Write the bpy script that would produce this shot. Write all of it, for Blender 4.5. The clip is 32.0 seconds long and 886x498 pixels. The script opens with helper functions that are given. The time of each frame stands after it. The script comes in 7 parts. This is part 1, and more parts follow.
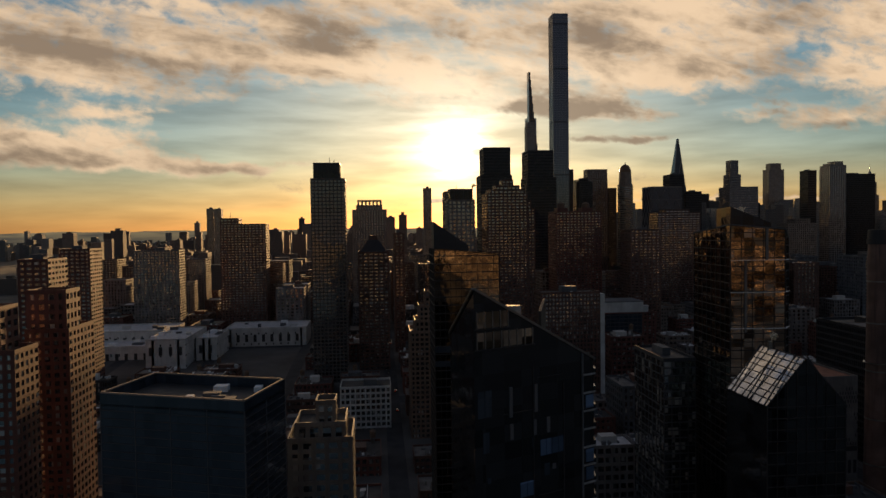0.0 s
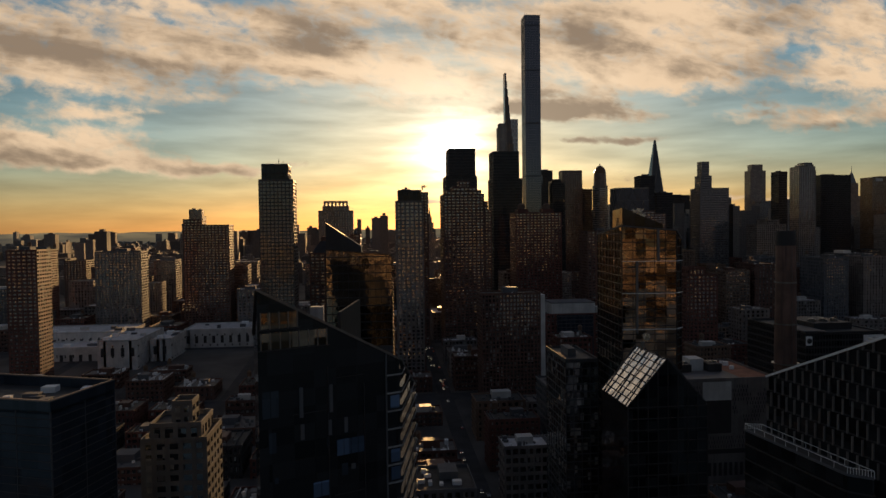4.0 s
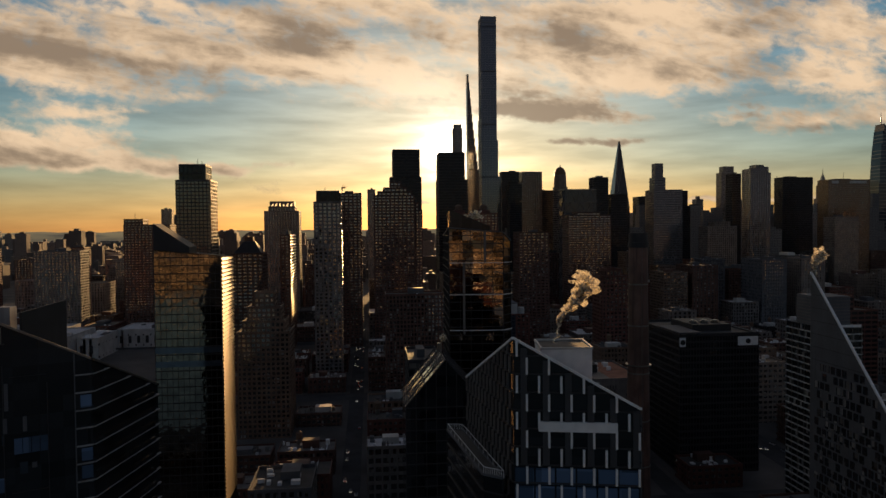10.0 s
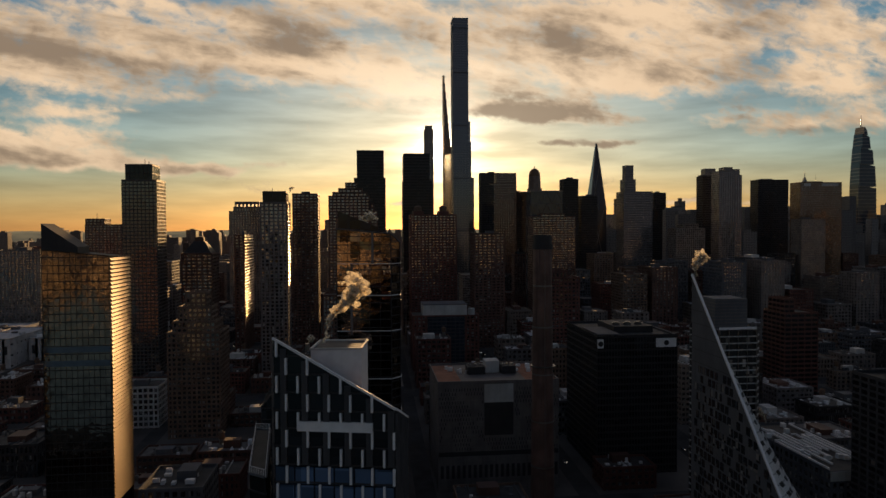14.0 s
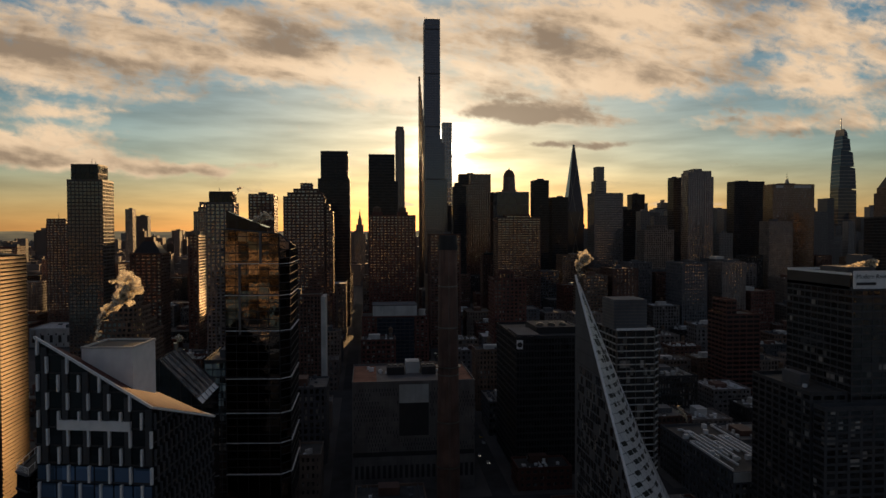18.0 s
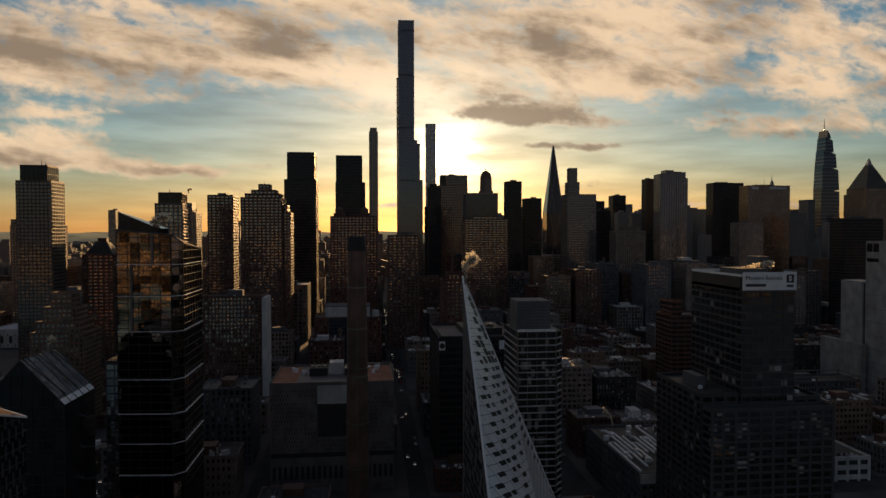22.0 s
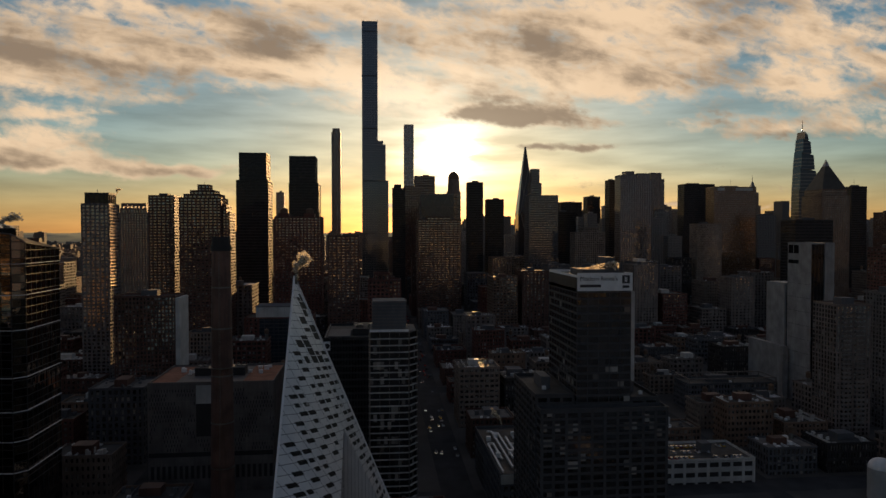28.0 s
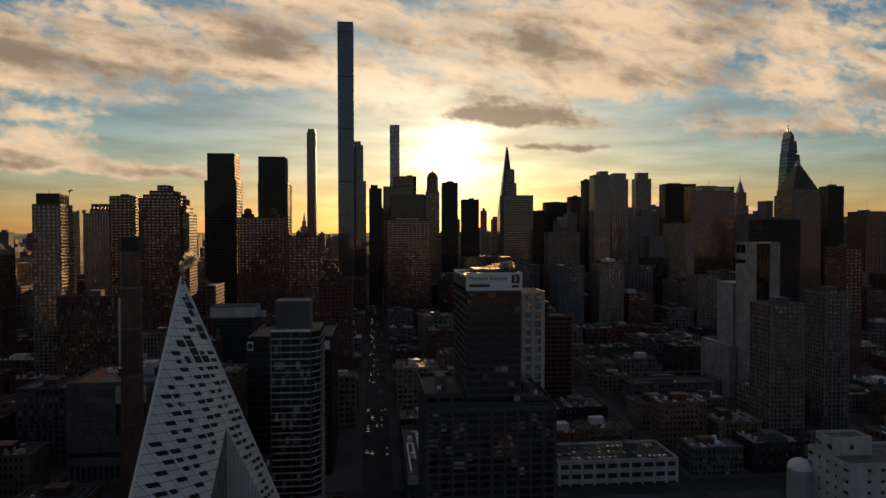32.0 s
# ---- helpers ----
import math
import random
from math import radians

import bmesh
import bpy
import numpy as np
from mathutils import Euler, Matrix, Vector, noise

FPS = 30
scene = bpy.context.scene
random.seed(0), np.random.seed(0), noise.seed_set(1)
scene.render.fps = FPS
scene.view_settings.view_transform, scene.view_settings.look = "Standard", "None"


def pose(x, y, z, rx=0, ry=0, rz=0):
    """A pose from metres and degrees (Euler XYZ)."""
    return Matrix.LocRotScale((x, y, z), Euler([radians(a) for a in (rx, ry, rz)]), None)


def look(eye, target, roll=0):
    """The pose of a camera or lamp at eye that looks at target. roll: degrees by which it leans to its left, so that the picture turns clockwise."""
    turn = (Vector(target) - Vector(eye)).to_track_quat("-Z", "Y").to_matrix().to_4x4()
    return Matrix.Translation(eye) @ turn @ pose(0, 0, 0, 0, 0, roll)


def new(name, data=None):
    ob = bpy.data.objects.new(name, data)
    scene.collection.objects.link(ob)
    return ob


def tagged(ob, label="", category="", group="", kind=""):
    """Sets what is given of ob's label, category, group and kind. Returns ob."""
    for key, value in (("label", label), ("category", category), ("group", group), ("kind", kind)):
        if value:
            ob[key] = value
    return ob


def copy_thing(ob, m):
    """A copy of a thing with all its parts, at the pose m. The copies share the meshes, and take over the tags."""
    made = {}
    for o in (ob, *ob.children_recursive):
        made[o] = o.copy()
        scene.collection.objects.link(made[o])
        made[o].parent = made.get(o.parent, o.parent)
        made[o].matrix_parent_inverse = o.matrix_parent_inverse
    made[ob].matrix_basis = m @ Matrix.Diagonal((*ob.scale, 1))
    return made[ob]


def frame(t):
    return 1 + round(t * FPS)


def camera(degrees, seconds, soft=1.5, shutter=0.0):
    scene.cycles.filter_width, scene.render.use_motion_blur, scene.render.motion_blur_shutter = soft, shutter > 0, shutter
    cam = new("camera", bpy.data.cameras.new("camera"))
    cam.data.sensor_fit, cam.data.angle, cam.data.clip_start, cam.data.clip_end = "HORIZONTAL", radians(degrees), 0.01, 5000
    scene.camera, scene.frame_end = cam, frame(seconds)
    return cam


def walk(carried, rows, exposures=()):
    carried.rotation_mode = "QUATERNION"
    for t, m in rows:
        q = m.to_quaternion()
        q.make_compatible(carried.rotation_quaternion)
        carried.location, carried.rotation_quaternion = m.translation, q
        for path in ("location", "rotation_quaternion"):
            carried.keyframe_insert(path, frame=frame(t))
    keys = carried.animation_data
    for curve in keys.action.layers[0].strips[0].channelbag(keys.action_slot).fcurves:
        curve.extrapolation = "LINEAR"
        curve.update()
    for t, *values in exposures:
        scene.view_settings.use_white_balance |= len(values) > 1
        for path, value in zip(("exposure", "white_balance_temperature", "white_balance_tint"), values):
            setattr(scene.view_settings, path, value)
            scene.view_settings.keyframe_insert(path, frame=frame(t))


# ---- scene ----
cam = camera(65.6, 32.0)
METRES, EYE, TURN = 360.0, 152.0, -5.6
ROWS = [
    (0, 0.0000, 0.0000, 0.0000, 0.097, -1.825, 0.74),
    (0.5, 0.0112, -0.0002, -0.0002, 0.075, -1.795, 0.74),
    (1, 0.0245, -0.0002, -0.0003, 0.054, -1.776, 0.75),
    (1.5, 0.0387, -0.0001, -0.0006, 0.012, -1.737, 0.77),
    (2, 0.0539, -0.0002, -0.0010, -0.010, -1.718, 0.76),
    (2.5, 0.0696, -0.0009, -0.0013, -0.026, -1.719, 0.77),
    (3, 0.0857, -0.0014, -0.0012, -0.042, -1.721, 0.76),
    (3.5, 0.1018, -0.0016, -0.0014, -0.068, -1.733, 0.74),
    (5.5, 0.1657, -0.0056, -0.0003, -0.157, -1.779, 0.69),
    (6, 0.1814, -0.0056, -0.0007, -0.182, -1.771, 0.69),
    (6.5, 0.1970, -0.0062, -0.0010, -0.229, -1.760, 0.70),
    (7, 0.2129, -0.0060, -0.0014, -0.235, -1.750, 0.66),
    (7.5, 0.2289, -0.0063, -0.0015, -0.252, -1.770, 0.67),
    (8, 0.2449, -0.0068, -0.0017, -0.269, -1.759, 0.64),
    (8.5, 0.2605, -0.0071, -0.0017, -0.311, -1.744, 0.60),
    (9, 0.2764, -0.0074, -0.0020, -0.323, -1.729, 0.57),
    (9.5, 0.2922, -0.0075, -0.0024, -0.345, -1.713, 0.57),
    (10, 0.3081, -0.0085, -0.0023, -0.367, -1.708, 0.52),
    (10.5, 0.3236, -0.0090, -0.0020, -0.383, -1.719, 0.49),
    (11, 0.3394, -0.0098, -0.0021, -0.398, -1.721, 0.44),
    (11.5, 0.3551, -0.0099, -0.0020, -0.423, -1.712, 0.40),
    (12, 0.3709, -0.0106, -0.0025, -0.438, -1.693, 0.38),
    (12.5, 0.3863, -0.0112, -0.0025, -0.478, -1.665, 0.34),
    (13, 0.4021, -0.0122, -0.0025, -0.488, -1.648, 0.31),
    (13.5, 0.4178, -0.0130, -0.0025, -0.509, -1.641, 0.30),
    (14, 0.4336, -0.0135, -0.0026, -0.509, -1.643, 0.28),
    (14.5, 0.4507, -0.0139, -0.0027, -0.505, -1.628, 0.25),
    (16.5, 0.5086, -0.0151, -0.0034, -0.633, -1.581, 0.19),
    (17, 0.5256, -0.0149, -0.0037, -0.632, -1.562, 0.17),
    (17.5, 0.5423, -0.0149, -0.0039, -0.631, -1.563, 0.16),
    (18, 0.5590, -0.0152, -0.0041, -0.640, -1.544, 0.14),
    (18.5, 0.5748, -0.0158, -0.0043, -0.643, -1.522, 0.13),
    (19, 0.5903, -0.0159, -0.0045, -0.625, -1.500, 0.11),
    (19.5, 0.6058, -0.0162, -0.0045, -0.637, -1.478, 0.10),
    (20, 0.6211, -0.0159, -0.0044, -0.649, -1.467, 0.10),
    (20.5, 0.6368, -0.0157, -0.0044, -0.640, -1.456, 0.09),
    (21, 0.6519, -0.0160, -0.0044, -0.631, -1.456, 0.09),
    (21.5, 0.6675, -0.0169, -0.0041, -0.612, -1.455, 0.09),
    (22, 0.6828, -0.0170, -0.0042, -0.604, -1.455, 0.09),
    (22.5, 0.6986, -0.0175, -0.0042, -0.592, -1.433, 0.07),
    (23, 0.7140, -0.0183, -0.0044, -0.581, -1.421, 0.07),
    (23.5, 0.7295, -0.0186, -0.0046, -0.550, -1.409, 0.07),
    (24, 0.7449, -0.0195, -0.0044, -0.528, -1.417, 0.06),
    (24.5, 0.7603, -0.0198, -0.0044, -0.504, -1.393, 0.04),
    (25, 0.7758, -0.0202, -0.0048, -0.490, -1.390, 0.05),
    (25.5, 0.7921, -0.0196, -0.0052, -0.465, -1.386, 0.03),
    (27.5, 0.8553, -0.0203, -0.0048, -0.331, -1.381, -0.04),
    (28, 0.8714, -0.0198, -0.0051, -0.307, -1.377, -0.01),
    (28.5, 0.8874, -0.0198, -0.0052, -0.266, -1.379, -0.00),
    (29, 0.9034, -0.0198, -0.0054, -0.224, -1.380, 0.01),
    (29.5, 0.9193, -0.0197, -0.0055, -0.173, -1.381, 0.01),
    (30, 0.9352, -0.0197, -0.0055, -0.151, -1.383, 0.02),
    (30.5, 0.9512, -0.0198, -0.0057, -0.121, -1.368, 0.03),
    (31, 0.9671, -0.0195, -0.0059, -0.111, -1.353, 0.06),
    (31.5, 0.9832, -0.0196, -0.0059, -0.081, -1.339, 0.07),
    (32, 0.9994, -0.0201, -0.0058, -0.031, -1.344, 0.07),
]
walk(cam, [(t, pose(0, 0, EYE, 0, 0, TURN) @ pose(METRES * x, METRES * y, METRES * z, 90 + pitch, roll, yaw))
           for t, x, y, z, yaw, pitch, roll in ROWS])

# ---- world, sun ----
SUN = Vector((0.114, 0.987, 0.1135)).normalized()
world = bpy.data.worlds.new("world")
scene.world = world
world.use_nodes = True
wn, wl = world.node_tree.nodes, world.node_tree.links
wn.clear()
sky = wn.new("ShaderNodeTexSky")
sky.sky_type = "NISHITA"
sky.sun_disc = False
sky.sun_elevation = math.asin(SUN.z)
sky.sun_rotation = math.atan2(SUN.x, SUN.y)
sky.altitude = 100
sky.air_density, sky.dust_density, sky.ozone_density = 1.0, 0.4, 2.3
sky_back = wn.new("ShaderNodeBackground")
sky_back.inputs["Strength"].default_value = 0.072
rich = wn.new("ShaderNodeHueSaturation")
norm = wn.new("ShaderNodeTexCoord")
dirs = wn.new("ShaderNodeSeparateXYZ")
wl.new(norm.outputs["Generated"], dirs.inputs[0])
clear = wn.new("ShaderNodeMapRange")
for i, v in ((1, 0.0), (2, 0.2), (3, 0.95), (4, 1.22)):
    clear.inputs[i].default_value = v
wl.new(dirs.outputs[2], clear.inputs[0])
wl.new(clear.outputs[0], rich.inputs["Saturation"])
wl.new(sky.outputs[0], rich.inputs["Color"])
warm = wn.new("ShaderNodeMix")
warm.data_type, warm.blend_type = "RGBA", "MULTIPLY"
warm.inputs[0].default_value = 1.0
tone = wn.new("ShaderNodeValToRGB")
tone.color_ramp.elements[0].position, tone.color_ramp.elements[0].color = 0.0, (0.69, 0.51, 0.34, 1)
tone.color_ramp.elements[1].position, tone.color_ramp.elements[1].color = 0.3, (1.14, 1.1, 0.98, 1)
mid = tone.color_ramp.elements.new(0.1)
mid.color = (0.95, 0.91, 0.86, 1)
wl.new(dirs.outputs[2], tone.inputs[0])
wl.new(tone.outputs[0], warm.inputs[7])
wl.new(rich.outputs[0], warm.inputs[6])
wl.new(warm.outputs[2], sky_back.inputs["Color"])
# the bright aureole of haze round the sun
dot = wn.new("ShaderNodeVectorMath"); dot.operation = "DOT_PRODUCT"
wl.new(norm.outputs["Generated"], dot.inputs[0])
dot.inputs[1].default_value = SUN
total = None
for power, strength in ((5000.0, 8.0), (1200.0, 1.1), (330.0, 0.36), (80.0, 0.045)):
    pw = wn.new("ShaderNodeMath"); pw.operation = "POWER"; pw.use_clamp = True
    wl.new(dot.outputs["Value"], pw.inputs[0])
    pw.inputs[1].default_value = power
    mu = wn.new("ShaderNodeMath"); mu.operation = "MULTIPLY"
    wl.new(pw.outputs[0], mu.inputs[0])
    mu.inputs[1].default_value = strength
    if total is None:
        total = mu
    else:
        ad = wn.new("ShaderNodeMath"); ad.operation = "ADD"
        wl.new(total.outputs[0], ad.inputs[0]); wl.new(mu.outputs[0], ad.inputs[1])
        total = ad
glow = wn.new("ShaderNodeBackground")
glow.inputs["Color"].default_value = (1.0, 0.85, 0.68, 1)
stretch = wn.new("ShaderNodeMapping")
stretch.inputs["Scale"].default_value = (5.0, 5.0, 34.0)
stretch.inputs["Rotation"].default_value = (0, radians(8), 0)
wl.new(norm.outputs["Generated"], stretch.inputs["Vector"])
wisp = wn.new("ShaderNodeTexNoise")
wisp.inputs["Scale"].default_value, wisp.inputs["Detail"].default_value = 1.6, 6.0
wl.new(stretch.outputs[0], wisp.inputs["Vector"])
thin = wn.new("ShaderNodeMapRange")
for i, v in ((1, 0.3), (2, 0.7), (3, 0.25), (4, 1.6)):
    thin.inputs[i].default_value = v
wl.new(wisp.outputs[0], thin.inputs[0])
cirrus = wn.new("ShaderNodeMapRange")
for i, v in ((1, 0.32), (2, 0.68), (3, 0.064), (4, 0.090)):
    cirrus.inputs[i].default_value = v
wl.new(wisp.outputs[0], cirrus.inputs[0])
wl.new(cirrus.outputs[0], sky_back.inputs["Strength"])
veil = wn.new("ShaderNodeMath"); veil.operation = "MULTIPLY"
wl.new(total.outputs[0], veil.inputs[0]); wl.new(thin.outputs[0], veil.inputs[1])
wl.new(veil.outputs[0], glow.inputs["Strength"])
both = wn.new("ShaderNodeAddShader")
wl.new(sky_back.outputs[0], both.inputs[0]); wl.new(glow.outputs[0], both.inputs[1])
# warm haze along the horizon, and broken cloud added over the unseen sky as fill light
low = wn.new("ShaderNodeMapRange"); low.interpolation_type = "SMOOTHSTEP"
for i, v in ((1, 0.0), (2, 0.10), (3, 0.13), (4, 0.0)):
    low.inputs[i].default_value = v
wl.new(dirs.outputs[2], low.inputs[0])
east = wn.new("ShaderNodeMapRange")
for i, v in ((1, -0.2), (2, 1.0), (3, 0.15), (4, 1.0)):
    east.inputs[i].default_value = v
wl.new(dirs.outputs[1], east.inputs[0])
lm = wn.new("ShaderNodeMath"); lm.operation = "MULTIPLY"
wl.new(low.outputs[0], lm.inputs[0]); wl.new(east.outputs[0], lm.inputs[1])
haze = wn.new("ShaderNodeBackground")
haze.inputs["Color"].default_value = (1.0, 0.47, 0.2, 1)
wl.new(lm.outputs[0], haze.inputs["Strength"])
hazy = wn.new("ShaderNodeAddShader")
wl.new(both.outputs[0], hazy.inputs[0]); wl.new(haze.outputs[0], hazy.inputs[1])
puff = wn.new("ShaderNodeTexNoise")
puff.inputs["Scale"].default_value, puff.inputs["Detail"].default_value = 3.0, 6.0
wl.new(norm.outputs["Generated"], puff.inputs["Vector"])
deck = wn.new("ShaderNodeMapRange")
for i, v in ((1, 0.35), (2, 0.65), (3, 0.15), (4, 0.9)):
    deck.inputs[i].default_value = v
wl.new(puff.outputs[0], deck.inputs[0])
high = wn.new("ShaderNodeMapRange"); high.interpolation_type = "SMOOTHSTEP"
for i, v in ((1, 0.36), (2, 0.5)):
    high.inputs[i].default_value = v
wl.new(dirs.outputs[2], high.inputs[0])
west = wn.new("ShaderNodeMapRange"); west.interpolation_type = "SMOOTHSTEP"
for i, v in ((1, 0.25), (2, -0.1)):
    west.inputs[i].default_value = v
wl.new(dirs.outputs[1], west.inputs[0])
where = wn.new("ShaderNodeMath"); where.operation = "MAXIMUM"
wl.new(high.outputs[0], where.inputs[0]); wl.new(west.outputs[0], where.inputs[1])
amount = wn.new("ShaderNodeMath"); amount.operation = "MULTIPLY"
wl.new(where.outputs[0], amount.inputs[0]); wl.new(deck.outputs[0], amount.inputs[1])
cloud_back = wn.new("ShaderNodeBackground")
cloud_back.inputs["Color"].default_value = (0.60, 0.52, 0.59, 1)
cloud_back.inputs["Strength"].default_value = 0.19
covered = wn.new("ShaderNodeMixShader")
wl.new(amount.outputs[0], covered.inputs[0]); wl.new(hazy.outputs[0], covered.inputs[1]); wl.new(cloud_back.outputs[0], covered.inputs[2])
world_out = wn.new("ShaderNodeOutputWorld")
wl.new(covered.outputs[0], world_out.inputs["Surface"])

sun_data = bpy.data.lights.new("sun", "SUN")
sun_data.energy, sun_data.angle, sun_data.color = 5.0, radians(0.6), (1.0, 0.58, 0.24)
sun = new("sun", sun_data)
sun.matrix_world = look((0, 0, 900), Vector((0, 0, 900)) - SUN)

# ---- materials ----
def material(name):
    m = bpy.data.materials.new(name)
    m.use_nodes = True
    n, l = m.node_tree.nodes, m.node_tree.links
    return m, n, l, n["Principled BSDF"]


def node(n, kind, **values):
    k = n.new(kind)
    for key, v in values.items():
        k.inputs[key].default_value = v
    return k


def mix_rgb(n, l, fac, a, b, blend="MIX"):
    k = n.new("ShaderNodeMix")
    k.data_type, k.blend_type = "RGBA", blend
    for socket, v in ((k.inputs[0], fac), (k.inputs[6], a), (k.inputs[7], b)):
        if isinstance(v, (tuple, list)):
            socket.default_value = (*v, 1) if len(v) == 3 else v
        elif isinstance(v, (int, float)):
            socket.default_value = v
        else:
            l.new(v, socket)
    return k.outputs[2]


def ramp(n, l, value, lo, hi):
    k = n.new("ShaderNodeMapRange")
    k.inputs[1].default_value, k.inputs[2].default_value = lo, hi
    l.new(value, k.inputs[0])
    return k.outputs[0]


def masonry(name, colour, rough=0.62, stain=0.35, scale=0.12, bump=0.25):
    """Brick, stone or concrete: colour drift over metres, fine grain, rain streaks."""
    m, n, l, p = material(name)
    g = n.new("ShaderNodeNewGeometry")
    big = node(n, "ShaderNodeTexNoise", Scale=scale, Detail=5.0)
    fine = node(n, "ShaderNodeTexNoise", Scale=2.6, Detail=4.0)
    st = n.new("ShaderNodeVectorMath"); st.operation = "MULTIPLY"
    st.inputs[1].default_value = (0.9, 0.9, 0.05)
    l.new(g.outputs["Position"], st.inputs[0])
    streak = node(n, "ShaderNodeTexNoise", Scale=1.0, Detail=3.0)
    l.new(st.outputs[0], streak.inputs["Vector"])
    for t in (big, fine):
        l.new(g.outputs["Position"], t.inputs["Vector"])
    dark = tuple(c * (1 - stain) for c in colour)
    light = tuple(min(1, c * (1 + stain * 0.6)) for c in colour)
    c = mix_rgb(n, l, ramp(n, l, big.outputs[0], 0.3, 0.7), dark, light)
    c = mix_rgb(n, l, ramp(n, l, streak.outputs[0], 0.5, 0.8), c, dark)
    info = n.new("ShaderNodeObjectInfo")
    hsv = n.new("ShaderNodeHueSaturation")
    l.new(c, hsv.inputs["Color"])
    l.new(ramp_out(n, l, info.outputs["Random"], 0.85, 1.12), hsv.inputs["Value"])
    l.new(hsv.outputs[0], p.inputs["Base Color"])
    p.inputs["Roughness"].default_value = rough
    p.inputs["Specular IOR Level"].default_value = 0.5
    b = node(n, "ShaderNodeBump", Strength=bump, Distance=0.05)
    l.new(fine.outputs[0], b.inputs["Height"])
    l.new(b.outputs[0], p.inputs["Normal"])
    return m


def ramp_out(n, l, value, lo, hi):
    k = n.new("ShaderNodeMapRange")
    k.inputs[3].default_value, k.inputs[4].default_value = lo, hi
    l.new(value, k.inputs[0])
    return k.outputs[0]


def facade_glass(name, tint, cell=(1.6, 1.6, 3.4), rough=0.06, blinds=0.2, wobble=0.02, metal=0.0, vary=0.6, spec=0.5, ior=1.6, wave=0.06):
    """Window glass: pane by pane a different tilt, tint and drawn blinds."""
    m, n, l, p = material(name)
    g = n.new("ShaderNodeNewGeometry")
    sn = n.new("ShaderNodeVectorMath"); sn.operation = "SNAP"
    sn.inputs[1].default_value = cell
    l.new(g.outputs["Position"], sn.inputs[0])
    wn_ = n.new("ShaderNodeTexWhiteNoise")
    l.new(sn.outputs[0], wn_.inputs["Vector"])
    c = mix_rgb(n, l, wn_.outputs["Value"], tuple(t * (1 - vary) for t in tint), tuple(t * (1 + vary) for t in tint))
    st = n.new("ShaderNodeMath"); st.operation = "LESS_THAN"
    st.inputs[1].default_value = blinds
    sep = n.new("ShaderNodeSeparateColor")
    l.new(wn_.outputs["Color"], sep.inputs[0])
    l.new(sep.outputs[1], st.inputs[0])
    c = mix_rgb(n, l, st.outputs[0], c, mix_rgb(n, l, sep.outputs[2], (0.10, 0.09, 0.08), (0.36, 0.34, 0.32)))
    l.new(c, p.inputs["Base Color"])
    p.inputs["Roughness"].default_value = rough
    p.inputs["Metallic"].default_value = metal
    p.inputs["IOR"].default_value = ior
    p.inputs["Specular IOR Level"].default_value = spec
    nz = node(n, "ShaderNodeTexNoise", Scale=0.35, Detail=2.0)
    l.new(g.outputs["Position"], nz.inputs["Vector"])
    # each pane leans a little, so mirrored towers break up
    lean = n.new("ShaderNodeVectorMath"); lean.operation = "SUBTRACT"
    l.new(wn_.outputs["Color"], lean.inputs[0]); lean.inputs[1].default_value = (0.5, 0.5, 0.5)
    sc = n.new("ShaderNodeVectorMath"); sc.operation = "SCALE"
    l.new(lean.outputs[0], sc.inputs[0]); sc.inputs["Scale"].default_value = wobble
    b = node(n, "ShaderNodeBump", Strength=wave, Distance=0.3)
    l.new(nz.outputs[0], b.inputs["Height"])
    ad = n.new("ShaderNodeVectorMath"); ad.operation = "ADD"
    l.new(b.outputs[0], ad.inputs[0]); l.new(sc.outputs[0], ad.inputs[1])
    nn = n.new("ShaderNodeVectorMath"); nn.operation = "NORMALIZE"
    l.new(ad.outputs[0], nn.inputs[0])
    l.new(nn.outputs[0], p.inputs["Normal"])
    return m


def plain(name, colour, rough=0.5, metal=0.0, vary=0.2, scale=0.5):
    m, n, l, p = material(name)
    g = n.new("ShaderNodeNewGeometry")
    t = node(n, "ShaderNodeTexNoise", Scale=scale, Detail=6.0)
    l.new(g.outputs["Position"], t.inputs["Vector"])
    c = mix_rgb(n, l, ramp(n, l, t.outputs[0], 0.3, 0.7), tuple(x * (1 - vary) for x in colour),
                tuple(min(1, x * (1 + vary)) for x in colour))
    l.new(c, p.inputs["Base Color"])
    p.inputs["Roughness"].default_value, p.inputs["Metallic"].default_value = rough, metal
    if rough > 0.7:
        p.inputs["Specular IOR Level"].default_value = 0.3
    b = node(n, "ShaderNodeBump", Strength=0.15, Distance=0.05)
    l.new(t.outputs[0], b.inputs["Height"]); l.new(b.outputs[0], p.inputs["Normal"])
    return m


BRICK_RED = masonry("brick_red", (0.13, 0.046, 0.034))
BRICK_BROWN = masonry("brick_brown", (0.115, 0.055, 0.04))
BRICK_TAN = masonry("brick_tan", (0.195, 0.122, 0.084))
STONE = masonry("limestone", (0.245, 0.19, 0.155))
CONCRETE = masonry("concrete", (0.178, 0.158, 0.150))
CONCRETE_WHITE = masonry("concrete_white", (0.55, 0.54, 0.52), stain=0.25)
DARK_PANEL = masonry("dark_panel", (0.030, 0.028, 0.030), rough=0.65, stain=0.3)
GREY_PANEL = masonry("grey_panel", (0.105, 0.108, 0.118), rough=0.75, stain=0.25)
SLATE_PANEL = masonry("slate_panel", (0.055, 0.056, 0.062), rough=0.7, stain=0.25)
METAL = plain("anodised_metal", (0.20, 0.19, 0.18), rough=0.35, metal=0.8)
BRONZE = plain("bronze_metal", (0.16, 0.10, 0.06), rough=0.35, metal=0.7)
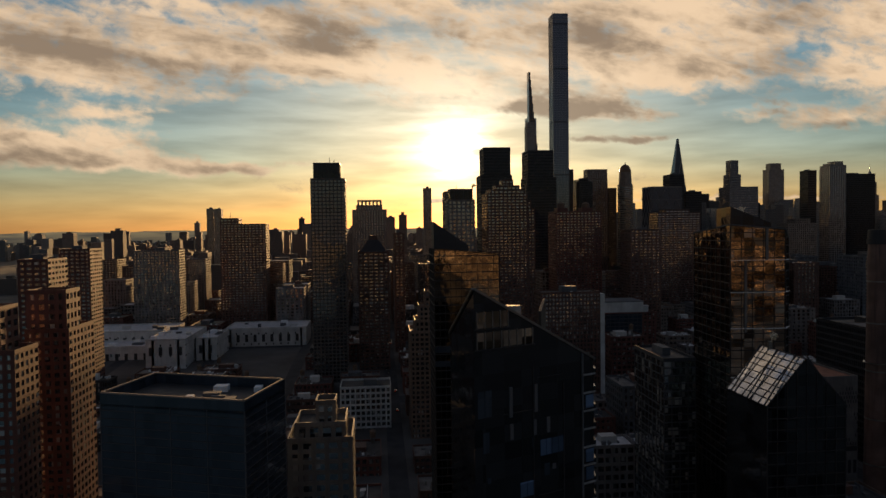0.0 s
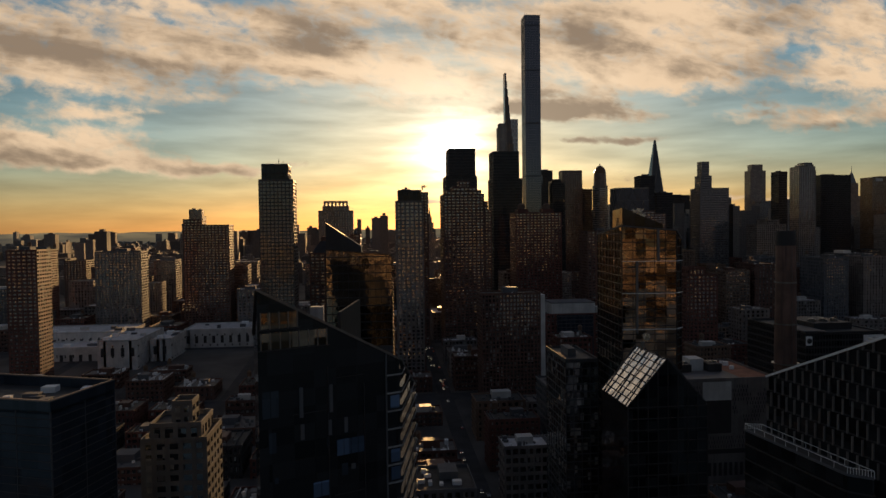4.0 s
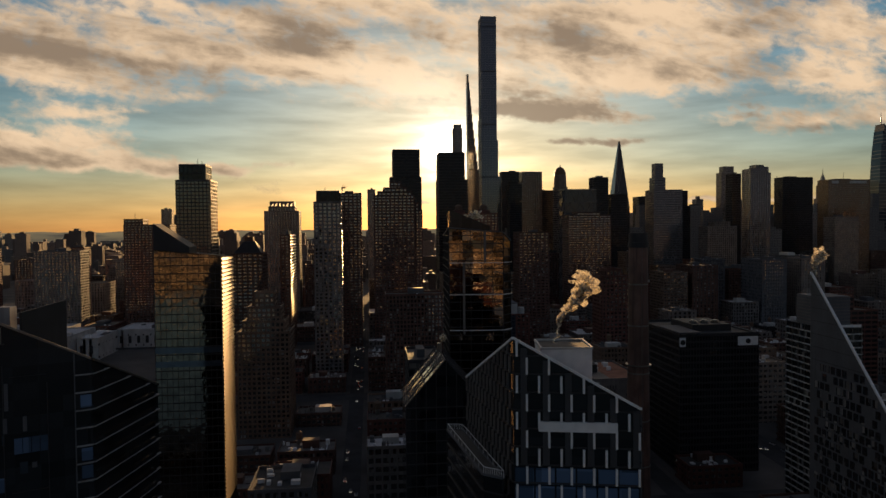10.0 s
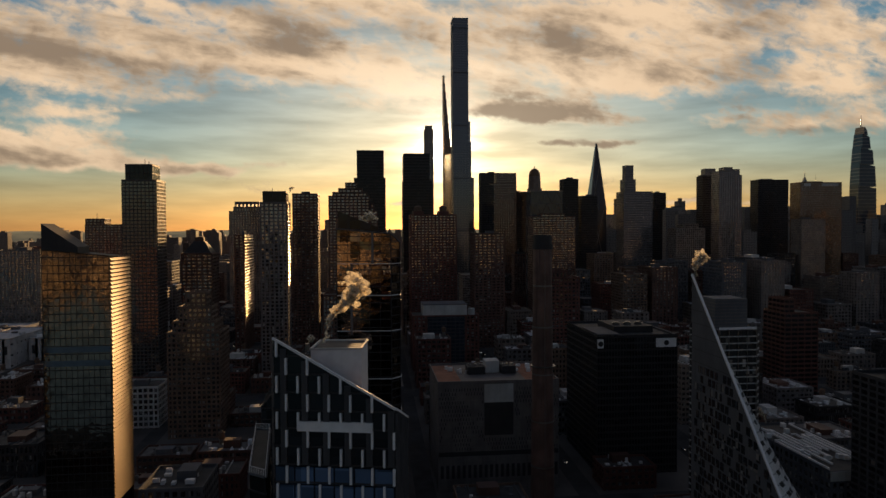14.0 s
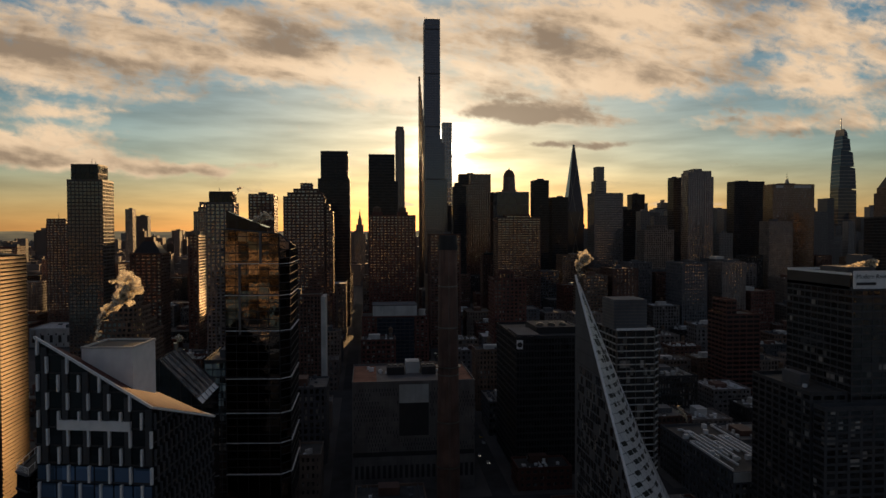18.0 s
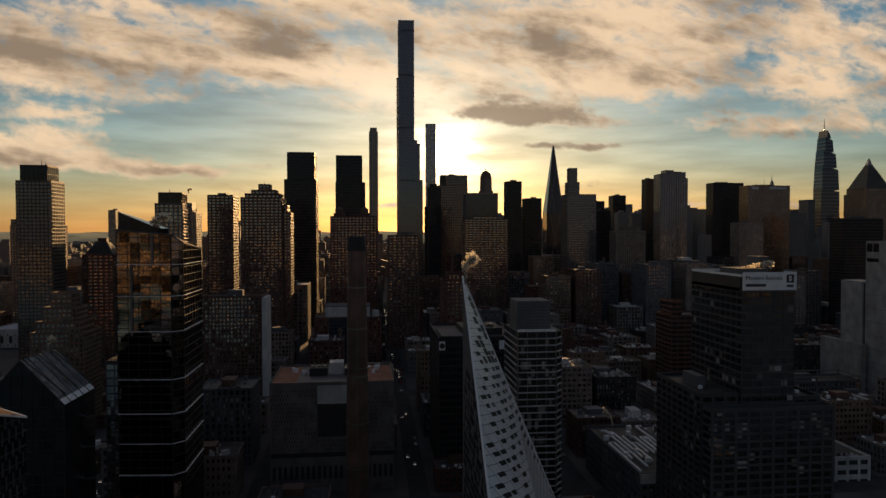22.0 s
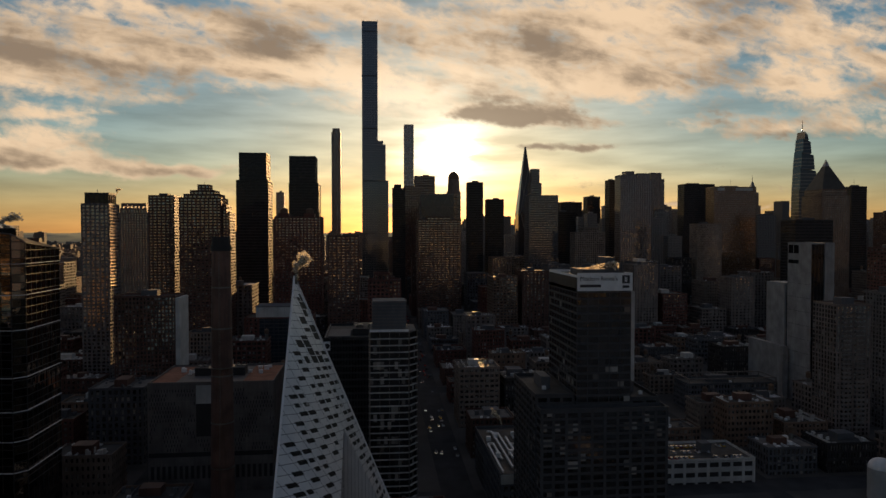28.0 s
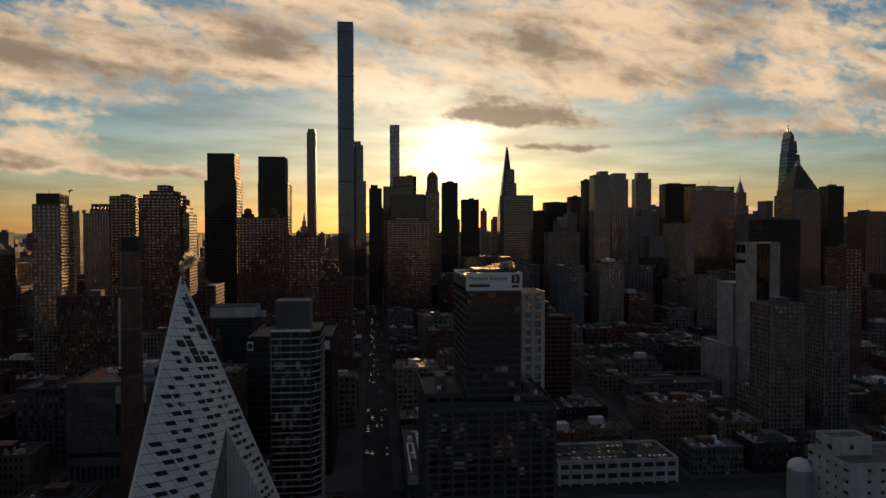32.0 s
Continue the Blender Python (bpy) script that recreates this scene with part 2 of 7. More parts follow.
STEEL_WHITE = plain("painted_steel", (0.80, 0.80, 0.80), rough=0.55, vary=0.08)
TAR = plain("roof_tar", (0.06, 0.058, 0.056), rough=0.72, vary=0.35, scale=0.15)
GRAVEL = plain("roof_gravel", (0.16, 0.15, 0.14), rough=0.8, vary=0.3, scale=0.2)
ROOF_WHITE = plain("roof_white", (0.55, 0.55, 0.56), rough=0.8, vary=0.2, scale=0.2)
ROOF_TERRACOTTA = plain("roof_terracotta", (0.30, 0.13, 0.08), rough=0.8, vary=0.3, scale=0.2)
ASPHALT = plain("asphalt", (0.05, 0.05, 0.052), rough=0.9, vary=0.3, scale=0.1)
PAVING = masonry("paving", (0.24, 0.235, 0.225))
GROUND = plain("city_ground", (0.09, 0.085, 0.08), rough=0.95, vary=0.4, scale=0.03)
GLASS_DARK = facade_glass("glass_dark", (0.018, 0.019, 0.021), ior=2.7, wobble=0.05)
GLASS_CLEAR = facade_glass("glass_clear", (0.03, 0.03, 0.03), cell=(3.2, 3.2, 3.1), blinds=0.05, ior=2.3, wobble=0.03)
GLASS_COATED = facade_glass("glass_coated", (0.02, 0.022, 0.025), cell=(3.2, 3.2, 3.1), blinds=0.0, ior=1.95, wobble=0.02)
GLASS_SHADE = facade_glass("glass_shade", (0.012, 0.012, 0.013), blinds=0.12, ior=1.45)
GLASS_BLACK = facade_glass("glass_black", (0.014, 0.015, 0.017), cell=(4.2, 4.2, 3.6), blinds=0.0, spec=0.25)
GLASS_BLUE = facade_glass("glass_blue", (0.03, 0.04, 0.055), cell=(3.0, 3.0, 3.8), rough=0.04, blinds=0.0, vary=0.25, wobble=0.01)
GLASS_SILVER = facade_glass("glass_silver", (0.12, 0.145, 0.18), cell=(3.0, 3.0, 3.6), rough=0.07, blinds=0.0, metal=0.7, wobble=0.006, vary=0.12)
GLASS_WARM = facade_glass("glass_warm", (0.25, 0.215, 0.175), cell=(2.2, 2.2, 3.3), rough=0.04, blinds=0.0, metal=1.0, wobble=0.012, vary=0.22, wave=0.14)
COPPER = masonry("dark_copper", (0.075, 0.07, 0.055), rough=0.6)
WOOD_TANK = plain("tank_wood", (0.15, 0.10, 0.07), rough=0.9)

# ---- a broken layer of cloud, low over the far city, its backlight put into a glow ----
CLOUD_FAR, MIDWAY = 4600.0, (176.0, -24.0, 151.0)


def cloud_material():
    m = bpy.data.materials.new("backlit_cloud")
    m.use_nodes = True
    n, l = m.node_tree.nodes, m.node_tree.links
    n.clear()
    g = n.new("ShaderNodeNewGeometry")
    # directions from the middle of the walk, laid flat: x to the south, y down
    rel = n.new("ShaderNodeVectorMath"); rel.operation = "SUBTRACT"
    rel.inputs[1].default_value = MIDWAY
    l.new(g.outputs["Position"], rel.inputs[0])
    ax = n.new("ShaderNodeSeparateXYZ")
    l.new(rel.outputs[0], ax.inputs[0])
    ahead = n.new("ShaderNodeCombineXYZ")
    for q in ahead.inputs:
        l.new(ax.outputs[1], q)
    flat = n.new("ShaderNodeVectorMath"); flat.operation = "DIVIDE"
    l.new(rel.outputs[0], flat.inputs[0]); l.new(ahead.outputs[0], flat.inputs[1])
    mp = n.new("ShaderNodeMapping")
    mp.vector_type = "POINT"
    mp.inputs["Scale"].default_value = (12.18, 0, -12.18)
    mp.inputs["Location"].default_value = (6.67, 0, 4.04)
    l.new(flat.outputs[0], mp.inputs["Vector"])
    base = mp.outputs[0]

    def math_(op, a, b=None, clamp=False):
        q = n.new("ShaderNodeMath"); q.operation = op; q.use_clamp = clamp
        for s, v in zip(q.inputs, (a, b)):
            if v is None:
                continue
            if isinstance(v, (int, float)):
                s.default_value = v
            else:
                l.new(v, s)
        return q.outputs[0]

    # ragged edges: push the coordinates about
    warp = n.new("ShaderNodeTexNoise"); warp.inputs["Scale"].default_value = 1.1; warp.inputs["Detail"].default_value = 6
    l.new(base, warp.inputs["Vector"])
    ws = n.new("ShaderNodeVectorMath"); ws.operation = "SUBTRACT"; ws.inputs[1].default_value = (0.5, 0.5, 0.5)
    l.new(warp.outputs["Color"], ws.inputs[0])
    wm = n.new("ShaderNodeVectorMath"); wm.operation = "MULTIPLY"; wm.inputs[1].default_value = (1.5, 0, 0.36)
    l.new(ws.outputs[0], wm.inputs[0])
    wa = n.new("ShaderNodeVectorMath"); wa.operation = "ADD"
    l.new(base, wa.inputs[0]); l.new(wm.outputs[0], wa.inputs[1])

    def streaks(scale, sx, sz, turn, detail=8, rough=0.55, off=0.0):
        q = n.new("ShaderNodeMapping")
        q.inputs["Rotation"].default_value = (0, radians(turn), 0)
        q.inputs["Scale"].default_value = (sx, 1, sz)
        q.inputs["Location"].default_value = (off, 0, 0)
        q.vector_type = "TEXTURE"
        l.new(base, q.inputs["Vector"])
        t = n.new("ShaderNodeTexNoise")
        t.inputs["Scale"].default_value, t.inputs["Detail"].default_value, t.inputs["Roughness"].default_value = scale, detail, rough
        t.inputs["Distortion"].default_value = 0.35
        l.new(q.outputs[0], t.inputs["Vector"])
        return t.outputs[0]

    def blob(cx, cy, rx, ry, amount):
        s = n.new("ShaderNodeVectorMath"); s.operation = "SUBTRACT"; s.inputs[1].default_value = (cx, 0, cy)
        l.new(wa.outputs[0], s.inputs[0])
        d = n.new("ShaderNodeVectorMath"); d.operation = "DIVIDE"; d.inputs[1].default_value = (rx, 1, ry)
        l.new(s.outputs[0], d.inputs[0])
        ln = n.new("ShaderNodeVectorMath"); ln.operation = "LENGTH"
        l.new(d.outputs[0], ln.inputs[0])
        r = n.new("ShaderNodeMapRange"); r.interpolation_type = "SMOOTHSTEP"
        for i, v in ((1, 1.0), (2, 0.0), (3, 0.0), (4, amount)):
            r.inputs[i].default_value = v
        l.new(ln.outputs["Value"], r.inputs[0])
        return r.outputs[0]

    def total(parts):
        out = parts[0]
        for p in parts[1:]:
            out = math_("ADD", out, p)
        return out

    sep = n.new("ShaderNodeSeparateXYZ")
    l.new(base, sep.inputs[0])
    # thinner towards the horizon
    fade = n.new("ShaderNodeMapRange")
    for i, v in ((1, 1.3), (2, 2.2), (3, 0.15), (4, -0.27)):
        fade.inputs[i].default_value = v
    l.new(sep.outputs[2], fade.inputs[0])
    mottle = math_("MULTIPLY", math_("ADD", math_("SUBTRACT", streaks(1.9, 1.7, 0.66, -9, detail=8, rough=0.55, off=3.0), 0.5),
                                      math_("MULTIPLY", math_("SUBTRACT", streaks(4.6, 1.2, 0.8, -8, detail=6, rough=0.56, off=9.0), 0.5), 0.6)), 0.85)
    cover = total([streaks(0.8, 2.6, 0.8, -8, detail=8, rough=0.54), fade.outputs[0], mottle,
                   blob(0.4, 2.55, 3.7, 0.62, 0.64), blob(3.4, 2.96, 3.2, 0.2, 0.56), blob(1.6, 2.8, 2.6, 0.22, 0.3), blob(1.4, 2.05, 0.9, 0.2, 0.26), blob(2.4, 2.2, 0.6, 0.14, 0.24),
                   blob(9.5, 1.96, 2.0, 0.3, 0.62), blob(10.6, 2.47, 2.1, 0.17, 0.55), blob(8.5, 2.5, 0.7, 0.1, 0.4),
                   blob(14.6, 2.1, 2.8, 0.42, 0.52), blob(11.9, 1.25, 1.6, 0.7, 0.22), blob(1.6, 1.2, 4.4, 1.2, 0.16), blob(10.6, 0.8, 3.6, 1.1, 0.18),
                   blob(5.3, 1.65, 1.4, 0.22, -0.22), blob(12.4, 1.75, 2.6, 0.4, -0.14), blob(14.0, 0.9, 0.9, 0.5, -0.26), blob(10.6, 0.5, 0.7, 0.22, -0.26),
                   blob(4.2, 0.1, 1.3, 0.3, -0.3), blob(1.2, 0.0, 1.5, 0.3, -0.22), blob(6.3, 0.6, 0.9, 0.2, -0.2), blob(15.0, 1.2, 1.2, 0.7, 0.2),
                   blob(8.15, 2.75, 1.5, 0.7, -0.7), blob(8.0, 1.75, 2.4, 0.5, 0.22), blob(6.0, 2.3, 1.6, 0.3, 0.26), blob(2.2, 2.05, 1.0, 0.22, 0.3), blob(4.6, 2.35, 1.2, 0.16, 0.3), blob(3.4, 1.75, 1.4, 0.25, 0.2), blob(11.2, 2.05, 0.9, 0.18, 0.34), blob(13.0, 3.56, 4.0, 0.1, 0.42), blob(7.2, 3.62, 0.8, 0.06, 0.42)])
    alpha = n.new("ShaderNodeMapRange"); alpha.interpolation_type = "SMOOTHSTEP"
    for i, v in ((1, 0.38), (2, 0.80), (3, 0.0), (4, 0.96)):
        alpha.inputs[i].default_value = v
    l.new(cover, alpha.inputs[0])
    thick = total([math_("MULTIPLY", math_("SUBTRACT", streaks(0.55, 2.6, 0.8, -12, detail=5, off=13.0), 0.5), 0.8), streaks(1.25, 2.4, 0.62, -9, detail=8, rough=0.54, off=7.0), math_("MULTIPLY", mottle, 0.5), blob(0.2, 2.75, 2.8, 0.22, 0.22), blob(3.3, 2.98, 2.4, 0.14, 0.22), blob(1.6, 2.86, 1.8, 0.12, 0.14), blob(1.4, 0.9, 3.4, 0.6, 0.12), blob(5.2, 0.95, 1.3, 0.28, 0.18),
                   blob(9.4, 1.98, 1.5, 0.26, 0.56), blob(11.95, 1.27, 0.75, 0.42, 0.24), blob(10.6, 2.47, 1.9, 0.16, 0.42), blob(8.5, 2.5, 0.5, 0.07, 0.2),
                   blob(0.6, 0.9, 2.6, 0.6, 0.22), blob(2.4, 1.4, 1.6, 0.35, 0.18), blob(5.0, 0.8, 1.7, 0.45, 0.2), blob(9.8, 0.8, 1.9, 0.9, 0.14),
                   blob(14.8, 2.2, 1.6, 0.16, 0.2), blob(13.2, 0.5, 1.2, 0.4, 0.12), blob(7.6, 1.4, 2.0, 0.9, -0.26)])
    dark = n.new("ShaderNodeMapRange"); dark.interpolation_type = "SMOOTHSTEP"
    for i, v in ((1, 0.36), (2, 0.84)):
        dark.inputs[i].default_value = v
    l.new(thick, dark.inputs[0])
    c = mix_rgb(n, l, dark.outputs[0], (0.94, 0.68, 0.44), (0.31, 0.222, 0.15))
    # forward scattering put into the emission colour: cloud towards the sun is brightest
    near = blob(8.0, 2.5, 4.2, 2.2, 1.0)
    c = mix_rgb(n, l, math_("MULTIPLY", math_("MULTIPLY", near, 0.62), math_("SUBTRACT", 1.0, math_("MULTIPLY", dark.outputs[0], 0.85))), c, (1.7, 1.4, 1.0))
    em = n.new("ShaderNodeEmission")
    l.new(c, em.inputs["Color"])
    em.inputs["Strength"].default_value = 0.95
    tr = n.new("ShaderNodeBsdfTransparent")
    mx = n.new("ShaderNodeMixShader")
    l.new(alpha.outputs[0], mx.inputs[0]); l.new(tr.outputs[0], mx.inputs[1]); l.new(em.outputs[0], mx.inputs[2])
    out = n.new("ShaderNodeOutputMaterial")
    l.new(mx.outputs[0], out.inputs["Surface"])
    return m


def cloud_sheet():
    v, f = [], []
    cols, rows = 44, 12
    for j in range(rows + 1):
        for i in range(cols + 1):
            az, el = radians(-48 + 96 * i / cols), radians(1.6 + 26 * j / rows)
            v.append((MIDWAY[0] + CLOUD_FAR * math.sin(az) * math.cos(el), MIDWAY[1] + CLOUD_FAR * math.cos(az) * math.cos(el), MIDWAY[2] + CLOUD_FAR * math.sin(el)))
    for j in range(rows):
        for i in range(cols):
            k = j * (cols + 1) + i
            f.append((k, k + 1, k + cols + 2, k + cols + 1))
    me = bpy.data.meshes.new("backdrop")
    me.from_pydata(v, [], f)
    me.materials.append(cloud_material())
    return tagged(new("backdrop", me), "broken layer of backlit morning cloud", "cloud", kind="structure")

cloud_sheet()

# ---- building kit ----
def gz(y):
    """Height of the ground: it climbs from the river to the ridge."""
    s = min(1.0, max(0.0, (y - 60.0) / 640.0))
    return 3.0 + 22.0 * s ** 1.7


FACES = ((0, 3, 2, 1), (4, 5, 6, 7), (0, 1, 5, 4), (1, 2, 6, 5), (2, 3, 7, 6), (3, 0, 4, 7))


class Boxes:
    """Collects boxes, wedges and prisms into one mesh."""

    def __init__(self):
        self.v, self.f = [], []

    def box(self, x0, x1, y0, y1, z0, z1):
        k = len(self.v)
        self.v += [(x0, y0, z0), (x1, y0, z0), (x1, y1, z0), (x0, y1, z0), (x0, y0, z1), (x1, y0, z1), (x1, y1, z1), (x0, y1, z1)]
        self.f += [tuple(k + i for i in q) for q in FACES]
        return self

    def hexa(self, base, top):
        """Any eight-cornered solid: four base and four top corners, anticlockwise."""
        k = len(self.v)
        self.v += [tuple(p) for p in base] + [tuple(p) for p in top]
        self.f += [tuple(k + i for i in q) for q in FACES]
        return self

    def prism(self, cx, cy, r0, r1, z0, z1, sides=8, turn=0.0):
        k = len(self.v)
        for r, z in ((r0, z0), (r1, z1)):
            for i in range(sides):
                a = turn + 2 * math.pi * i / sides
                self.v.append((cx + r * math.cos(a), cy + r * math.sin(a), z))
        for i in range(sides):
            j = (i + 1) % sides
            self.f.append((k + i, k + j, k + sides + j, k + sides + i))
        self.f.append(tuple(k + i for i in reversed(range(sides))))
        self.f.append(tuple(k + sides + i for i in range(sides)))
        return self

    def beam(self, a, b, w):
        """A square bar from a to b."""
        a, b = Vector(a), Vector(b)
        d = (b - a).normalized()
        s = d.cross(Vector((0, 0, 1)))
        s = (s if s.length > 1e-3 else Vector((1, 0, 0))).normalized() * w / 2
        u = s.cross(d).normalized() * w / 2
        return self.hexa([a - s - u, a + s - u, b + s - u, b - s - u], [a - s + u, a + s + u, b + s + u, b - s + u])

    def mesh(self, name, mat):
        me = bpy.data.meshes.new(name)
        me.from_pydata(self.v, [], self.f)
        me.update()
        me.materials.append(mat)
        return me


def part(name, shape, mat, parent, label="", kind=""):
    """One mesh object under a thing or a part."""
    ob = new(name, shape.mesh(name, mat) if isinstance(shape, Boxes) else shape)
    if isinstance(shape, bpy.types.Mesh) and not shape.materials:
        shape.materials.append(mat)
    ob.parent = parent
    if label or kind:
        tagged(ob, label, kind=kind)
    return ob


UNIT = {}


def piece(name, mat, parent, x0, x1, y0, y1, z0, z1):
    """A bevel-free block that shares one mesh with all others of its name and material."""
    key = (name, mat.name)
    if key not in UNIT:
        UNIT[key] = Boxes().box(-0.5, 0.5, -0.5, 0.5, -0.5, 0.5).mesh(name, mat)
    ob = new(name, UNIT[key])
    ob.parent = parent
    ob.location = ((x0 + x1) / 2, (y0 + y1) / 2, (z0 + z1) / 2)
    ob.scale = (x1 - x0, y1 - y0, z1 - z0)
    return ob


def thing(name, label, category, m=None, group="", kind=""):
    ob = new(name)
    ob.empty_display_size = 2
    if m is not None:
        ob.matrix_basis = m
    return tagged(ob, label, category, group, kind)


TAKEN = []          # footprints already built on


def style(wall, glass=GLASS_DARK, floor=3.3, bay=3.4, band=0.34, pier=0.34, proud=0.18, roof=TAR):
    return dict(wall=wall, glass=glass, floor=floor, bay=bay, band=band, pier=pier, proud=proud, roof=roof)


def shaft(b, x0, x1, y0, y1, z0, z1, s, fine=False, open_top=True):
    """One tier of a building: glazed core, floor bands, piers, corner posts, roof and parapet."""
    pr = s["proud"]
    part("glazing", Boxes().box(x0 + pr, x1 - pr, y0 + pr, y1 - pr, z0, z1 - 0.8), s["glass"], b)
    rows = max(1, int((z1 - z0) / s["floor"]))
    h = (z1 - z0) / rows
    bands, piers = [], []
    if s["band"] > 0:
        for i in range(rows + 1):
            za = z0 + i * h - h * s["band"] / 2
            bands.append((x0 + 0.02, x1 - 0.02, y0 + 0.02, y1 - 0.02, max(z0, za), min(z1 - 0.8, za + h * s["band"])))
    if s["pier"] > 0:
        for lo, hi, along in ((x0, x1, "x"), (y0, y1, "y")):
            n = max(1, round((hi - lo) / s["bay"]))
            w = (hi - lo) / n
            half = w * s["pier"] / 2
            for i in range(n + 1):
                c = min(max(lo + i * w, lo + half), hi - half)
                if along == "x":
                    piers.append((c - half, c + half, y0, y0 + pr * 1.4, z0, z1 - 0.3))
                    piers.append((c - half, c + half, y1 - pr * 1.4, y1, z0, z1 - 0.3))
                elif 0 < i < n:
                    piers.append((x0, x0 + pr * 1.4, c - half, c + half, z0, z1 - 0.3))
                    piers.append((x1 - pr * 1.4, x1, c - half, c + half, z0, z1 - 0.3))
    if fine and len(bands) <= 300 and len(piers) <= 300:
        for name, lot in (("spandrel", bands), ("pier", piers)):
            for q in lot:
                piece(name, s["wall"], b, *q)
    else:
        shape = Boxes()
        for q in bands + piers:
            shape.box(*q)
        part("facade", shape, s["wall"], b, kind="stuff")
    part("roof", Boxes().box(x0 + 0.35, x1 - 0.35, y0 + 0.35, y1 - 0.35, z1 - 0.75, z1 - 0.5), s["roof"], b)
    if open_top:
        para = Boxes()
        for q in ((x0, x1, y0, y0 + 0.4), (x0, x1, y1 - 0.4, y1), (x0, x0 + 0.4, y0 + 0.4, y1 - 0.4), (x1 - 0.4, x1, y0 + 0.4, y1 - 0.4)):
            para.box(*q, z1 - 0.5, z1 + 0.9)
        part("parapet", para, s["wall"], b)


def roof_gear(b, x0, x1, y0, y1, z, rng, tank=False, mat=GREY_PANEL):
    """Lift house, air units and now and then a timber water tank."""
    w, d = x1 - x0, y1 - y0
    if w > 7 and d > 7:
        cx, cy = rng.uniform(x0 + w * 0.35, x1 - w * 0.35), rng.uniform(y0 + d * 0.4, y1 - d * 0.3)
        a, c, h = w * rng.uniform(0.12, 0.2), d * rng.uniform(0.12, 0.22), rng.uniform(2.5, 4.5)
        part("lift_house", Boxes().box(cx - a, cx + a, cy - c, cy + c, z - 0.5, z + h), mat, b)
        for _ in range(rng.randint(0, 2)):
            ux, uy = rng.uniform(x0 + 1.5, x1 - 3), rng.uniform(y0 + 1.5, y0 + d * 0.35)
            part("air_unit", Boxes().box(ux, ux + 1.6, uy, uy + 1.2, z - 0.5, z + 0.9), STEEL_WHITE, b)
        if tank:
            tx, ty = rng.uniform(x0 + 2.5, x1 - 2.5), y1 - 3.0
            t = part("water_tank", Boxes().prism(tx, ty, 1.9, 1.8, z + 3, z + 6.6, 12).prism(tx, ty, 2.1, 0.1, z + 6.6, z + 8, 12), WOOD_TANK, b)
            part("tank_stand", Boxes().prism(tx, ty, 1.5, 1.3, z - 0.5, z + 3, 8), METAL, t)


def building(label, x0, x1, y0, y1, z1, s, name="apartment_tower", category="building", tiers=(), fine=False, gear=True, tank=False, z0=None, group=""):
    """An upright block on the street grid, with narrower tiers (x0, x1, y0, y1, top, own style) on its roof."""
    rng = random.Random(int(x0 * 7 + y0 * 13 + z1))
    base = gz(y0) - 3 if z0 is None else z0
    TAKEN.append((x0, x1, y0, y1))
    b = thing(name, label, category, pose((x0 + x1) / 2, (y0 + y1) / 2, base), group)
    hx, hy, top = (x1 - x0) / 2, (y1 - y0) / 2, z1 - base
    shaft(b, -hx, hx, -hy, hy, 0, top, s, fine)
    if not tiers and gear:
        roof_gear(b, -hx, hx, -hy, hy, top, rng, tank)
    low = top
    for a0, a1, c0, c1, zt, *own in tiers:
        shaft(b, a0 - (x0 + x1) / 2, a1 - (x0 + x1) / 2, c0 - (y0 + y1) / 2, c1 - (y0 + y1) / 2, low - 0.6, zt - base, own[0] if own else s, fine)
        low = zt - base
    return b


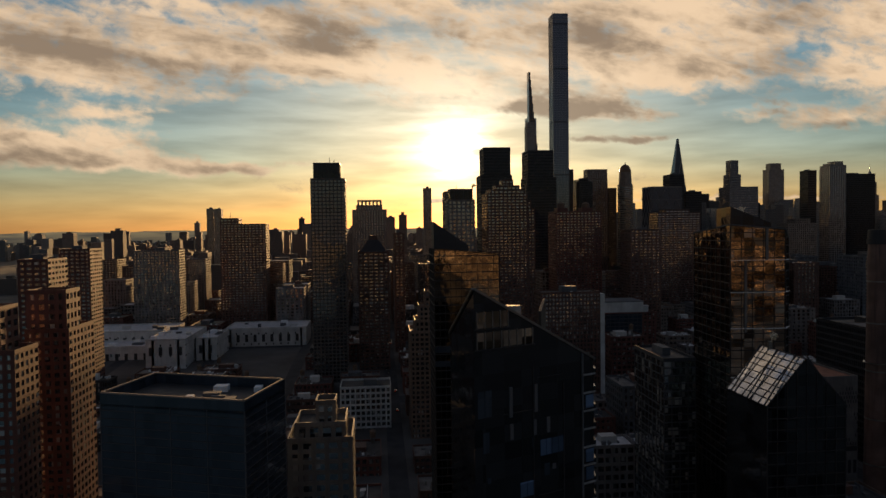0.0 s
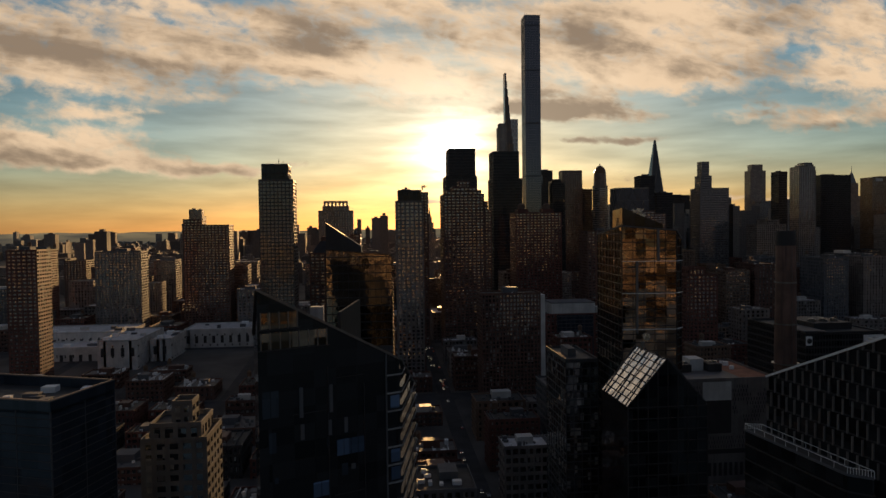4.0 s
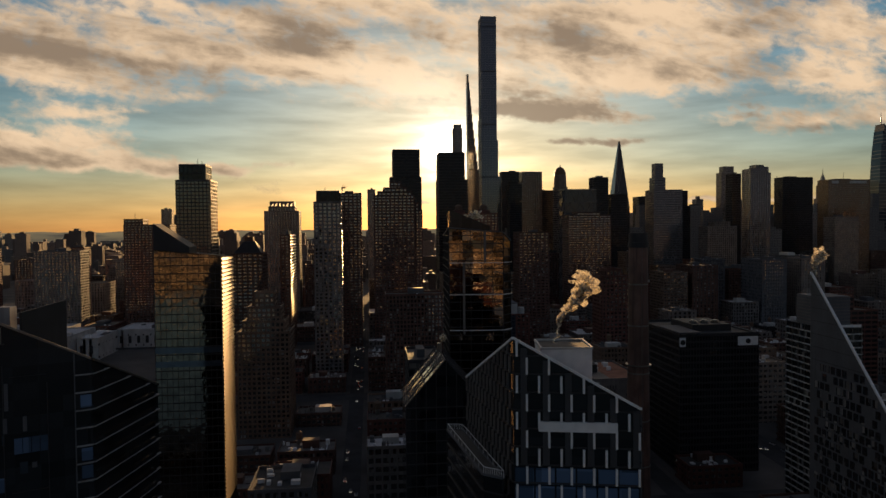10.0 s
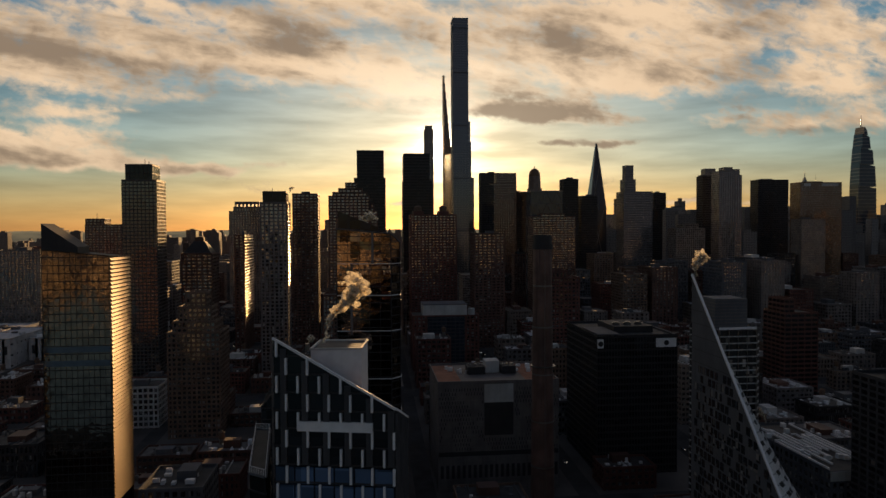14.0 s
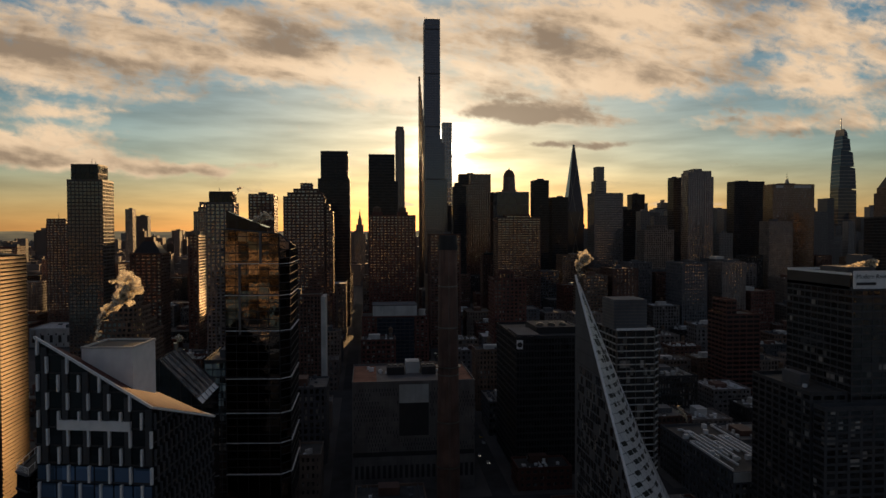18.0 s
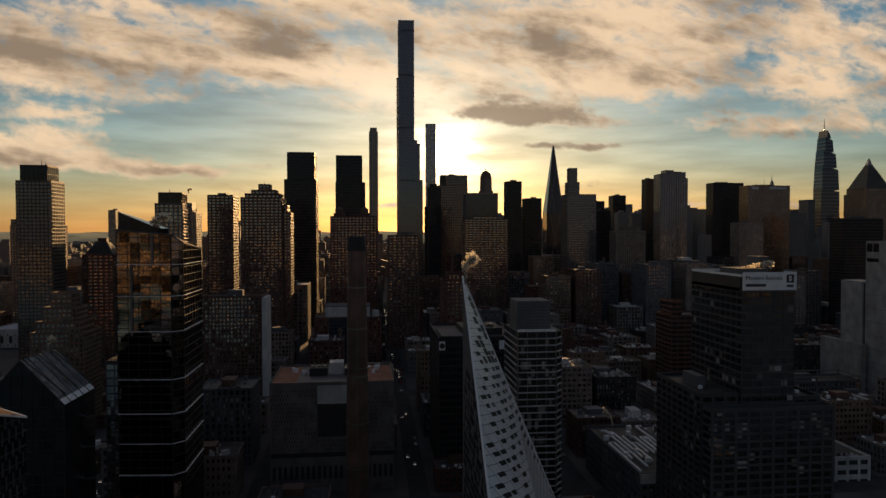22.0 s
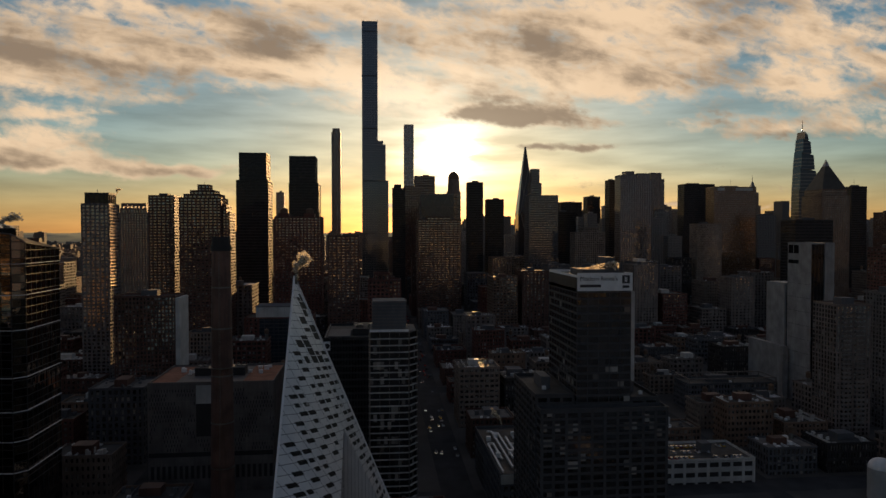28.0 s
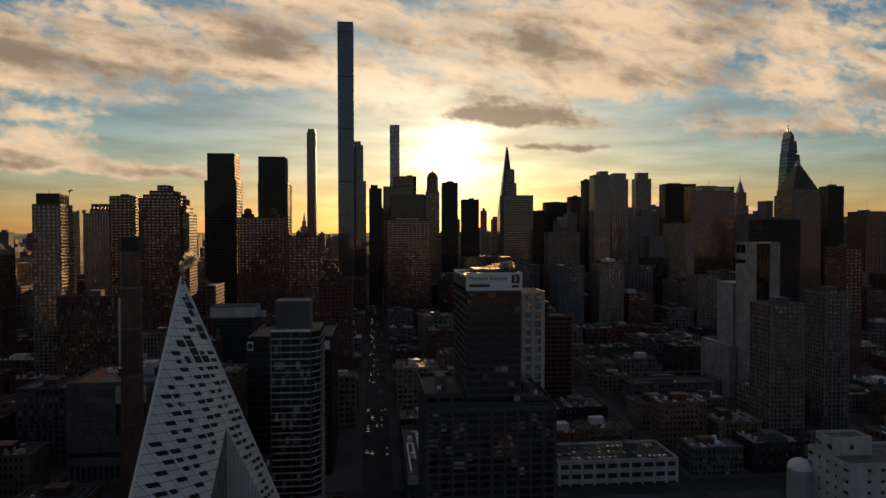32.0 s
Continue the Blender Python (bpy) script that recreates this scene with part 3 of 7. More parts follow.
def poly_tower(label, corners, s, name="apartment_tower", category="building", band=None, mull=None, mull_mat=None, band_h=0.5,
               coping=None, roof=TAR, skip=(), depth=0.25, floor=None, bay=None, base=None, fine=True, mull_w=0.16):
    """A block on any footprint (anticlockwise from above), each corner with its own roof height: slanted tops."""
    x0, y0 = corners[0][0], corners[0][1]
    base = gz(y0) - 3 if base is None else base
    xs, ys = [c[0] for c in corners], [c[1] for c in corners]
    TAKEN.append((min(xs), max(xs), min(ys), max(ys)))
    b = thing(name, label, category, pose(x0, y0, base))
    pts = [Vector((c[0] - x0, c[1] - y0, c[2] - base)) for c in corners]
    n = len(pts)
    me = bpy.data.meshes.new("glazing")
    me.from_pydata([(p.x, p.y, 0) for p in pts] + [tuple(p) for p in pts], [],
                   [tuple(reversed(range(n)))] + [(i, (i + 1) % n, n + (i + 1) % n, n + i) for i in range(n)])
    me.materials.append(s["glass"])
    part("glazing", me, s["glass"], b)
    rf = bpy.data.meshes.new("roof")
    rf.from_pydata([(p.x, p.y, p.z - 0.05) for p in pts] + [(p.x, p.y, p.z - 0.4) for p in pts], [],
                   [tuple(range(n)), tuple(reversed(range(n, 2 * n)))] + [(i, n + i, n + (i + 1) % n, (i + 1) % n) for i in range(n)])
    part("roof", rf, roof, b)
    fl, by = floor or s["floor"], bay or s["bay"]
    for i in range(n):
        if i in skip:
            continue
        p, q = pts[i], pts[(i + 1) % n]
        run = Vector((q.x - p.x, q.y - p.y, 0))
        length = run.length
        d = run / length
        out = Vector((d.y, -d.x, 0)) * depth

        def top(u):
            return p.z + (q.z - p.z) * u

        def bar(nm, mat, u0, u1, z0, z1, thick=1.0, zs=None):
            a, c = p + d * (u0 * length), p + d * (u1 * length)
            a = Vector((a.x, a.y, 0)); c = Vector((c.x, c.y, 0))
            o = out * thick
            za, zb = zs or (z1, z1)
            shape = Boxes().hexa([a + o + Vector((0, 0, z0)), c + o + Vector((0, 0, z0)), c + Vector((0, 0, z0)), a + Vector((0, 0, z0))],
                                 [a + o + Vector((0, 0, za)), c + o + Vector((0, 0, zb)), c + Vector((0, 0, zb)), a + Vector((0, 0, za))])
            part(nm, shape, mat, b)

        zmax = max(p.z, q.z)
        if band:
            z = zmax - fl
            while z > max(4.0, zmax - 105):
                lo, hi = 0.0, 1.0
                if p.z < z + band_h or q.z < z + band_h:
                    cut = (z + band_h - p.z) / (q.z - p.z) if abs(q.z - p.z) > 1e-6 else 0
                    lo, hi = (max(0, cut), 1.0) if q.z > p.z else (0.0, min(1, cut))
                if hi - lo > 0.02:
                    bar("floor_edge", band, lo, hi, z, z + band_h, 1.15)
                z -= fl
        if mull:
            k = max(1, round(length / by))
            for j in range(k + 1):
                u0 = min(max(j / k - mull_w / length / 2, 0), 1 - mull_w / length)
                bar("mullion", mull, u0, u0 + mull_w / length, max(0, zmax - 110), 0, 1.0, (top(u0) - 0.1, top(u0 + mull_w / length) - 0.1))
        if coping:
            part("coping", Boxes().beam(p + out * 0.5, q + out * 0.5, 0.45), coping, b)
    return b, pts, base

# ---- river and quay ----
water, wn3, wl3, wp3 = material("river_water")
wp3.inputs["Base Color"].default_value = (0.02, 0.03, 0.035, 1)
wp3.inputs["Roughness"].default_value = 0.12
ripple = node(wn3, "ShaderNodeTexNoise", Scale=0.08, Detail=8.0)
gp = wn3.new("ShaderNodeNewGeometry")
wl3.new(gp.outputs["Position"], ripple.inputs["Vector"])
rb = node(wn3, "ShaderNodeBump", Strength=0.5, Distance=1.0)
wl3.new(ripple.outputs[0], rb.inputs["Height"]); wl3.new(rb.outputs[0], wp3.inputs["Normal"])
me = bpy.data.meshes.new("water")
me.from_pydata([(-6000, -4500, 0), (6000, -4500, 0), (6000, 32, 0), (-6000, 32, 0)], [], [(0, 1, 2, 3)])
me.materials.append(water)
tagged(new("water", me), "dark rippled river below the quay", "river", kind="structure")
me = bpy.data.meshes.new("quay_wall")
me.from_pydata([(-6000, 30, -3), (6000, 30, -3), (6000, 30, 3.02), (-6000, 30, 3.02), (-6000, 32, -3), (6000, 32, -3), (6000, 32, 3.02), (-6000, 32, 3.02)], [],
               [(0, 1, 2, 3), (5, 4, 7, 6), (3, 2, 6, 7)])
me.materials.append(PAVING)
tagged(new("quay_wall", me), "stone quay wall along the river", "wall", kind="structure")

# ---- ground ----
def sheet(name, mat, label, category, xs, ys, lift, kind="structure"):
    v, f = [], []
    for y in ys:
        for x in xs:
            v.append((x, y, gz(y) + lift))
    w = len(xs)
    for j in range(len(ys) - 1):
        for i in range(w - 1):
            k = j * w + i
            f.append((k, k + 1, k + w + 1, k + w))
    me = bpy.data.meshes.new(name)
    me.from_pydata(v, [], f)
    me.materials.append(mat)
    return tagged(new(name, me), label, category, kind=kind)


RIDGE = [60 + 16 * i for i in range(41)]
sheet("ground", GROUND, "dark city ground that climbs from the river", "ground", [-6000, -1000, 0, 1000, 6000], [30] + RIDGE + [1200, 2500, 6000], 0.0)
STREETS = [358 + 87 * k for k in range(-9, 14)]
AVENUES = [325, 540, 755, 975, 1190, 1410]
for x in STREETS:
    half = 9.0 if x == 358 else 5.5
    sheet("road", ASPHALT, "grey asphalt street between the blocks", "road", [x - half, x + half], [75] + RIDGE[1:] + [1300, 1900], 0.05)
for y in AVENUES:
    sheet("road", ASPHALT, "wide asphalt avenue across the streets", "road", [-700 + 100 * i for i in range(26)], [y - 9, y + 9], 0.09)

# ---- the towers of the skyline, far to near ----
S_SKY = style(METAL, GLASS_SILVER, 4.0, 2.6, 0.1, 0.14, 0.2)
S_BRONZE = style(BRONZE, GLASS_DARK, 3.8, 1.8, 0.28, 0.30, 0.3)
S_BROWN = style(BRICK_BROWN, GLASS_DARK, 3.1, 4.4, 0.54, 0.32)
S_RED = style(BRICK_RED, GLASS_DARK, 3.1, 4.2, 0.54, 0.36)
S_TAN = style(BRICK_TAN, GLASS_DARK, 3.1, 3.2, 0.45, 0.5)
S_STONE = style(STONE, GLASS_DARK, 3.4, 3.6, 0.4, 0.5)
S_CONC = style(CONCRETE, GLASS_DARK, 3.2, 4.0, 0.35, 0.35)
S_WHITE = style(CONCRETE_WHITE, GLASS_DARK, 3.2, 3.6, 0.4, 0.4)
S_LEFT = style(masonry("dun_brick", (0.10, 0.085, 0.075)), GLASS_COATED, 3.1, 3.2, 0.3, 0.24)
S_DARK = style(DARK_PANEL, GLASS_BLACK, 3.8, 1.9, 0.35, 0.3)
S_CROWN = style(DARK_PANEL, GLASS_BLACK, 6.0, 4.0, 0.1, 0.12)
S_GREY = style(GREY_PANEL, GLASS_DARK, 3.8, 2.4, 0.4, 0.35)

building("very tall slender glass tower with metal fins", 295.5, 321.7, 1128, 1156, 494, S_SKY, "skyscraper", "skyscraper", gear=False, tiers=((295.5, 321.7, 1128, 1156, 503),))
b = bpy.data.objects["skyscraper"]
for z in (60, 148, 236, 324, 412, 486):
    part("belt", Boxes().box(-13.25, 13.25, -14.15, 14.15, z - 26 + 4, z - 26 + 5.6), SLATE_PANEL, b)
for x in (-13.0, -9.4, 9.6, 13.0):
    part("rail_post", Boxes().box(x - 0.15, x + 0.15, -13.6, -13.3, 480, 484.5), METAL, b)
building("slim pale limestone tower with stepped crown", 245.9, 260.5, 1107, 1125, 314, S_STONE, "skyscraper", "skyscraper", tiers=((247.5, 259, 1109, 1123, 320.4),))
building("dark glass twin tower with lower shoulder", 135.3, 176.4, 884, 925, 218, S_DARK, "skyscraper", "skyscraper", tiers=((139.1, 174.3, 884, 920, 253.6),))
building("dark glass twin tower with lower shoulder", 200.6, 240.2, 903, 945, 216, S_DARK, "skyscraper", "skyscraper", tiers=((201.3, 236.2, 903, 940, 252),))
building("square pencil tower with gridded concrete windows", 396.8, 422.1, 1784, 1809, 434.4, style(CONCRETE_WHITE, GLASS_DARK, 12.0, 8.4, 0.25, 0.3), "skyscraper", "skyscraper", gear=False)
building("curved blue glass hotel tower with stepped side", 315.1, 341.2, 1196, 1225, 242, S_SKY, "skyscraper", "skyscraper", tiers=((315.4, 336.4, 1196, 1222, 306), (315.4, 332, 1198, 1220, 312.7)))
building("office tower with octagonal top on a broad glass block", 564.8, 613.3, 1057, 1092, 210, S_GREY, "office_tower", "skyscraper", tiers=((568.5, 586.7, 1062, 1084, 230), (571.1, 584, 1065, 1081, 253)))
building("dark brown office slab with chamfered shoulder", 372.7, 429.6, 1249, 1280, 236, S_BROWN, "office_tower", "skyscraper", tiers=((391.5, 429.5, 1250, 1275, 255),))
building("tall apartment tower with scalloped balconies", 696.4, 723, 1000, 1025, 239, S_CONC, "apartment_tower", "skyscraper", tiers=((706.5, 720, 1003, 1021, 245),))
building("dark office tower with stepped shoulder", 699.9, 715, 1060, 1082, 236, S_DARK, "office_tower", "skyscraper")
building("stepped stone office tower with small crown", 1074.5, 1119.3, 1800, 1830, 298, S_STONE, "office_tower", "skyscraper", tiers=((1081, 1112, 1803, 1826, 315),))
building("plain dark office slab with flat roof", 948, 1013.9, 1315, 1345, 249, S_DARK, "office_tower", "skyscraper")
b = building("broad black office block with sign band under the roof", 914.5, 993.4, 1126, 1156, 230.7, S_BRONZE, "office_tower", "skyscraper")
for u0, u1 in ((-33, -20), (1, 33)):
    part("sign_panel", Boxes().box(u0, u1, -15.4, -14.9, 224.5 - gz(1126) + 3, 229.5 - gz(1126) + 3), CONCRETE_WHITE, b, "pale blank sign panel")
building("dark office tower behind the pyramid roof", 1113, 1141, 1042, 1067, 227, S_DARK, "office_tower", "skyscraper")
building("grey brick tower with recessed dark crown", -55.8, -26.6, 595, 621, 194.1, S_LEFT, fine=False, tiers=((-53.5, -31.0, 598, 620, 207.6, S_CROWN),))

building("dark brown brick apartment slab", 73, 100.0, 729, 760, 189.3, S_BROWN)
building("brown brick tower with stepped lift houses", 113, 155.5, 699, 735, 185.5, S_BROWN, tiers=((117, 153, 701, 731, 189.5), (123, 148, 703, 728, 193.5), (130, 142, 706, 722, 199.5)))
building("lower brick wing stepping down beside the brown tower", 156, 163.5, 701, 733, 170, S_BROWN, gear=False, tiers=((156, 160, 703, 730, 178),))
b = building("dark red brick apartment tower with two roof tanks", 201.1, 254.3, 760, 795, 167.3, S_RED, gear=False)
for u in (-17.0, 12.0):
    t = part("tank_house", Boxes().box(u - 6, u + 6, -12, 4, 167 - gz(760) + 3, 172 - gz(760) + 3), BRICK_RED, b)
    part("water_tank", Boxes().prism(u, -4, 4.6, 4.4, 172 - gz(760) + 3, 176.5 - gz(760) + 3, 16).prism(u, -4, 4.8, 1.5, 176.5 - gz(760) + 3, 178.6 - gz(760) + 3, 16), WOOD_TANK, t)
# orange of the sun's glint put into the rail metal
POLISHED = plain("sun_orange_rail", (0.22, 0.125, 0.07), rough=0.45, metal=1.0, vary=0.1)


def sunlit_rails(b, x, y0, y1, top, step, count):
    """Metal balcony fronts along one side, sloped to catch the low sun."""
    for i in range(count):
        z = top - i * step
        part("balcony_rail", Boxes().hexa([(x, y0, z - 0.4), (x + 0.7, y0, z - 0.4), (x + 0.7, y1, z - 0.4), (x, y1, z - 0.4)],
                                          [(x, y0, z + 0.4), (x + 0.12, y0, z + 0.4), (x + 0.12, y1, z + 0.4), (x, y1, z + 0.4)]), POLISHED, b)


b = building("pale tower with dark glass crown", 60.9, 84.3, 587, 612, 174.5, S_CONC, tiers=((63, 83, 590, 608, 184, S_CROWN),))
sunlit_rails(b, 11.8, -12.2, 3.0, 172.5 - gz(587) + 3, 2.75, 26)
b = building("dark brick tower with bright metal balconies on one side", 17.4, 27.5, 700, 755, 145.8, S_BROWN)
sunlit_rails(b, 5.1, -27.2, 27.2, 145.0 - gz(700) + 3, 3.04, 28)
building("pale gridded apartment house with stepped crown", 20.7, 55.3, 450, 480, 82.9, style(BRICK_TAN, GLASS_CLEAR, 3.1, 3.2, 0.4, 0.35), fine=False, tiers=((24, 52, 452, 476, 90), (27, 49.1, 455, 473, 99.3), (31, 45, 458, 470, 109)))
building("grey concrete apartment tower", -287.4, -234.6, 843, 870, 128, S_CONC)
building("dark brick tower with roof mast", -190.9, -135.7, 862, 890, 158.3, S_BROWN, tiers=((-191, -168.4, 864, 885, 165.4),))
building("plain dark glass office tower", 410.7, 452.5, 1550, 1580, 280, S_DARK, "office_tower", "skyscraper")
building("plain dark glass office tower", 433.9, 464.9, 1300, 1330, 223, S_DARK, "office_tower", "skyscraper")
building("slim dark glass office tower", 370.4, 386.7, 1500, 1520, 205, S_DARK, "office_tower", "skyscraper")
building("plain dark glass office tower", 634.7, 671.3, 1150, 1175, 186, S_DARK, "office_tower", "skyscraper")
building("slim dark glass office tower", 803.4, 834.1, 1500, 1530, 232, S_DARK, "office_tower", "skyscraper")
building("plain dark glass office tower", 797.1, 853.9, 1700, 1740, 228, S_DARK, "office_tower", "skyscraper")
building("far slim stone-faced tower", -476.9, -457, 1994, 2020, 212, S_STONE, "office_tower", "skyscraper")
building("far slim stone-faced tower", -410.7, -392.8, 1794, 1815, 205, S_STONE, "office_tower", "skyscraper")
building("far slim stone-faced tower", 102.8, 120, 1500, 1520, 237, S_STONE, "office_tower", "skyscraper")
building("dark brick apartment slab banded by window rows", 373, 432, 885, 915, 167, style(BRICK_BROWN, GLASS_DARK, 3.1, 5.5, 0.5, 0.16), tiers=((385, 418, 888, 910, 171),))
building("dark purple-brown brick apartment tower", 265, 298, 700, 730, 146, S_BROWN)
building("red brick house with rows of pale windows", 308, 337, 562, 588, 108, style(BRICK_RED, GLASS_CLEAR, 3.3, 3.6, 0.45, 0.4), "apartment_block", tiers=((313, 327, 566, 584, 114),))
building("pale stone tower with small stepped crown", 622, 669, 990, 1020, 150, style(STONE, GLASS_SHADE, 3.3, 3.4, 0.4, 0.45), tiers=((636, 660, 993, 1016, 157),))
building("dark slab striped by long window rows", 609, 672, 930, 955, 91, style(GREY_PANEL, GLASS_BLACK, 3.2, 7.0, 0.5, 0.1))
building("plain black office block", 782, 825, 1000, 1035, 94, S_DARK, "office_block")
building("red-brown brick office house with banded storeys", 486, 515, 498, 528, 82, style(BRICK_RED, GLASS_BLACK, 3.6, 6.0, 0.45, 0.12), "office_block", tiers=((488, 497, 502, 524, 93),))

building("dark stepped apartment tower", 465.9, 490.3, 1060, 1085, 230.3, S_DARK, "office_tower", "skyscraper")
building("dark lower office tower beside a taller one", 499.8, 527, 1075, 1100, 203.9, S_DARK, "office_tower", "skyscraper")
building("pale striped tower with narrow windows", 791, 829, 936, 962, 162.5, style(STONE, GLASS_DARK, 3.4, 1.8, 0.25, 0.5), "apartment_tower", "building")
building("white ziggurat-stepped office house", 776, 818, 900, 928, 56, S_WHITE, "office_block", tiers=((781, 816, 903, 926, 62), (786, 814, 905, 924, 68), (791, 811, 908, 922, 76)))
building("pale concrete apartment slab with gridded windows", 703, 764, 988, 1012, 75, S_WHITE)
building("brown brick apartment slab beside a pale one", 580, 632, 850, 872, 93, S_BROWN)
building("dark brick tower to the south", 1073.3, 1104.4, 900, 940, 180, S_BROWN, "office_tower", "skyscraper")
building("brown brick tower to the south", 795, 812, 560, 590, 135, S_RED)
building("dark office slab to the south", 830, 880, 760, 790, 165, S_DARK, "office_tower", "skyscraper")

building("dark apartment tower with stepped balconies and roof house", 757, 785, 1090, 1115, 240, S_CONC, "apartment_tower", "skyscraper", tiers=((761, 782, 1092, 1112, 250),))
building("dark glass tower beside the tallest one", 347, 369, 1150, 1172, 226, S_DARK, "office_tower", "skyscraper", tiers=((350, 362, 1152, 1168, 232),))
b = building("old stone tower with stepped needle spire", 166, 194, 1700, 1730, 142, S_STONE, "office_tower", "skyscraper", gear=False, tiers=((171, 189, 1703, 1722, 165), (175, 185, 1706, 1718, 180)))
part("needle", Boxes().prism(0, -3, 4.2, 0.3, 180 - gz(1700) + 3, 204 - gz(1700) + 3, 4, math.pi / 4), COPPER, b)

# ---- towers with shapes of their own ----
def free(label, name, category, x, y, base=None, group=""):
    return thing(name, label, category, pose(x, y, gz(y) - 3 if base is None else base), group)


# slender stepped tower: every few storeys it narrows on one side
TAKEN.append((300, 323, 1333, 1351))
b = free("pencil-thin bronze and glass tower stepping back to a point", "skyscraper", "skyscraper", 300.7, 1333)
base = gz(1333) - 3
for i in range(13):
    z0, z1 = (0 if i == 0 else 230 + i * 15.5), 230 + (i + 1) * 15.5
    w = 21.4 * (1 - (i / 13.0) ** 0.75) + 2.2
    part("glazing", Boxes().box(0.3, w - 0.3, 0.3, 17, z0, z1 - base * 0), GLASS_BLUE, b)
    fins = Boxes()
    k = max(1, int(w / 2.6))
    for j in range(k + 1):
        fins.box(j * w / k - 0.3 if j else 0, min(w, j * w / k + 0.3), 0, 0.4, z0, z1)
    fins.box(0, w, 0, 17.5, z1 - 0.8, z1)
    part("facade", fins, BRONZE, b, kind="stuff")

# tapering faceted glass tower
GLASS_SMOKE = facade_glass("glass_smoke", (0.045, 0.046, 0.052), cell=(3.0, 3.0, 3.6), rough=0.1, blinds=0.0, metal=0.3, wobble=0.006, vary=0.2)
TAKEN.append((620, 659, 1401, 1440))
b = free("dark glass tower tapering to an off-centre point", "skyscraper", "skyscraper", 621.5, 1401)
h0, h1 = 168.0, 311.0
part("shaft", Boxes().box(0, 36, 0, 34, 0, h0), GLASS_SMOKE, b)
part("spire", Boxes().hexa([(0, 0, h0), (36, 0, h0), (36, 34, h0), (0, 34, h0)], [(15.4, 8, h1), (17.4, 8, h1), (17.4, 12, h1), (15.4, 12, h1)]), GLASS_SMOKE, b)
ribs = Boxes()
for a, c in (((0, -0.3, 20), (30, -0.3, h0)), ((36, -0.3, 30), (6, -0.3, h0)), ((0, -0.3, h0), (15.4, 7.6, h1)), ((36, -0.3, h0), (17.4, 7.6, h1)), ((18, -0.3, h0), (8, 4, 240)), ((4, -0.3, h0), (22, 5, 262))):
    ribs.beam(a, c, 1.0)
part("diagonal_bracing", ribs, METAL, b)

# domed octagonal tower
TAKEN.append((452, 479, 1241, 1267))
b = free("octagonal stone tower with domed crown", "skyscraper", "skyscraper", 465.2, 1254)
part("shaft", Boxes().prism(0, 0, 14, 14, 0, 205, 8, math.pi / 8), STONE, b)
cut = Boxes()
for i in range(48):
    cut.prism(0, 0, 14.15, 14.15, 6 + i * 4.1, 7.8 + i * 4.1, 8, math.pi / 8)
part("window_band", cut, GLASS_DARK, b)
part("drum", Boxes().prism(0, 0, 12, 11, 205, 228, 8, math.pi / 8), STONE, b)
dome = Boxes()
for i in range(6):
    a0, a1 = i * math.pi / 12.6, (i + 1) * math.pi / 12.6
    dome.prism(0, 0, 11 * math.cos(a0), 11 * math.cos(a1), 228 + 15 * math.sin(a0), 228 + 15 * math.sin(a1), 16)
part("dome", dome, BRONZE, b)
part("finial", Boxes().prism(0, 0, 1.2, 0.6, 242, 247, 8), BRONZE, b)

# office tower with a copper pyramid
b = building("brick office tower under a dark copper pyramid roof", 933.6, 976, 860, 905, 202, S_TAN, "office_tower", "skyscraper", tiers=((936, 973.6, 862.5, 902.5, 210),))
base = gz(860) - 3
part("pyramid_roof", Boxes().hexa([(-18.5, -19.5, 210 - base), (18.5, -19.5, 210 - base), (18.5, 19.5, 210 - base), (-18.5, 19.5, 210 - base)],
                                  [(-3.5, -3.5, 244 - base), (3.5, -3.5, 244 - base), (3.5, 3.5, 244 - base), (-3.5, 3.5, 244 - base)]), COPPER, b)
part("lantern", Boxes().hexa([(-3.5, -3.5, 244 - base), (3.5, -3.5, 244 - base), (3.5, 3.5, 244 - base), (-3.5, 3.5, 244 - base)],
                             [(-0.3, -0.3, 254 - base), (0.3, -0.3, 254 - base), (0.3, 0.3, 254 - base), (-0.3, 0.3, 254 - base)]), GLASS_DARK, b)

# tapering glass tower with mast
TAKEN.append((1390, 1432, 1598, 1642))
b = free("tapering blue glass office tower with slanted crown and mast", "skyscraper", "skyscraper", 1412, 1620)
for x0, x1, z0, z1 in ((-26, 27, 0, 236), (-23, 23, 232, 292), (-20, 16, 288, 332), (-16, 7, 328, 366), (-12, -1, 362, 384)):
    part("glazing", Boxes().hexa([(x0, -18, z0), (x1, -18, z0), (x1, 18, z0), (x0, 18, z0)],
                                 [(x0 + 2, -16, z1), (x1 - 2, -16, z1 - 8), (x1 - 2, 16, z1 - 8), (x0 + 2, 16, z1)]), GLASS_BLUE, b)
    rings = Boxes()
    for i in range(int((z1 - z0) / 9)):
        t = (i * 9) / (z1 - z0)
        rings.box(x0 + 2 * t - 0.3, x1 - 2 * t + 0.3, -18.3 + 2 * t, 18.3 - 2 * t, z0 + i * 9, z0 + i * 9 + 1.6)
    part("facade", rings, METAL, b, kind="stuff")
part("mast", Boxes().prism(-7, 0, 1.6, 0.4, 380, 414, 8), METAL, b)

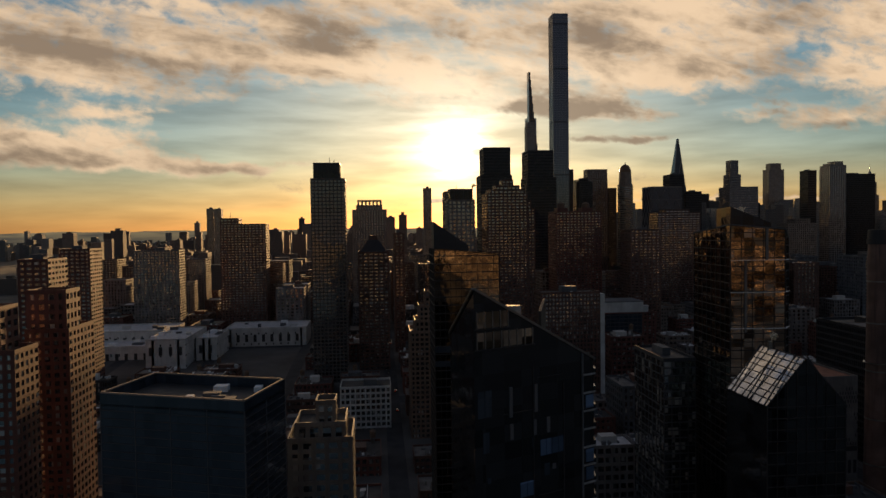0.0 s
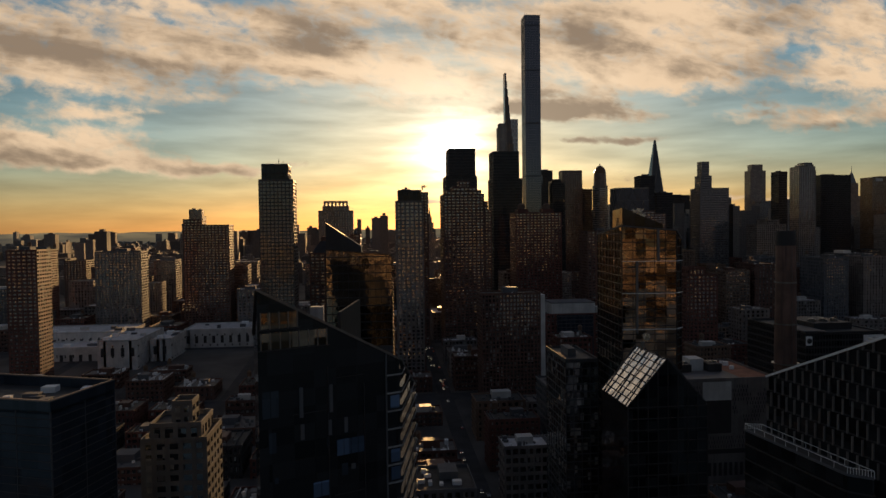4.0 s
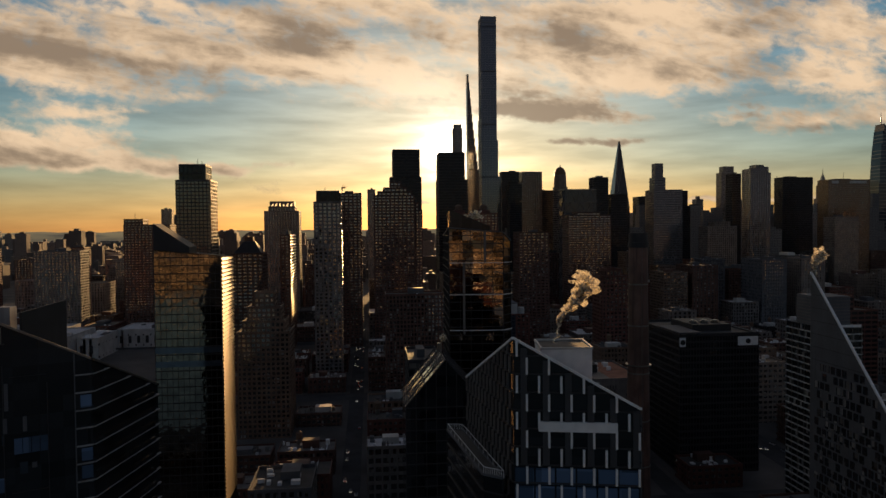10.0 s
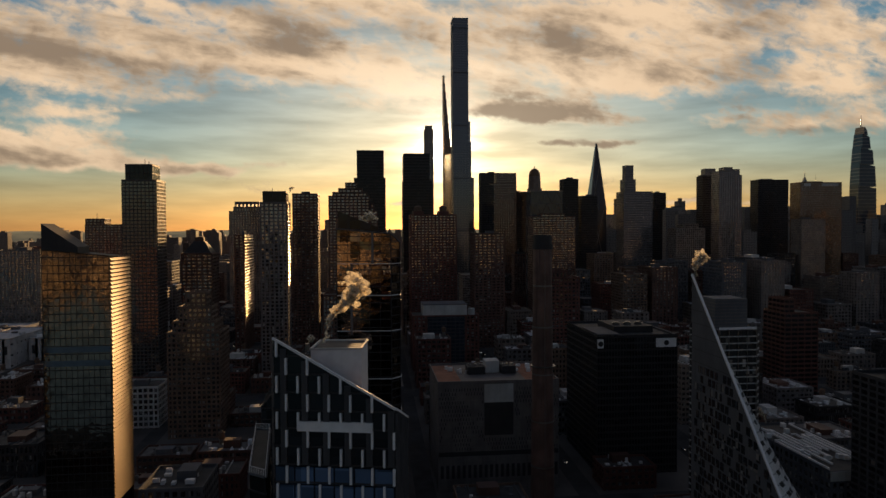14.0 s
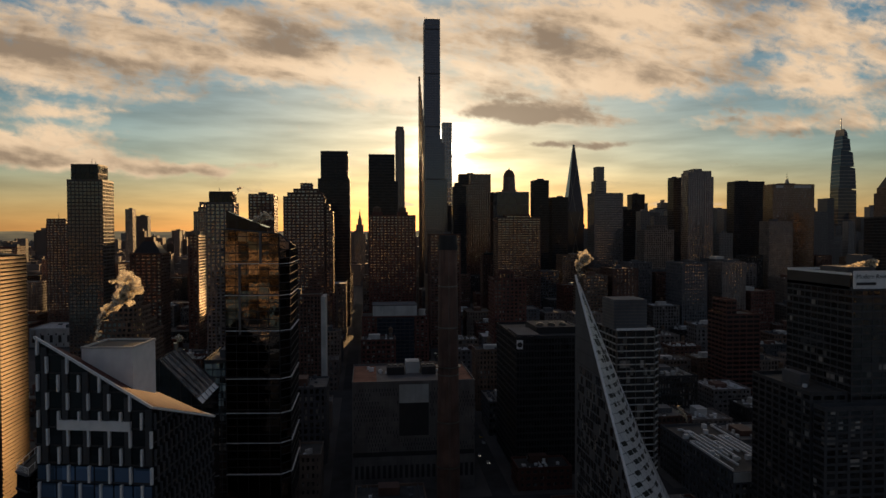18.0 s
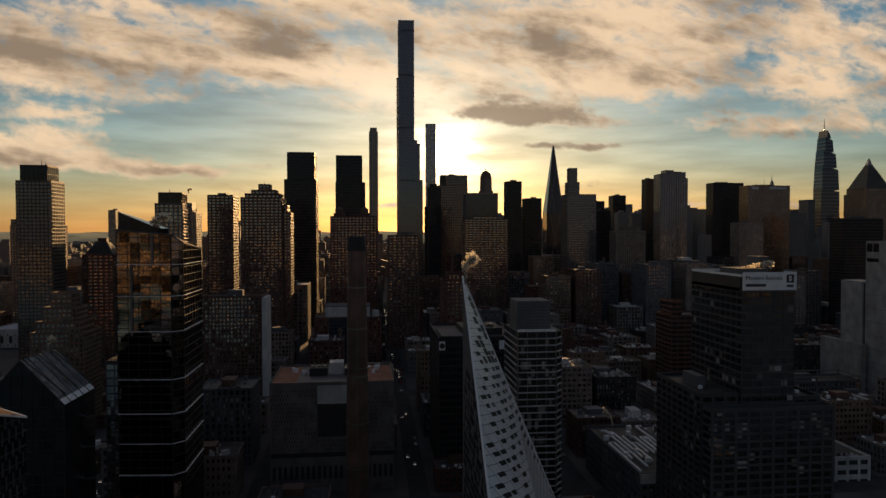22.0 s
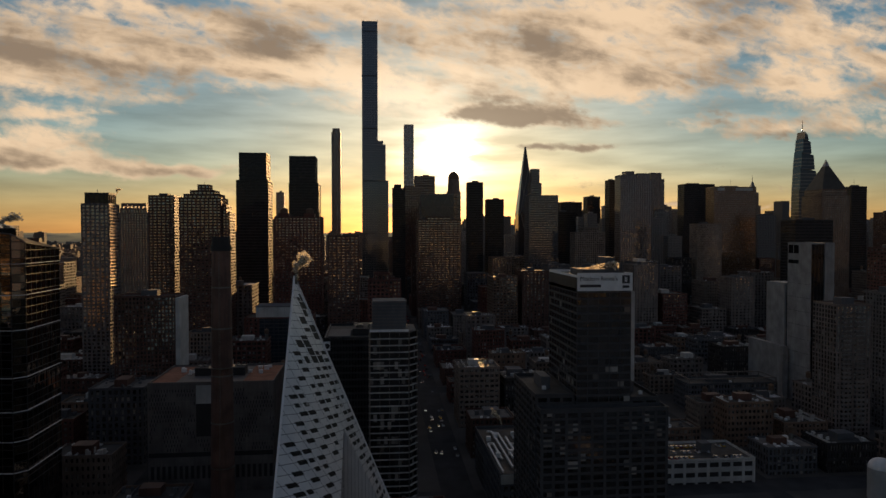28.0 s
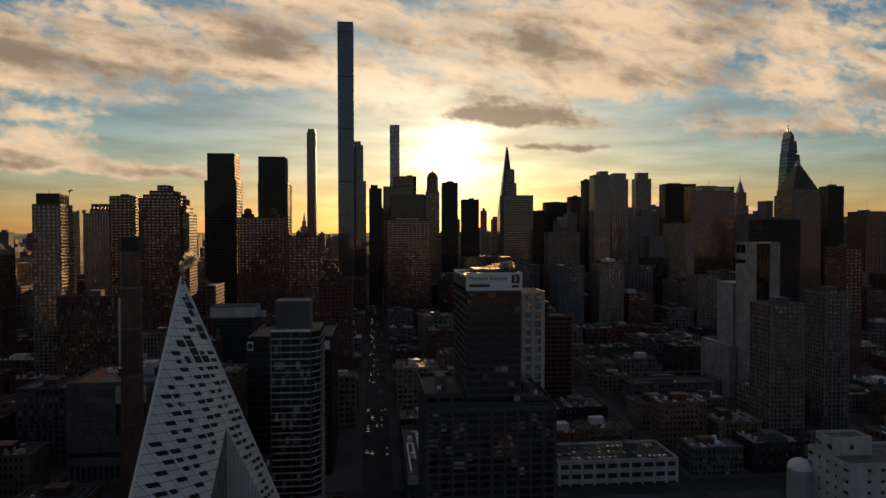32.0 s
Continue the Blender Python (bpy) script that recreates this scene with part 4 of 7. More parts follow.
# stainless crown far behind
TAKEN.append((1366, 1422, 1808, 1850))
b = free("old stone skyscraper with arched metal crown and needle", "skyscraper", "skyscraper", 1394, 1830)
part("shaft", Boxes().box(-18, 18, -14, 14, 0, 205).box(-13, 13, -11, 11, 205, 242), STONE, b)
crown = Boxes()
for i in range(6):
    crown.prism(0, 0, 12 * (1 - i / 7.5) ** 0.9, 12 * (1 - (i + 1) / 7.5) ** 0.9, 242 + i * 5, 247 + i * 5, 4, math.pi / 4)
part("crown", crown, METAL, b)
part("needle", Boxes().prism(0, 0, 1.6, 0.2, 268, 292, 6), METAL, b)

# faceted tower with diagonal grid
b = building("glass office tower wrapped in diagonal steel grid", 381, 427, 930, 960, 204, style(METAL, GLASS_BLUE, 3.9, 3.0, 0.0, 0.0, 0.15), "office_tower", "skyscraper", gear=False)
grid = Boxes()
base = gz(930) - 3
hx, hy, cell = 23.0, 15.0, 17.4
for row in range(11):
    z0 = 204 - base - (row + 1) * cell
    if z0 < 0:
        break
    for k in range(3):
        w = 2 * hx / 3
        x = -hx + k * w
        grid.beam((x, -hy - 0.2, z0), (x + w / 2, -hy - 0.2, z0 + cell), 0.6).beam((x + w, -hy - 0.2, z0), (x + w / 2, -hy - 0.2, z0 + cell), 0.6)
        w = 2 * hy / 3
        y = -hy + k * w
        grid.beam((-hx - 0.2, y, z0), (-hx - 0.2, y + w / 2, z0 + cell), 0.6).beam((-hx - 0.2, y + w, z0), (-hx - 0.2, y + w / 2, z0 + cell), 0.6)
    grid.box(-hx - 0.4, hx + 0.4, -hy - 0.4, -hy, z0 - 0.4, z0 + 0.4)
part("diagonal_grid", grid, CONCRETE, b)

# crenellated crown
b = building("stone apartment tower with open colonnade crown", -32.4, 13.6, 928, 960, 176, S_STONE, gear=False, tiers=((-27, 8, 931, 957, 182),))
base = gz(928) - 3
for i in range(7):
    part("crown_post", Boxes().box(-16 + i * 5, -13.6 + i * 5, -12, 10, 182 - base, 188 - base), STONE, b)
part("crown_beam", Boxes().box(-16, 16.4, -12, 10, 188 - base, 189.8 - base), STONE, b)

# dark tower with tapering upper storeys
b = building("dark brick tower with hipped roof", -17.6, 10.7, 633, 660, 129.4, S_BROWN, gear=False)
base = gz(633) - 3
part("hipped_roof", Boxes().hexa([(-13, -12, 129 - base), (13, -12, 129 - base), (13, 12, 129 - base), (-13, 12, 129 - base)],
                                 [(-5, -4, 141 - base), (5, -4, 141 - base), (5, 4, 141 - base), (-5, 4, 141 - base)]), DARK_PANEL, b)
part("lift_house", Boxes().box(-4, 4, -3, 3, 141 - base, 145 - base), BRICK_BROWN, b)

# red block with a blue glass middle and a pale roof box
b = building("red brick block with blue glass front and pale roof box", 194, 256, 612, 650, 70.5, style(BRICK_RED, GLASS_DARK, 3.4, 4.2, 0.45, 0.45), "apartment_block", gear=False)
base = gz(612) - 3
part("curtain_wall", Boxes().box(-17, 17, -19.9, -19.05, 0, 70.2 - base), GLASS_BLUE, b, "blue glass curtain wall")
grid = Boxes()
for k in range(16):
    grid.box(-17, 17, -20.1, -19.9, 68.5 - base - k * 3.4, 69.3 - base - k * 3.4)
for k in range(9):
    grid.box(-17.2 + k * 4.25, -16.8 + k * 4.25, -20.15, -19.9, 0, 70.2 - base)
part("glazing_bar", grid, SLATE_PANEL, b)
part("roof_box", Boxes().box(-21, 20, -16, 14, 70 - base, 80.5 - base), CONCRETE_WHITE, b)
part("coping", Boxes().box(-21.3, 20.3, -16.3, 14.3, 80.5 - base, 81.2 - base), GREY_PANEL, b)
part("water_tank", Boxes().prism(25.5, -6, 3.2, 3.2, 70 - base, 76 - base, 14), CONCRETE_WHITE, b)

for x0, x1, y0, y1, z in ((-263.7, -239.1, 600, 625, 136.9), (-207.9, -190.8, 420, 445, 135.5), (-400, -366, 898, 930, 130), (-330, -300, 1020, 1045, 128)):
    building("red-brown brick apartment tower with flat roof", x0, x1, y0, y1, z, S_RED, tank=True)
HALL = style(CONCRETE_WHITE, GLASS_SHADE, 9.0, 8.0, 0.82, 0.84, roof=ROOF_WHITE)
for x0, x1, y0, y1, z in ((-322, -218, 742, 800, 47), (-297, -219, 700, 741, 38), (-216, -180, 660, 742, 50), (-178, -158, 690, 742, 46), (-165, -78.5, 760, 812, 44.5)):
    b = building("low pale warehouse hall with white flat roof", x0, x1, y0, y1, z, HALL, "warehouse", gear=False)
    zr, r = z - gz(y0) + 2.4, random.Random(int(x1))
    for k in range(6):
        u, v = r.uniform(x0 - x1, x1 - x0) * 0.4, r.uniform(y0 - y1, y1 - y0) * 0.38
        part("roof_house", Boxes().box(u - r.uniform(1, 5), u + r.uniform(1, 5), v - r.uniform(1, 4), v + r.uniform(1, 4), zr, zr + r.uniform(1, 4)), r.choice((CONCRETE_WHITE, GREY_PANEL, STEEL_WHITE)), b)
    for k in range(int((x1 - x0) / 9)):
        u = -(x1 - x0) / 2 + 4.5 + 9 * k
        part("bay_door", Boxes().box(u - 1.6, u + 1.6, -(y1 - y0) / 2 - 0.12, -(y1 - y0) / 2 + 0.2, zr - 14, zr - 6), DARK_PANEL, b)

# ---- the telephone tower: nearly windowless grey slabs ----
PALE_CONCRETE = masonry("pale_concrete", (0.34, 0.33, 0.325))
b = free("tall windowless grey concrete telephone tower", "telephone_building", "building", 652, 466)
TAKEN.append((644, 676, 462, 546))
g0 = gz(466) - 3
zt = 142.2 - g0
part("slab", Boxes().box(0, 0.8, 0, 29.5, 0, zt), PALE_CONCRETE, b)
part("slab", Boxes().box(12, 20, 0, 29.5, 0, zt), PALE_CONCRETE, b)
part("slab", Boxes().box(0.8, 12, 28.5, 29.5, 0, zt), PALE_CONCRETE, b)
part("slot_glazing", Boxes().box(0.8, 12, 1.2, 28.5, 0, zt - 1.2), GLASS_BLACK, b)
for u in (3.4, 6.2, 9.2):
    part("slot_rib", Boxes().box(u, u + 0.35, 0.8, 1.2, 0, zt - 1.2), DARK_PANEL, b)
for v in (15.0, 22.2):
    part("louvre", Boxes().box(-0.12, 0.2, v, v + 6.2, zt - 8.8, zt - 2.0), GLASS_BLACK, b)
part("louvre", Boxes().box(-0.12, 0.2, 15.0, 28.4, zt - 17, zt - 14), GLASS_BLACK, b)
for k in range(1, 9):
    part("panel_joint", Boxes().box(-0.05, 0.2, 0.1, 29.4, zt - 22 - k * 11, zt - 21.8 - k * 11), GREY_PANEL, b)
# shade between the two blocks put in as a dark panel
part("shadow_gap", Boxes().box(0.4, 14, 29.5, 31.5, 0, 107 - g0), DARK_PANEL, b)
part("slab", Boxes().box(-1.4, 16, 31.5, 57, 0, 108.4 - g0), PALE_CONCRETE, b, "lower blank concrete block")
part("slab", Boxes().box(-6, -1.5, 25.5, 77, 0, 57 - g0), PALE_CONCRETE, b, "stepped base block")

DUN = masonry("grey_brown_brick", (0.185, 0.146, 0.13))
# ---- balcony towers to the south ----
def balcony_tower(label, x0, x1, y0, y1, z, wall, every=3.0):
    b = building(label, x0, x1, y0, y1, z, style(wall, GLASS_DARK, every, 3.0, 0.3, 0.45), fine=True)
    base = gz(y0) - 3
    hx, hy = (x1 - x0) / 2, (y1 - y0) / 2
    n = int((z - base) / every)
    for i in range(max(2, n - 26), n):
        for u in (-hx * 0.66, hx * 0.1):
            piece("balcony", CONCRETE, b, u, u + hx * 0.5, -hy - 1.3, -hy + 0.05, i * every - 0.12, i * every + 0.95)
    return b


balcony_tower("grey-brown apartment tower with stacked grey balconies", 613, 637.5, 381, 405, 102.5, DUN)
balcony_tower("grey apartment tower with stacked pale balconies", 670.8, 689.9, 410, 432, 107, CONCRETE)

b = building("low grey block with open steel roof frame", 551.7, 624, 463, 488, 33.8, S_GREY, "office_block", fine=True)
base = gz(463) - 3
fr = Boxes()
for y in (-12, 12):
    for x in (-35, -17, 0, 17, 35):
        fr.box(x - 0.4, x + 0.4, y - 0.4, y + 0.4, 33.8 - base, 38 - base)
    fr.box(-35.4, 35.4, y - 0.4, y + 0.4, 37.4 - base, 38.2 - base)
fr.box(-35.4, -34.6, -12, 12, 37.4 - base, 38.2 - base).box(34.6, 35.4, -12, 12, 37.4 - base, 38.2 - base)
part("roof_frame", fr, CONCRETE, b)

# ---- striped tower: white slab edges, dark glass, chamfered corner ----
STRIPE = style(CONCRETE_WHITE, GLASS_SHADE, 3.05, 3.0, 0.0, 0.0, 0.1)
b, pts, base = poly_tower("apartment tower striped by pale slab edges", [(310.6, 272, 105.1), (328, 272, 105.1), (331.8, 277, 105.1), (331.8, 300, 105.1), (310.6, 300, 105.1)],
                          STRIPE, band=CONCRETE_WHITE, mull=METAL, band_h=0.42, depth=0.55, floor=3.05, bay=4.4, roof=GRAVEL)
part("penthouse", Boxes().box(1, 16.5, 6, 22, 105 - base, 118.6 - base), GREY_PANEL, b)
rails = Boxes()
for i in range(9):
    rails.box(0.9, 16.6, 5.85, 22.1, 106 - base + i * 1.5, 106.25 - base + i * 1.5)
part("louvre", rails, CONCRETE, b)
part("railing", Boxes().box(-0.2, 17.4, -0.3, -0.15, 105.4 - base, 106.5 - base), STEEL_WHITE, b)

# ---- black office block with two white sign squares ----
b = building("black office block with flat roof and machinery", 284, 332, 360, 421, 89, style(DARK_PANEL, GLASS_BLACK, 3.8, 1.7, 0.3, 0.22), "office_block", fine=True, gear=False)
base = gz(360) - 3
part("roof_house", Boxes().box(-8, 16, -14, 16, 88 - base, 92.4 - base), DARK_PANEL, b)
part("roof_slab", Boxes().box(-22, -9, -26, 4, 88.2 - base, 89.9 - base), GREY_PANEL, b)
for x0, x1, y0, y1 in ((-24, -23.4, -30.4, 30), (23.4, 24, -30.4, 30), (-23.4, -14, -30.5, -29.9)):
    part("parapet_rim", Boxes().box(x0, x1, y0, y1, 89.2 - base, 89.75 - base), PALE_CONCRETE, b)
for x in (-4, 3, 10):
    part("cooling_tower", Boxes().prism(x, -6, 2.4, 2.4, 92.4 - base, 93.6 - base, 16).prism(x, -6, 1.7, 1.7, 93.6 - base, 94.2 - base, 16), METAL, b)
for x0, x1 in ((-23.9, -20.4), (11, 23)):
    sg = part("sign_panel", Boxes().box(x0, x1, -31.1, -30.4, 82.5 - base, 87.6 - base), STEEL_WHITE, b, "white sign panel with dark round emblem")
    cx = (x0 + x1) / 2
    ring = Boxes().prism(0, 0, 1.5, 1.5, 0, 0.12, 24).mesh("emblem", DARK_PANEL)
    em = part("emblem", ring, DARK_PANEL, sg)
    em.matrix_basis = pose(cx, -31.1, 85 - base, 90, 0, 0)

# ---- pale concrete block with blank front ----
b = building("pale concrete block with mottled panels", 190.8, 257.6, 346, 397, 68, style(CONCRETE, CONCRETE, 4.6, 7.4, 0.1, 0.06, 0.12, roof=GRAVEL), "office_block", gear=False, fine=True)
base = gz(346) - 3
zt = 68 - base
# shade of the hollow and the slit drawn as flat dark panels
part("recess", Boxes().box(-8, 8, -25.55, -25.3, zt - 29, zt - 11), DARK_PANEL, b)
part("shadow_gap", Boxes().box(-33, 33, -25.6, -25.3, zt - 40, zt - 37.6), DARK_PANEL, b)
for k in range(22):
    part("podium_bay", Boxes().box(-32 + k * 3, -30.4 + k * 3, -25.6, -25.3, zt - 52, zt - 45), DARK_PANEL, b)
# narrow upright slots that drift across the front in waves
slots = Boxes()
for row in range(15):
    for k in range(44):
        u = -32.4 + k * 1.5 + (0.75 if row % 2 else 0)
        zc = zt - 3 - row * 2.3
        if (abs(u) > 8.6 or zc < zt - 30) and noise.noise(Vector((u * 0.12, 0, zc * 0.16))) > -0.08:
            slots.box(u, u + 0.4, -25.6, -25.3, zc - 1.7, zc)
part("slot", slots, DARK_PANEL, b, kind="stuff")
part("panel", Boxes().box(-8, 8, -25.75, -25.3, zt - 11, zt - 1), CONCRETE_WHITE, b)
part("roof_deck", Boxes().box(-33, -20, -24, 24, zt - 0.45, zt - 0.2), ROOF_TERRACOTTA, b)
part("roof_deck", Boxes().box(16, 33, -24, 24, zt - 0.45, zt - 0.2), ROOF_TERRACOTTA, b)
for x0, x1 in ((-14, -4), (6, 14)):
    c = part("cooling_unit", Boxes().box(x0, x1, -4, 6, zt - 0.4, zt + 4.2), DARK_PANEL, b)
    for k in range(3):
        u = x0 + (k + 0.5) * (x1 - x0) / 3
        part("fan_housing", Boxes().prism(u, 1, 1.2, 1.1, zt + 4.2, zt + 5.0, 12), METAL, c)
part("lift_house", Boxes().box(-3, 5, 0, 10, zt - 0.4, zt + 6.5), CONCRETE_WHITE, b)
rng = random.Random(4)
for k in range(14):
    u, v = rng.uniform(-28, 28), rng.uniform(-2, 20)
    part("air_unit", Boxes().box(u, u + rng.uniform(1, 3), v, v + 1.5, zt - 0.4, zt + rng.uniform(0.8, 2.4)), STEEL_WHITE, b)

# ---- dark slab with a white end pier ----
b = building("dark gridded apartment slab with one tall pale end pier", 120, 164.5, 496, 520, 102, style(BRICK_BROWN, GLASS_DARK, 3.1, 2.6, 0.35, 0.4), fine=True)
part("end_pier", Boxes().box(22.3, 25.5, -12.4, 12, 0, 104 - gz(496)), CONCRETE_WHITE, b)

# ---- tower with the rooftop sign ----
DIM = facade_glass("glass_dim", (0.022, 0.022, 0.023), cell=(2.6, 2.6, 3.0), blinds=0.07)
SIGN_STYLE = style(SLATE_PANEL, DIM, 3.0, 4.5, 0.3, 0.07)
b = building("dark glass apartment tower below a white rooftop sign", 393.6, 416.2, 231.5, 275, 126.5, SIGN_STYLE, fine=True, gear=False)
base = gz(231.5) - 3
zt = 126.5 - base
part("crown_wall", Boxes().box(-11.3, 11.3, -20, 21.7, zt - 0.4, zt + 5.5), DARK_PANEL, b)
part("roof_house", Boxes().box(-6, 6, -12, 6, zt + 5.5, zt + 8.2), GREY_PANEL, b)
part("roof_house", Boxes().box(6.5, 11, -4, 6, zt + 5.5, zt + 13), GREY_PANEL, b)
part("railing", Boxes().box(-11.3, -11.1, -21, 21.7, zt + 5.5, zt + 6.5).box(-11.3, 11.3, 21.5, 21.7, zt + 5.5, zt + 6.5), STEEL_WHITE, b)
building("slim tower end faced with a white concrete grid", 428.7, 440.2, 288.6, 306, 120.3, style(CONCRETE_WHITE, GLASS_DARK, 4.3, 5.7, 0.3, 0.3), fine=True, gear=False)
sign = thing("rooftop_sign", "white rooftop billboard with dark lettering", "sign", pose(404.9, 231.3, 126.6))
part("board", Boxes().box(-11.3, 11.3, -0.45, 0, 0, 7.3).box(11.31, 11.6, -0.45, 8, 0, 7.3), STEEL_WHITE, sign)
INK = plain("sign_ink", (0.03, 0.03, 0.035), rough=0.6, vary=0.05)


def lettering(text, size, m, parent):
    cu = bpy.data.curves.new("lettering", "FONT")
    cu.body, cu.size, cu.extrude = text, size, 0.03
    ob = new("lettering_curve", cu)
    me = bpy.data.meshes.new_from_object(ob.evaluated_get(bpy.context.evaluated_depsgraph_get()))
    bpy.data.objects.remove(ob)
    me.materials.clear()
    me.materials.append(INK)
    o = new("lettering", me)
    o.parent = parent
    o.matrix_basis = m
    return o


lettering("Modern Rentals", 2.45, pose(-10.3, -0.5, 4.2, 90, 0, 0), sign)
part("text_bar", Boxes().box(-10.2, -1.6, -0.52, -0.45, 1.5, 2.6), INK, sign)
part("emblem", Boxes().box(7.2, 10.4, -0.52, -0.45, 3.0, 6.3), INK, sign)
part("emblem_bar", Boxes().box(8.3, 8.7, -0.58, -0.52, 3.6, 5.7).box(8.9, 9.3, -0.58, -0.52, 3.6, 5.7), STEEL_WHITE, sign)
part("text_bar", Boxes().box(7.4, 10.2, -0.52, -0.45, 1.2, 2.2), INK, sign)
WING = style(SLATE_PANEL, DIM, 3.0, 5.2, 0.34, 0.22)
building("lower slate grey wing with ribbon windows beside the sign tower", 377, 393.3, 233, 275, 84, WING, "apartment_block", fine=True)
building("lower slate grey wing with ribbon windows beside the sign tower", 416.5, 429, 233, 268, 82, WING, "apartment_block", fine=True)
building("slate grey base of the sign tower with ribbon windows", 377, 429, 224, 231, 80, WING, "apartment_block", fine=True)

# ---- white garage with cars on its roof ----
b = building("grey concrete parking garage with wide openings", 458.5, 528.2, 330, 363, 21.6, style(CONCRETE_WHITE, DARK_PANEL, 4.6, 7.3, 0.5, 0.22, 0.4, roof=TAR), "garage", fine=True, gear=False)
part("stair_house", Boxes().box(10, 16, -2, 5, 21.6 - gz(330) + 2.2, 21.6 - gz(330) + 8), GREY_PANEL, b)

# ---- mirrored tower with wedge top ----
MIRROR = style(DARK_PANEL, GLASS_WARM, 3.3, 1.5, 0.0, 0.0)
b, pts, base = poly_tower("tall mirrored glass tower with slanted crown", [(22.6, 274, 143.5), (48.9, 274, 141), (48.9, 298, 140), (22.6, 298, 143)], MIRROR,
                          band=DARK_PANEL, mull=DARK_PANEL, band_h=0.35, depth=0.18, floor=3.3, bay=2.2, mull_w=0.1)
part("wedge_crown", Boxes().hexa([(0, 0.2, 142 - base), (14, 0.2, 141 - base), (14, 12, 141 - base), (0, 12, 142 - base)],
                                 [(0, 0.2, 154.2 - base), (14, 0.2, 144.6 - base), (14, 12, 144.6 - base), (0, 12, 154.2 - base)]), DARK_PANEL, b)
# reflected bright bands imitated by two silver strips on the glass
for zb in (102.6, 97.0):
    part("belt", Boxes().box(0, 26.3, -0.35, 0, zb - base - 1.2, zb - base + 1.2), GLASS_SILVER, b)
# gold of the dawn sky put into the metal; slats tilted to mirror sun
SKY_GOLD = plain("sky_gold_metal", (0.11, 0.062, 0.019), rough=0.52, metal=1.0, vary=0.1)
for i in range(62):
    zl = 140 - base - 1.65 * i
    part("side_louvre", Boxes().hexa([(26.35, 0.4, zl - 1.1), (27.0, 0.4, zl - 1.1), (27.0, 23.6, zl - 1.1), (26.35, 23.6, zl - 1.1)],
                                     [(26.35, 0.4, zl), (26.4, 0.4, zl), (26.4, 23.6, zl), (26.35, 23.6, zl)]), SKY_GOLD, b)

# ---- faceted glass tower on the next block ----
GLASS_AMBER = facade_glass("glass_amber", (0.21, 0.165, 0.125), cell=(4.2, 4.2, 3.4), rough=0.04, blinds=0.0, metal=1.0, wobble=0.05, vary=0.85, wave=0.25)
b, pts, base = poly_tower("faceted glass apartment tower with slanted crown", [(141.5, 264, 151.5), (163.5, 262, 149.5), (167.3, 266, 146), (167.3, 297, 143), (143, 299, 148)],
                          style(METAL, GLASS_AMBER, 3.4, 4.2), band=DARK_PANEL, mull=DARK_PANEL, band_h=0.3, depth=0.25, floor=3.4, bay=4.2, coping=GREY_PANEL, mull_w=0.14)
for u, z0, z1 in ((0.27, 108, 137), (0.66, 137, 150)):
    c = pts[0] + (pts[1] - pts[0]) * u
    part("pier", Boxes().box(c.x - 0.45, c.x + 0.45, c.y - 0.6, c.y + 0.1, z0 - base, z1 - base), CONCRETE, b, "pale upright pier")
part("crown_screen", Boxes().hexa([(0.5, 0.9, 146 - base), (17, -0.4, 146 - base), (17, 13, 146 - base), (0.8, 13, 146 - base)],
                                  [(0.5, 0.9, 158.8 - base), (17, -0.4, 152 - base), (17, 13, 152 - base), (0.8, 13, 158 - base)]), GLASS_BLACK, b, "dark glass roof screen")
for zf in (137, 124, 109.4, 89.6, 75.4, 63, 50):
    for i in (0, 1, 2):
        p, q = pts[i], pts[i + 1]
        if zf - base < min(p.z, q.z) - 1:
            d = Vector((q.x - p.x, q.y - p.y, 0))
            out = Vector((d.y, -d.x, 0)).normalized() * 0.6
            a, c = Vector((p.x, p.y, zf - base)), Vector((q.x, q.y, zf - base))
            up_ = Vector((0, 0, 0.22))
            part("floor_edge", Boxes().hexa([a + out, c + out, c, a], [a + out + up_, c + out + up_, c + up_, a + up_]), STEEL_WHITE, b)
building("lower glass wing with sunken roof beside the faceted tower", 126, 141, 293, 328, 91.5, style(SLATE_PANEL, GLASS_DARK, 3.4, 4.2, 0.15, 0.08), fine=True)

# ---- gabled glass house-top with a skylight slope ----
b = free("dark glass apartment block with gabled skylight roof", "apartment_block", "building", 120.3, 202)
base = gz(202) - 3
TAKEN.append((120, 160, 200, 228))
e, r = 94.6 - base, 109.2 - base
me = bpy.data.meshes.new("body")
me.from_pydata([(0, 0, 0), (26, 0, 0), (26, 25, 0), (0, 25, 0), (0, 0, e), (12.8, 0, r), (26, 0, e), (0, 25, e), (12.8, 25, r), (26, 25, e)], [],
               [(0, 1, 6, 5, 4), (2, 3, 7, 8, 9), (3, 0, 4, 7), (1, 2, 9, 6), (5, 6, 9, 8), (3, 2, 1, 0)])
part("body", me, GLASS_BLACK, b)
SKYLIGHT = facade_glass("skylight_glass", (0.55, 0.56, 0.58), cell=(3.0, 3.0, 3.0), rough=0.1, blinds=0.0, metal=0.7, wobble=0.04, vary=0.3)
slope = Vector((12.8, 0, r - e))
up = Vector((-(r - e), 0, 12.8)).normalized()
for i in range(8):
    for j in range(5):
        a = Vector((0, 0.2 + j * 4.95, e)) + slope * (i / 8.0 + 0.004) + up * 0.05
        w, d = Vector((0, 4.7, 0)), slope * (1 / 8.0 - 0.008)
        part("skylight_pane", Boxes().hexa([a, a + d, a + d + w, a + w], [a + up * 0.12, a + d + up * 0.12, a + d + w + up * 0.12, a + w + up * 0.12]), SKYLIGHT, b)
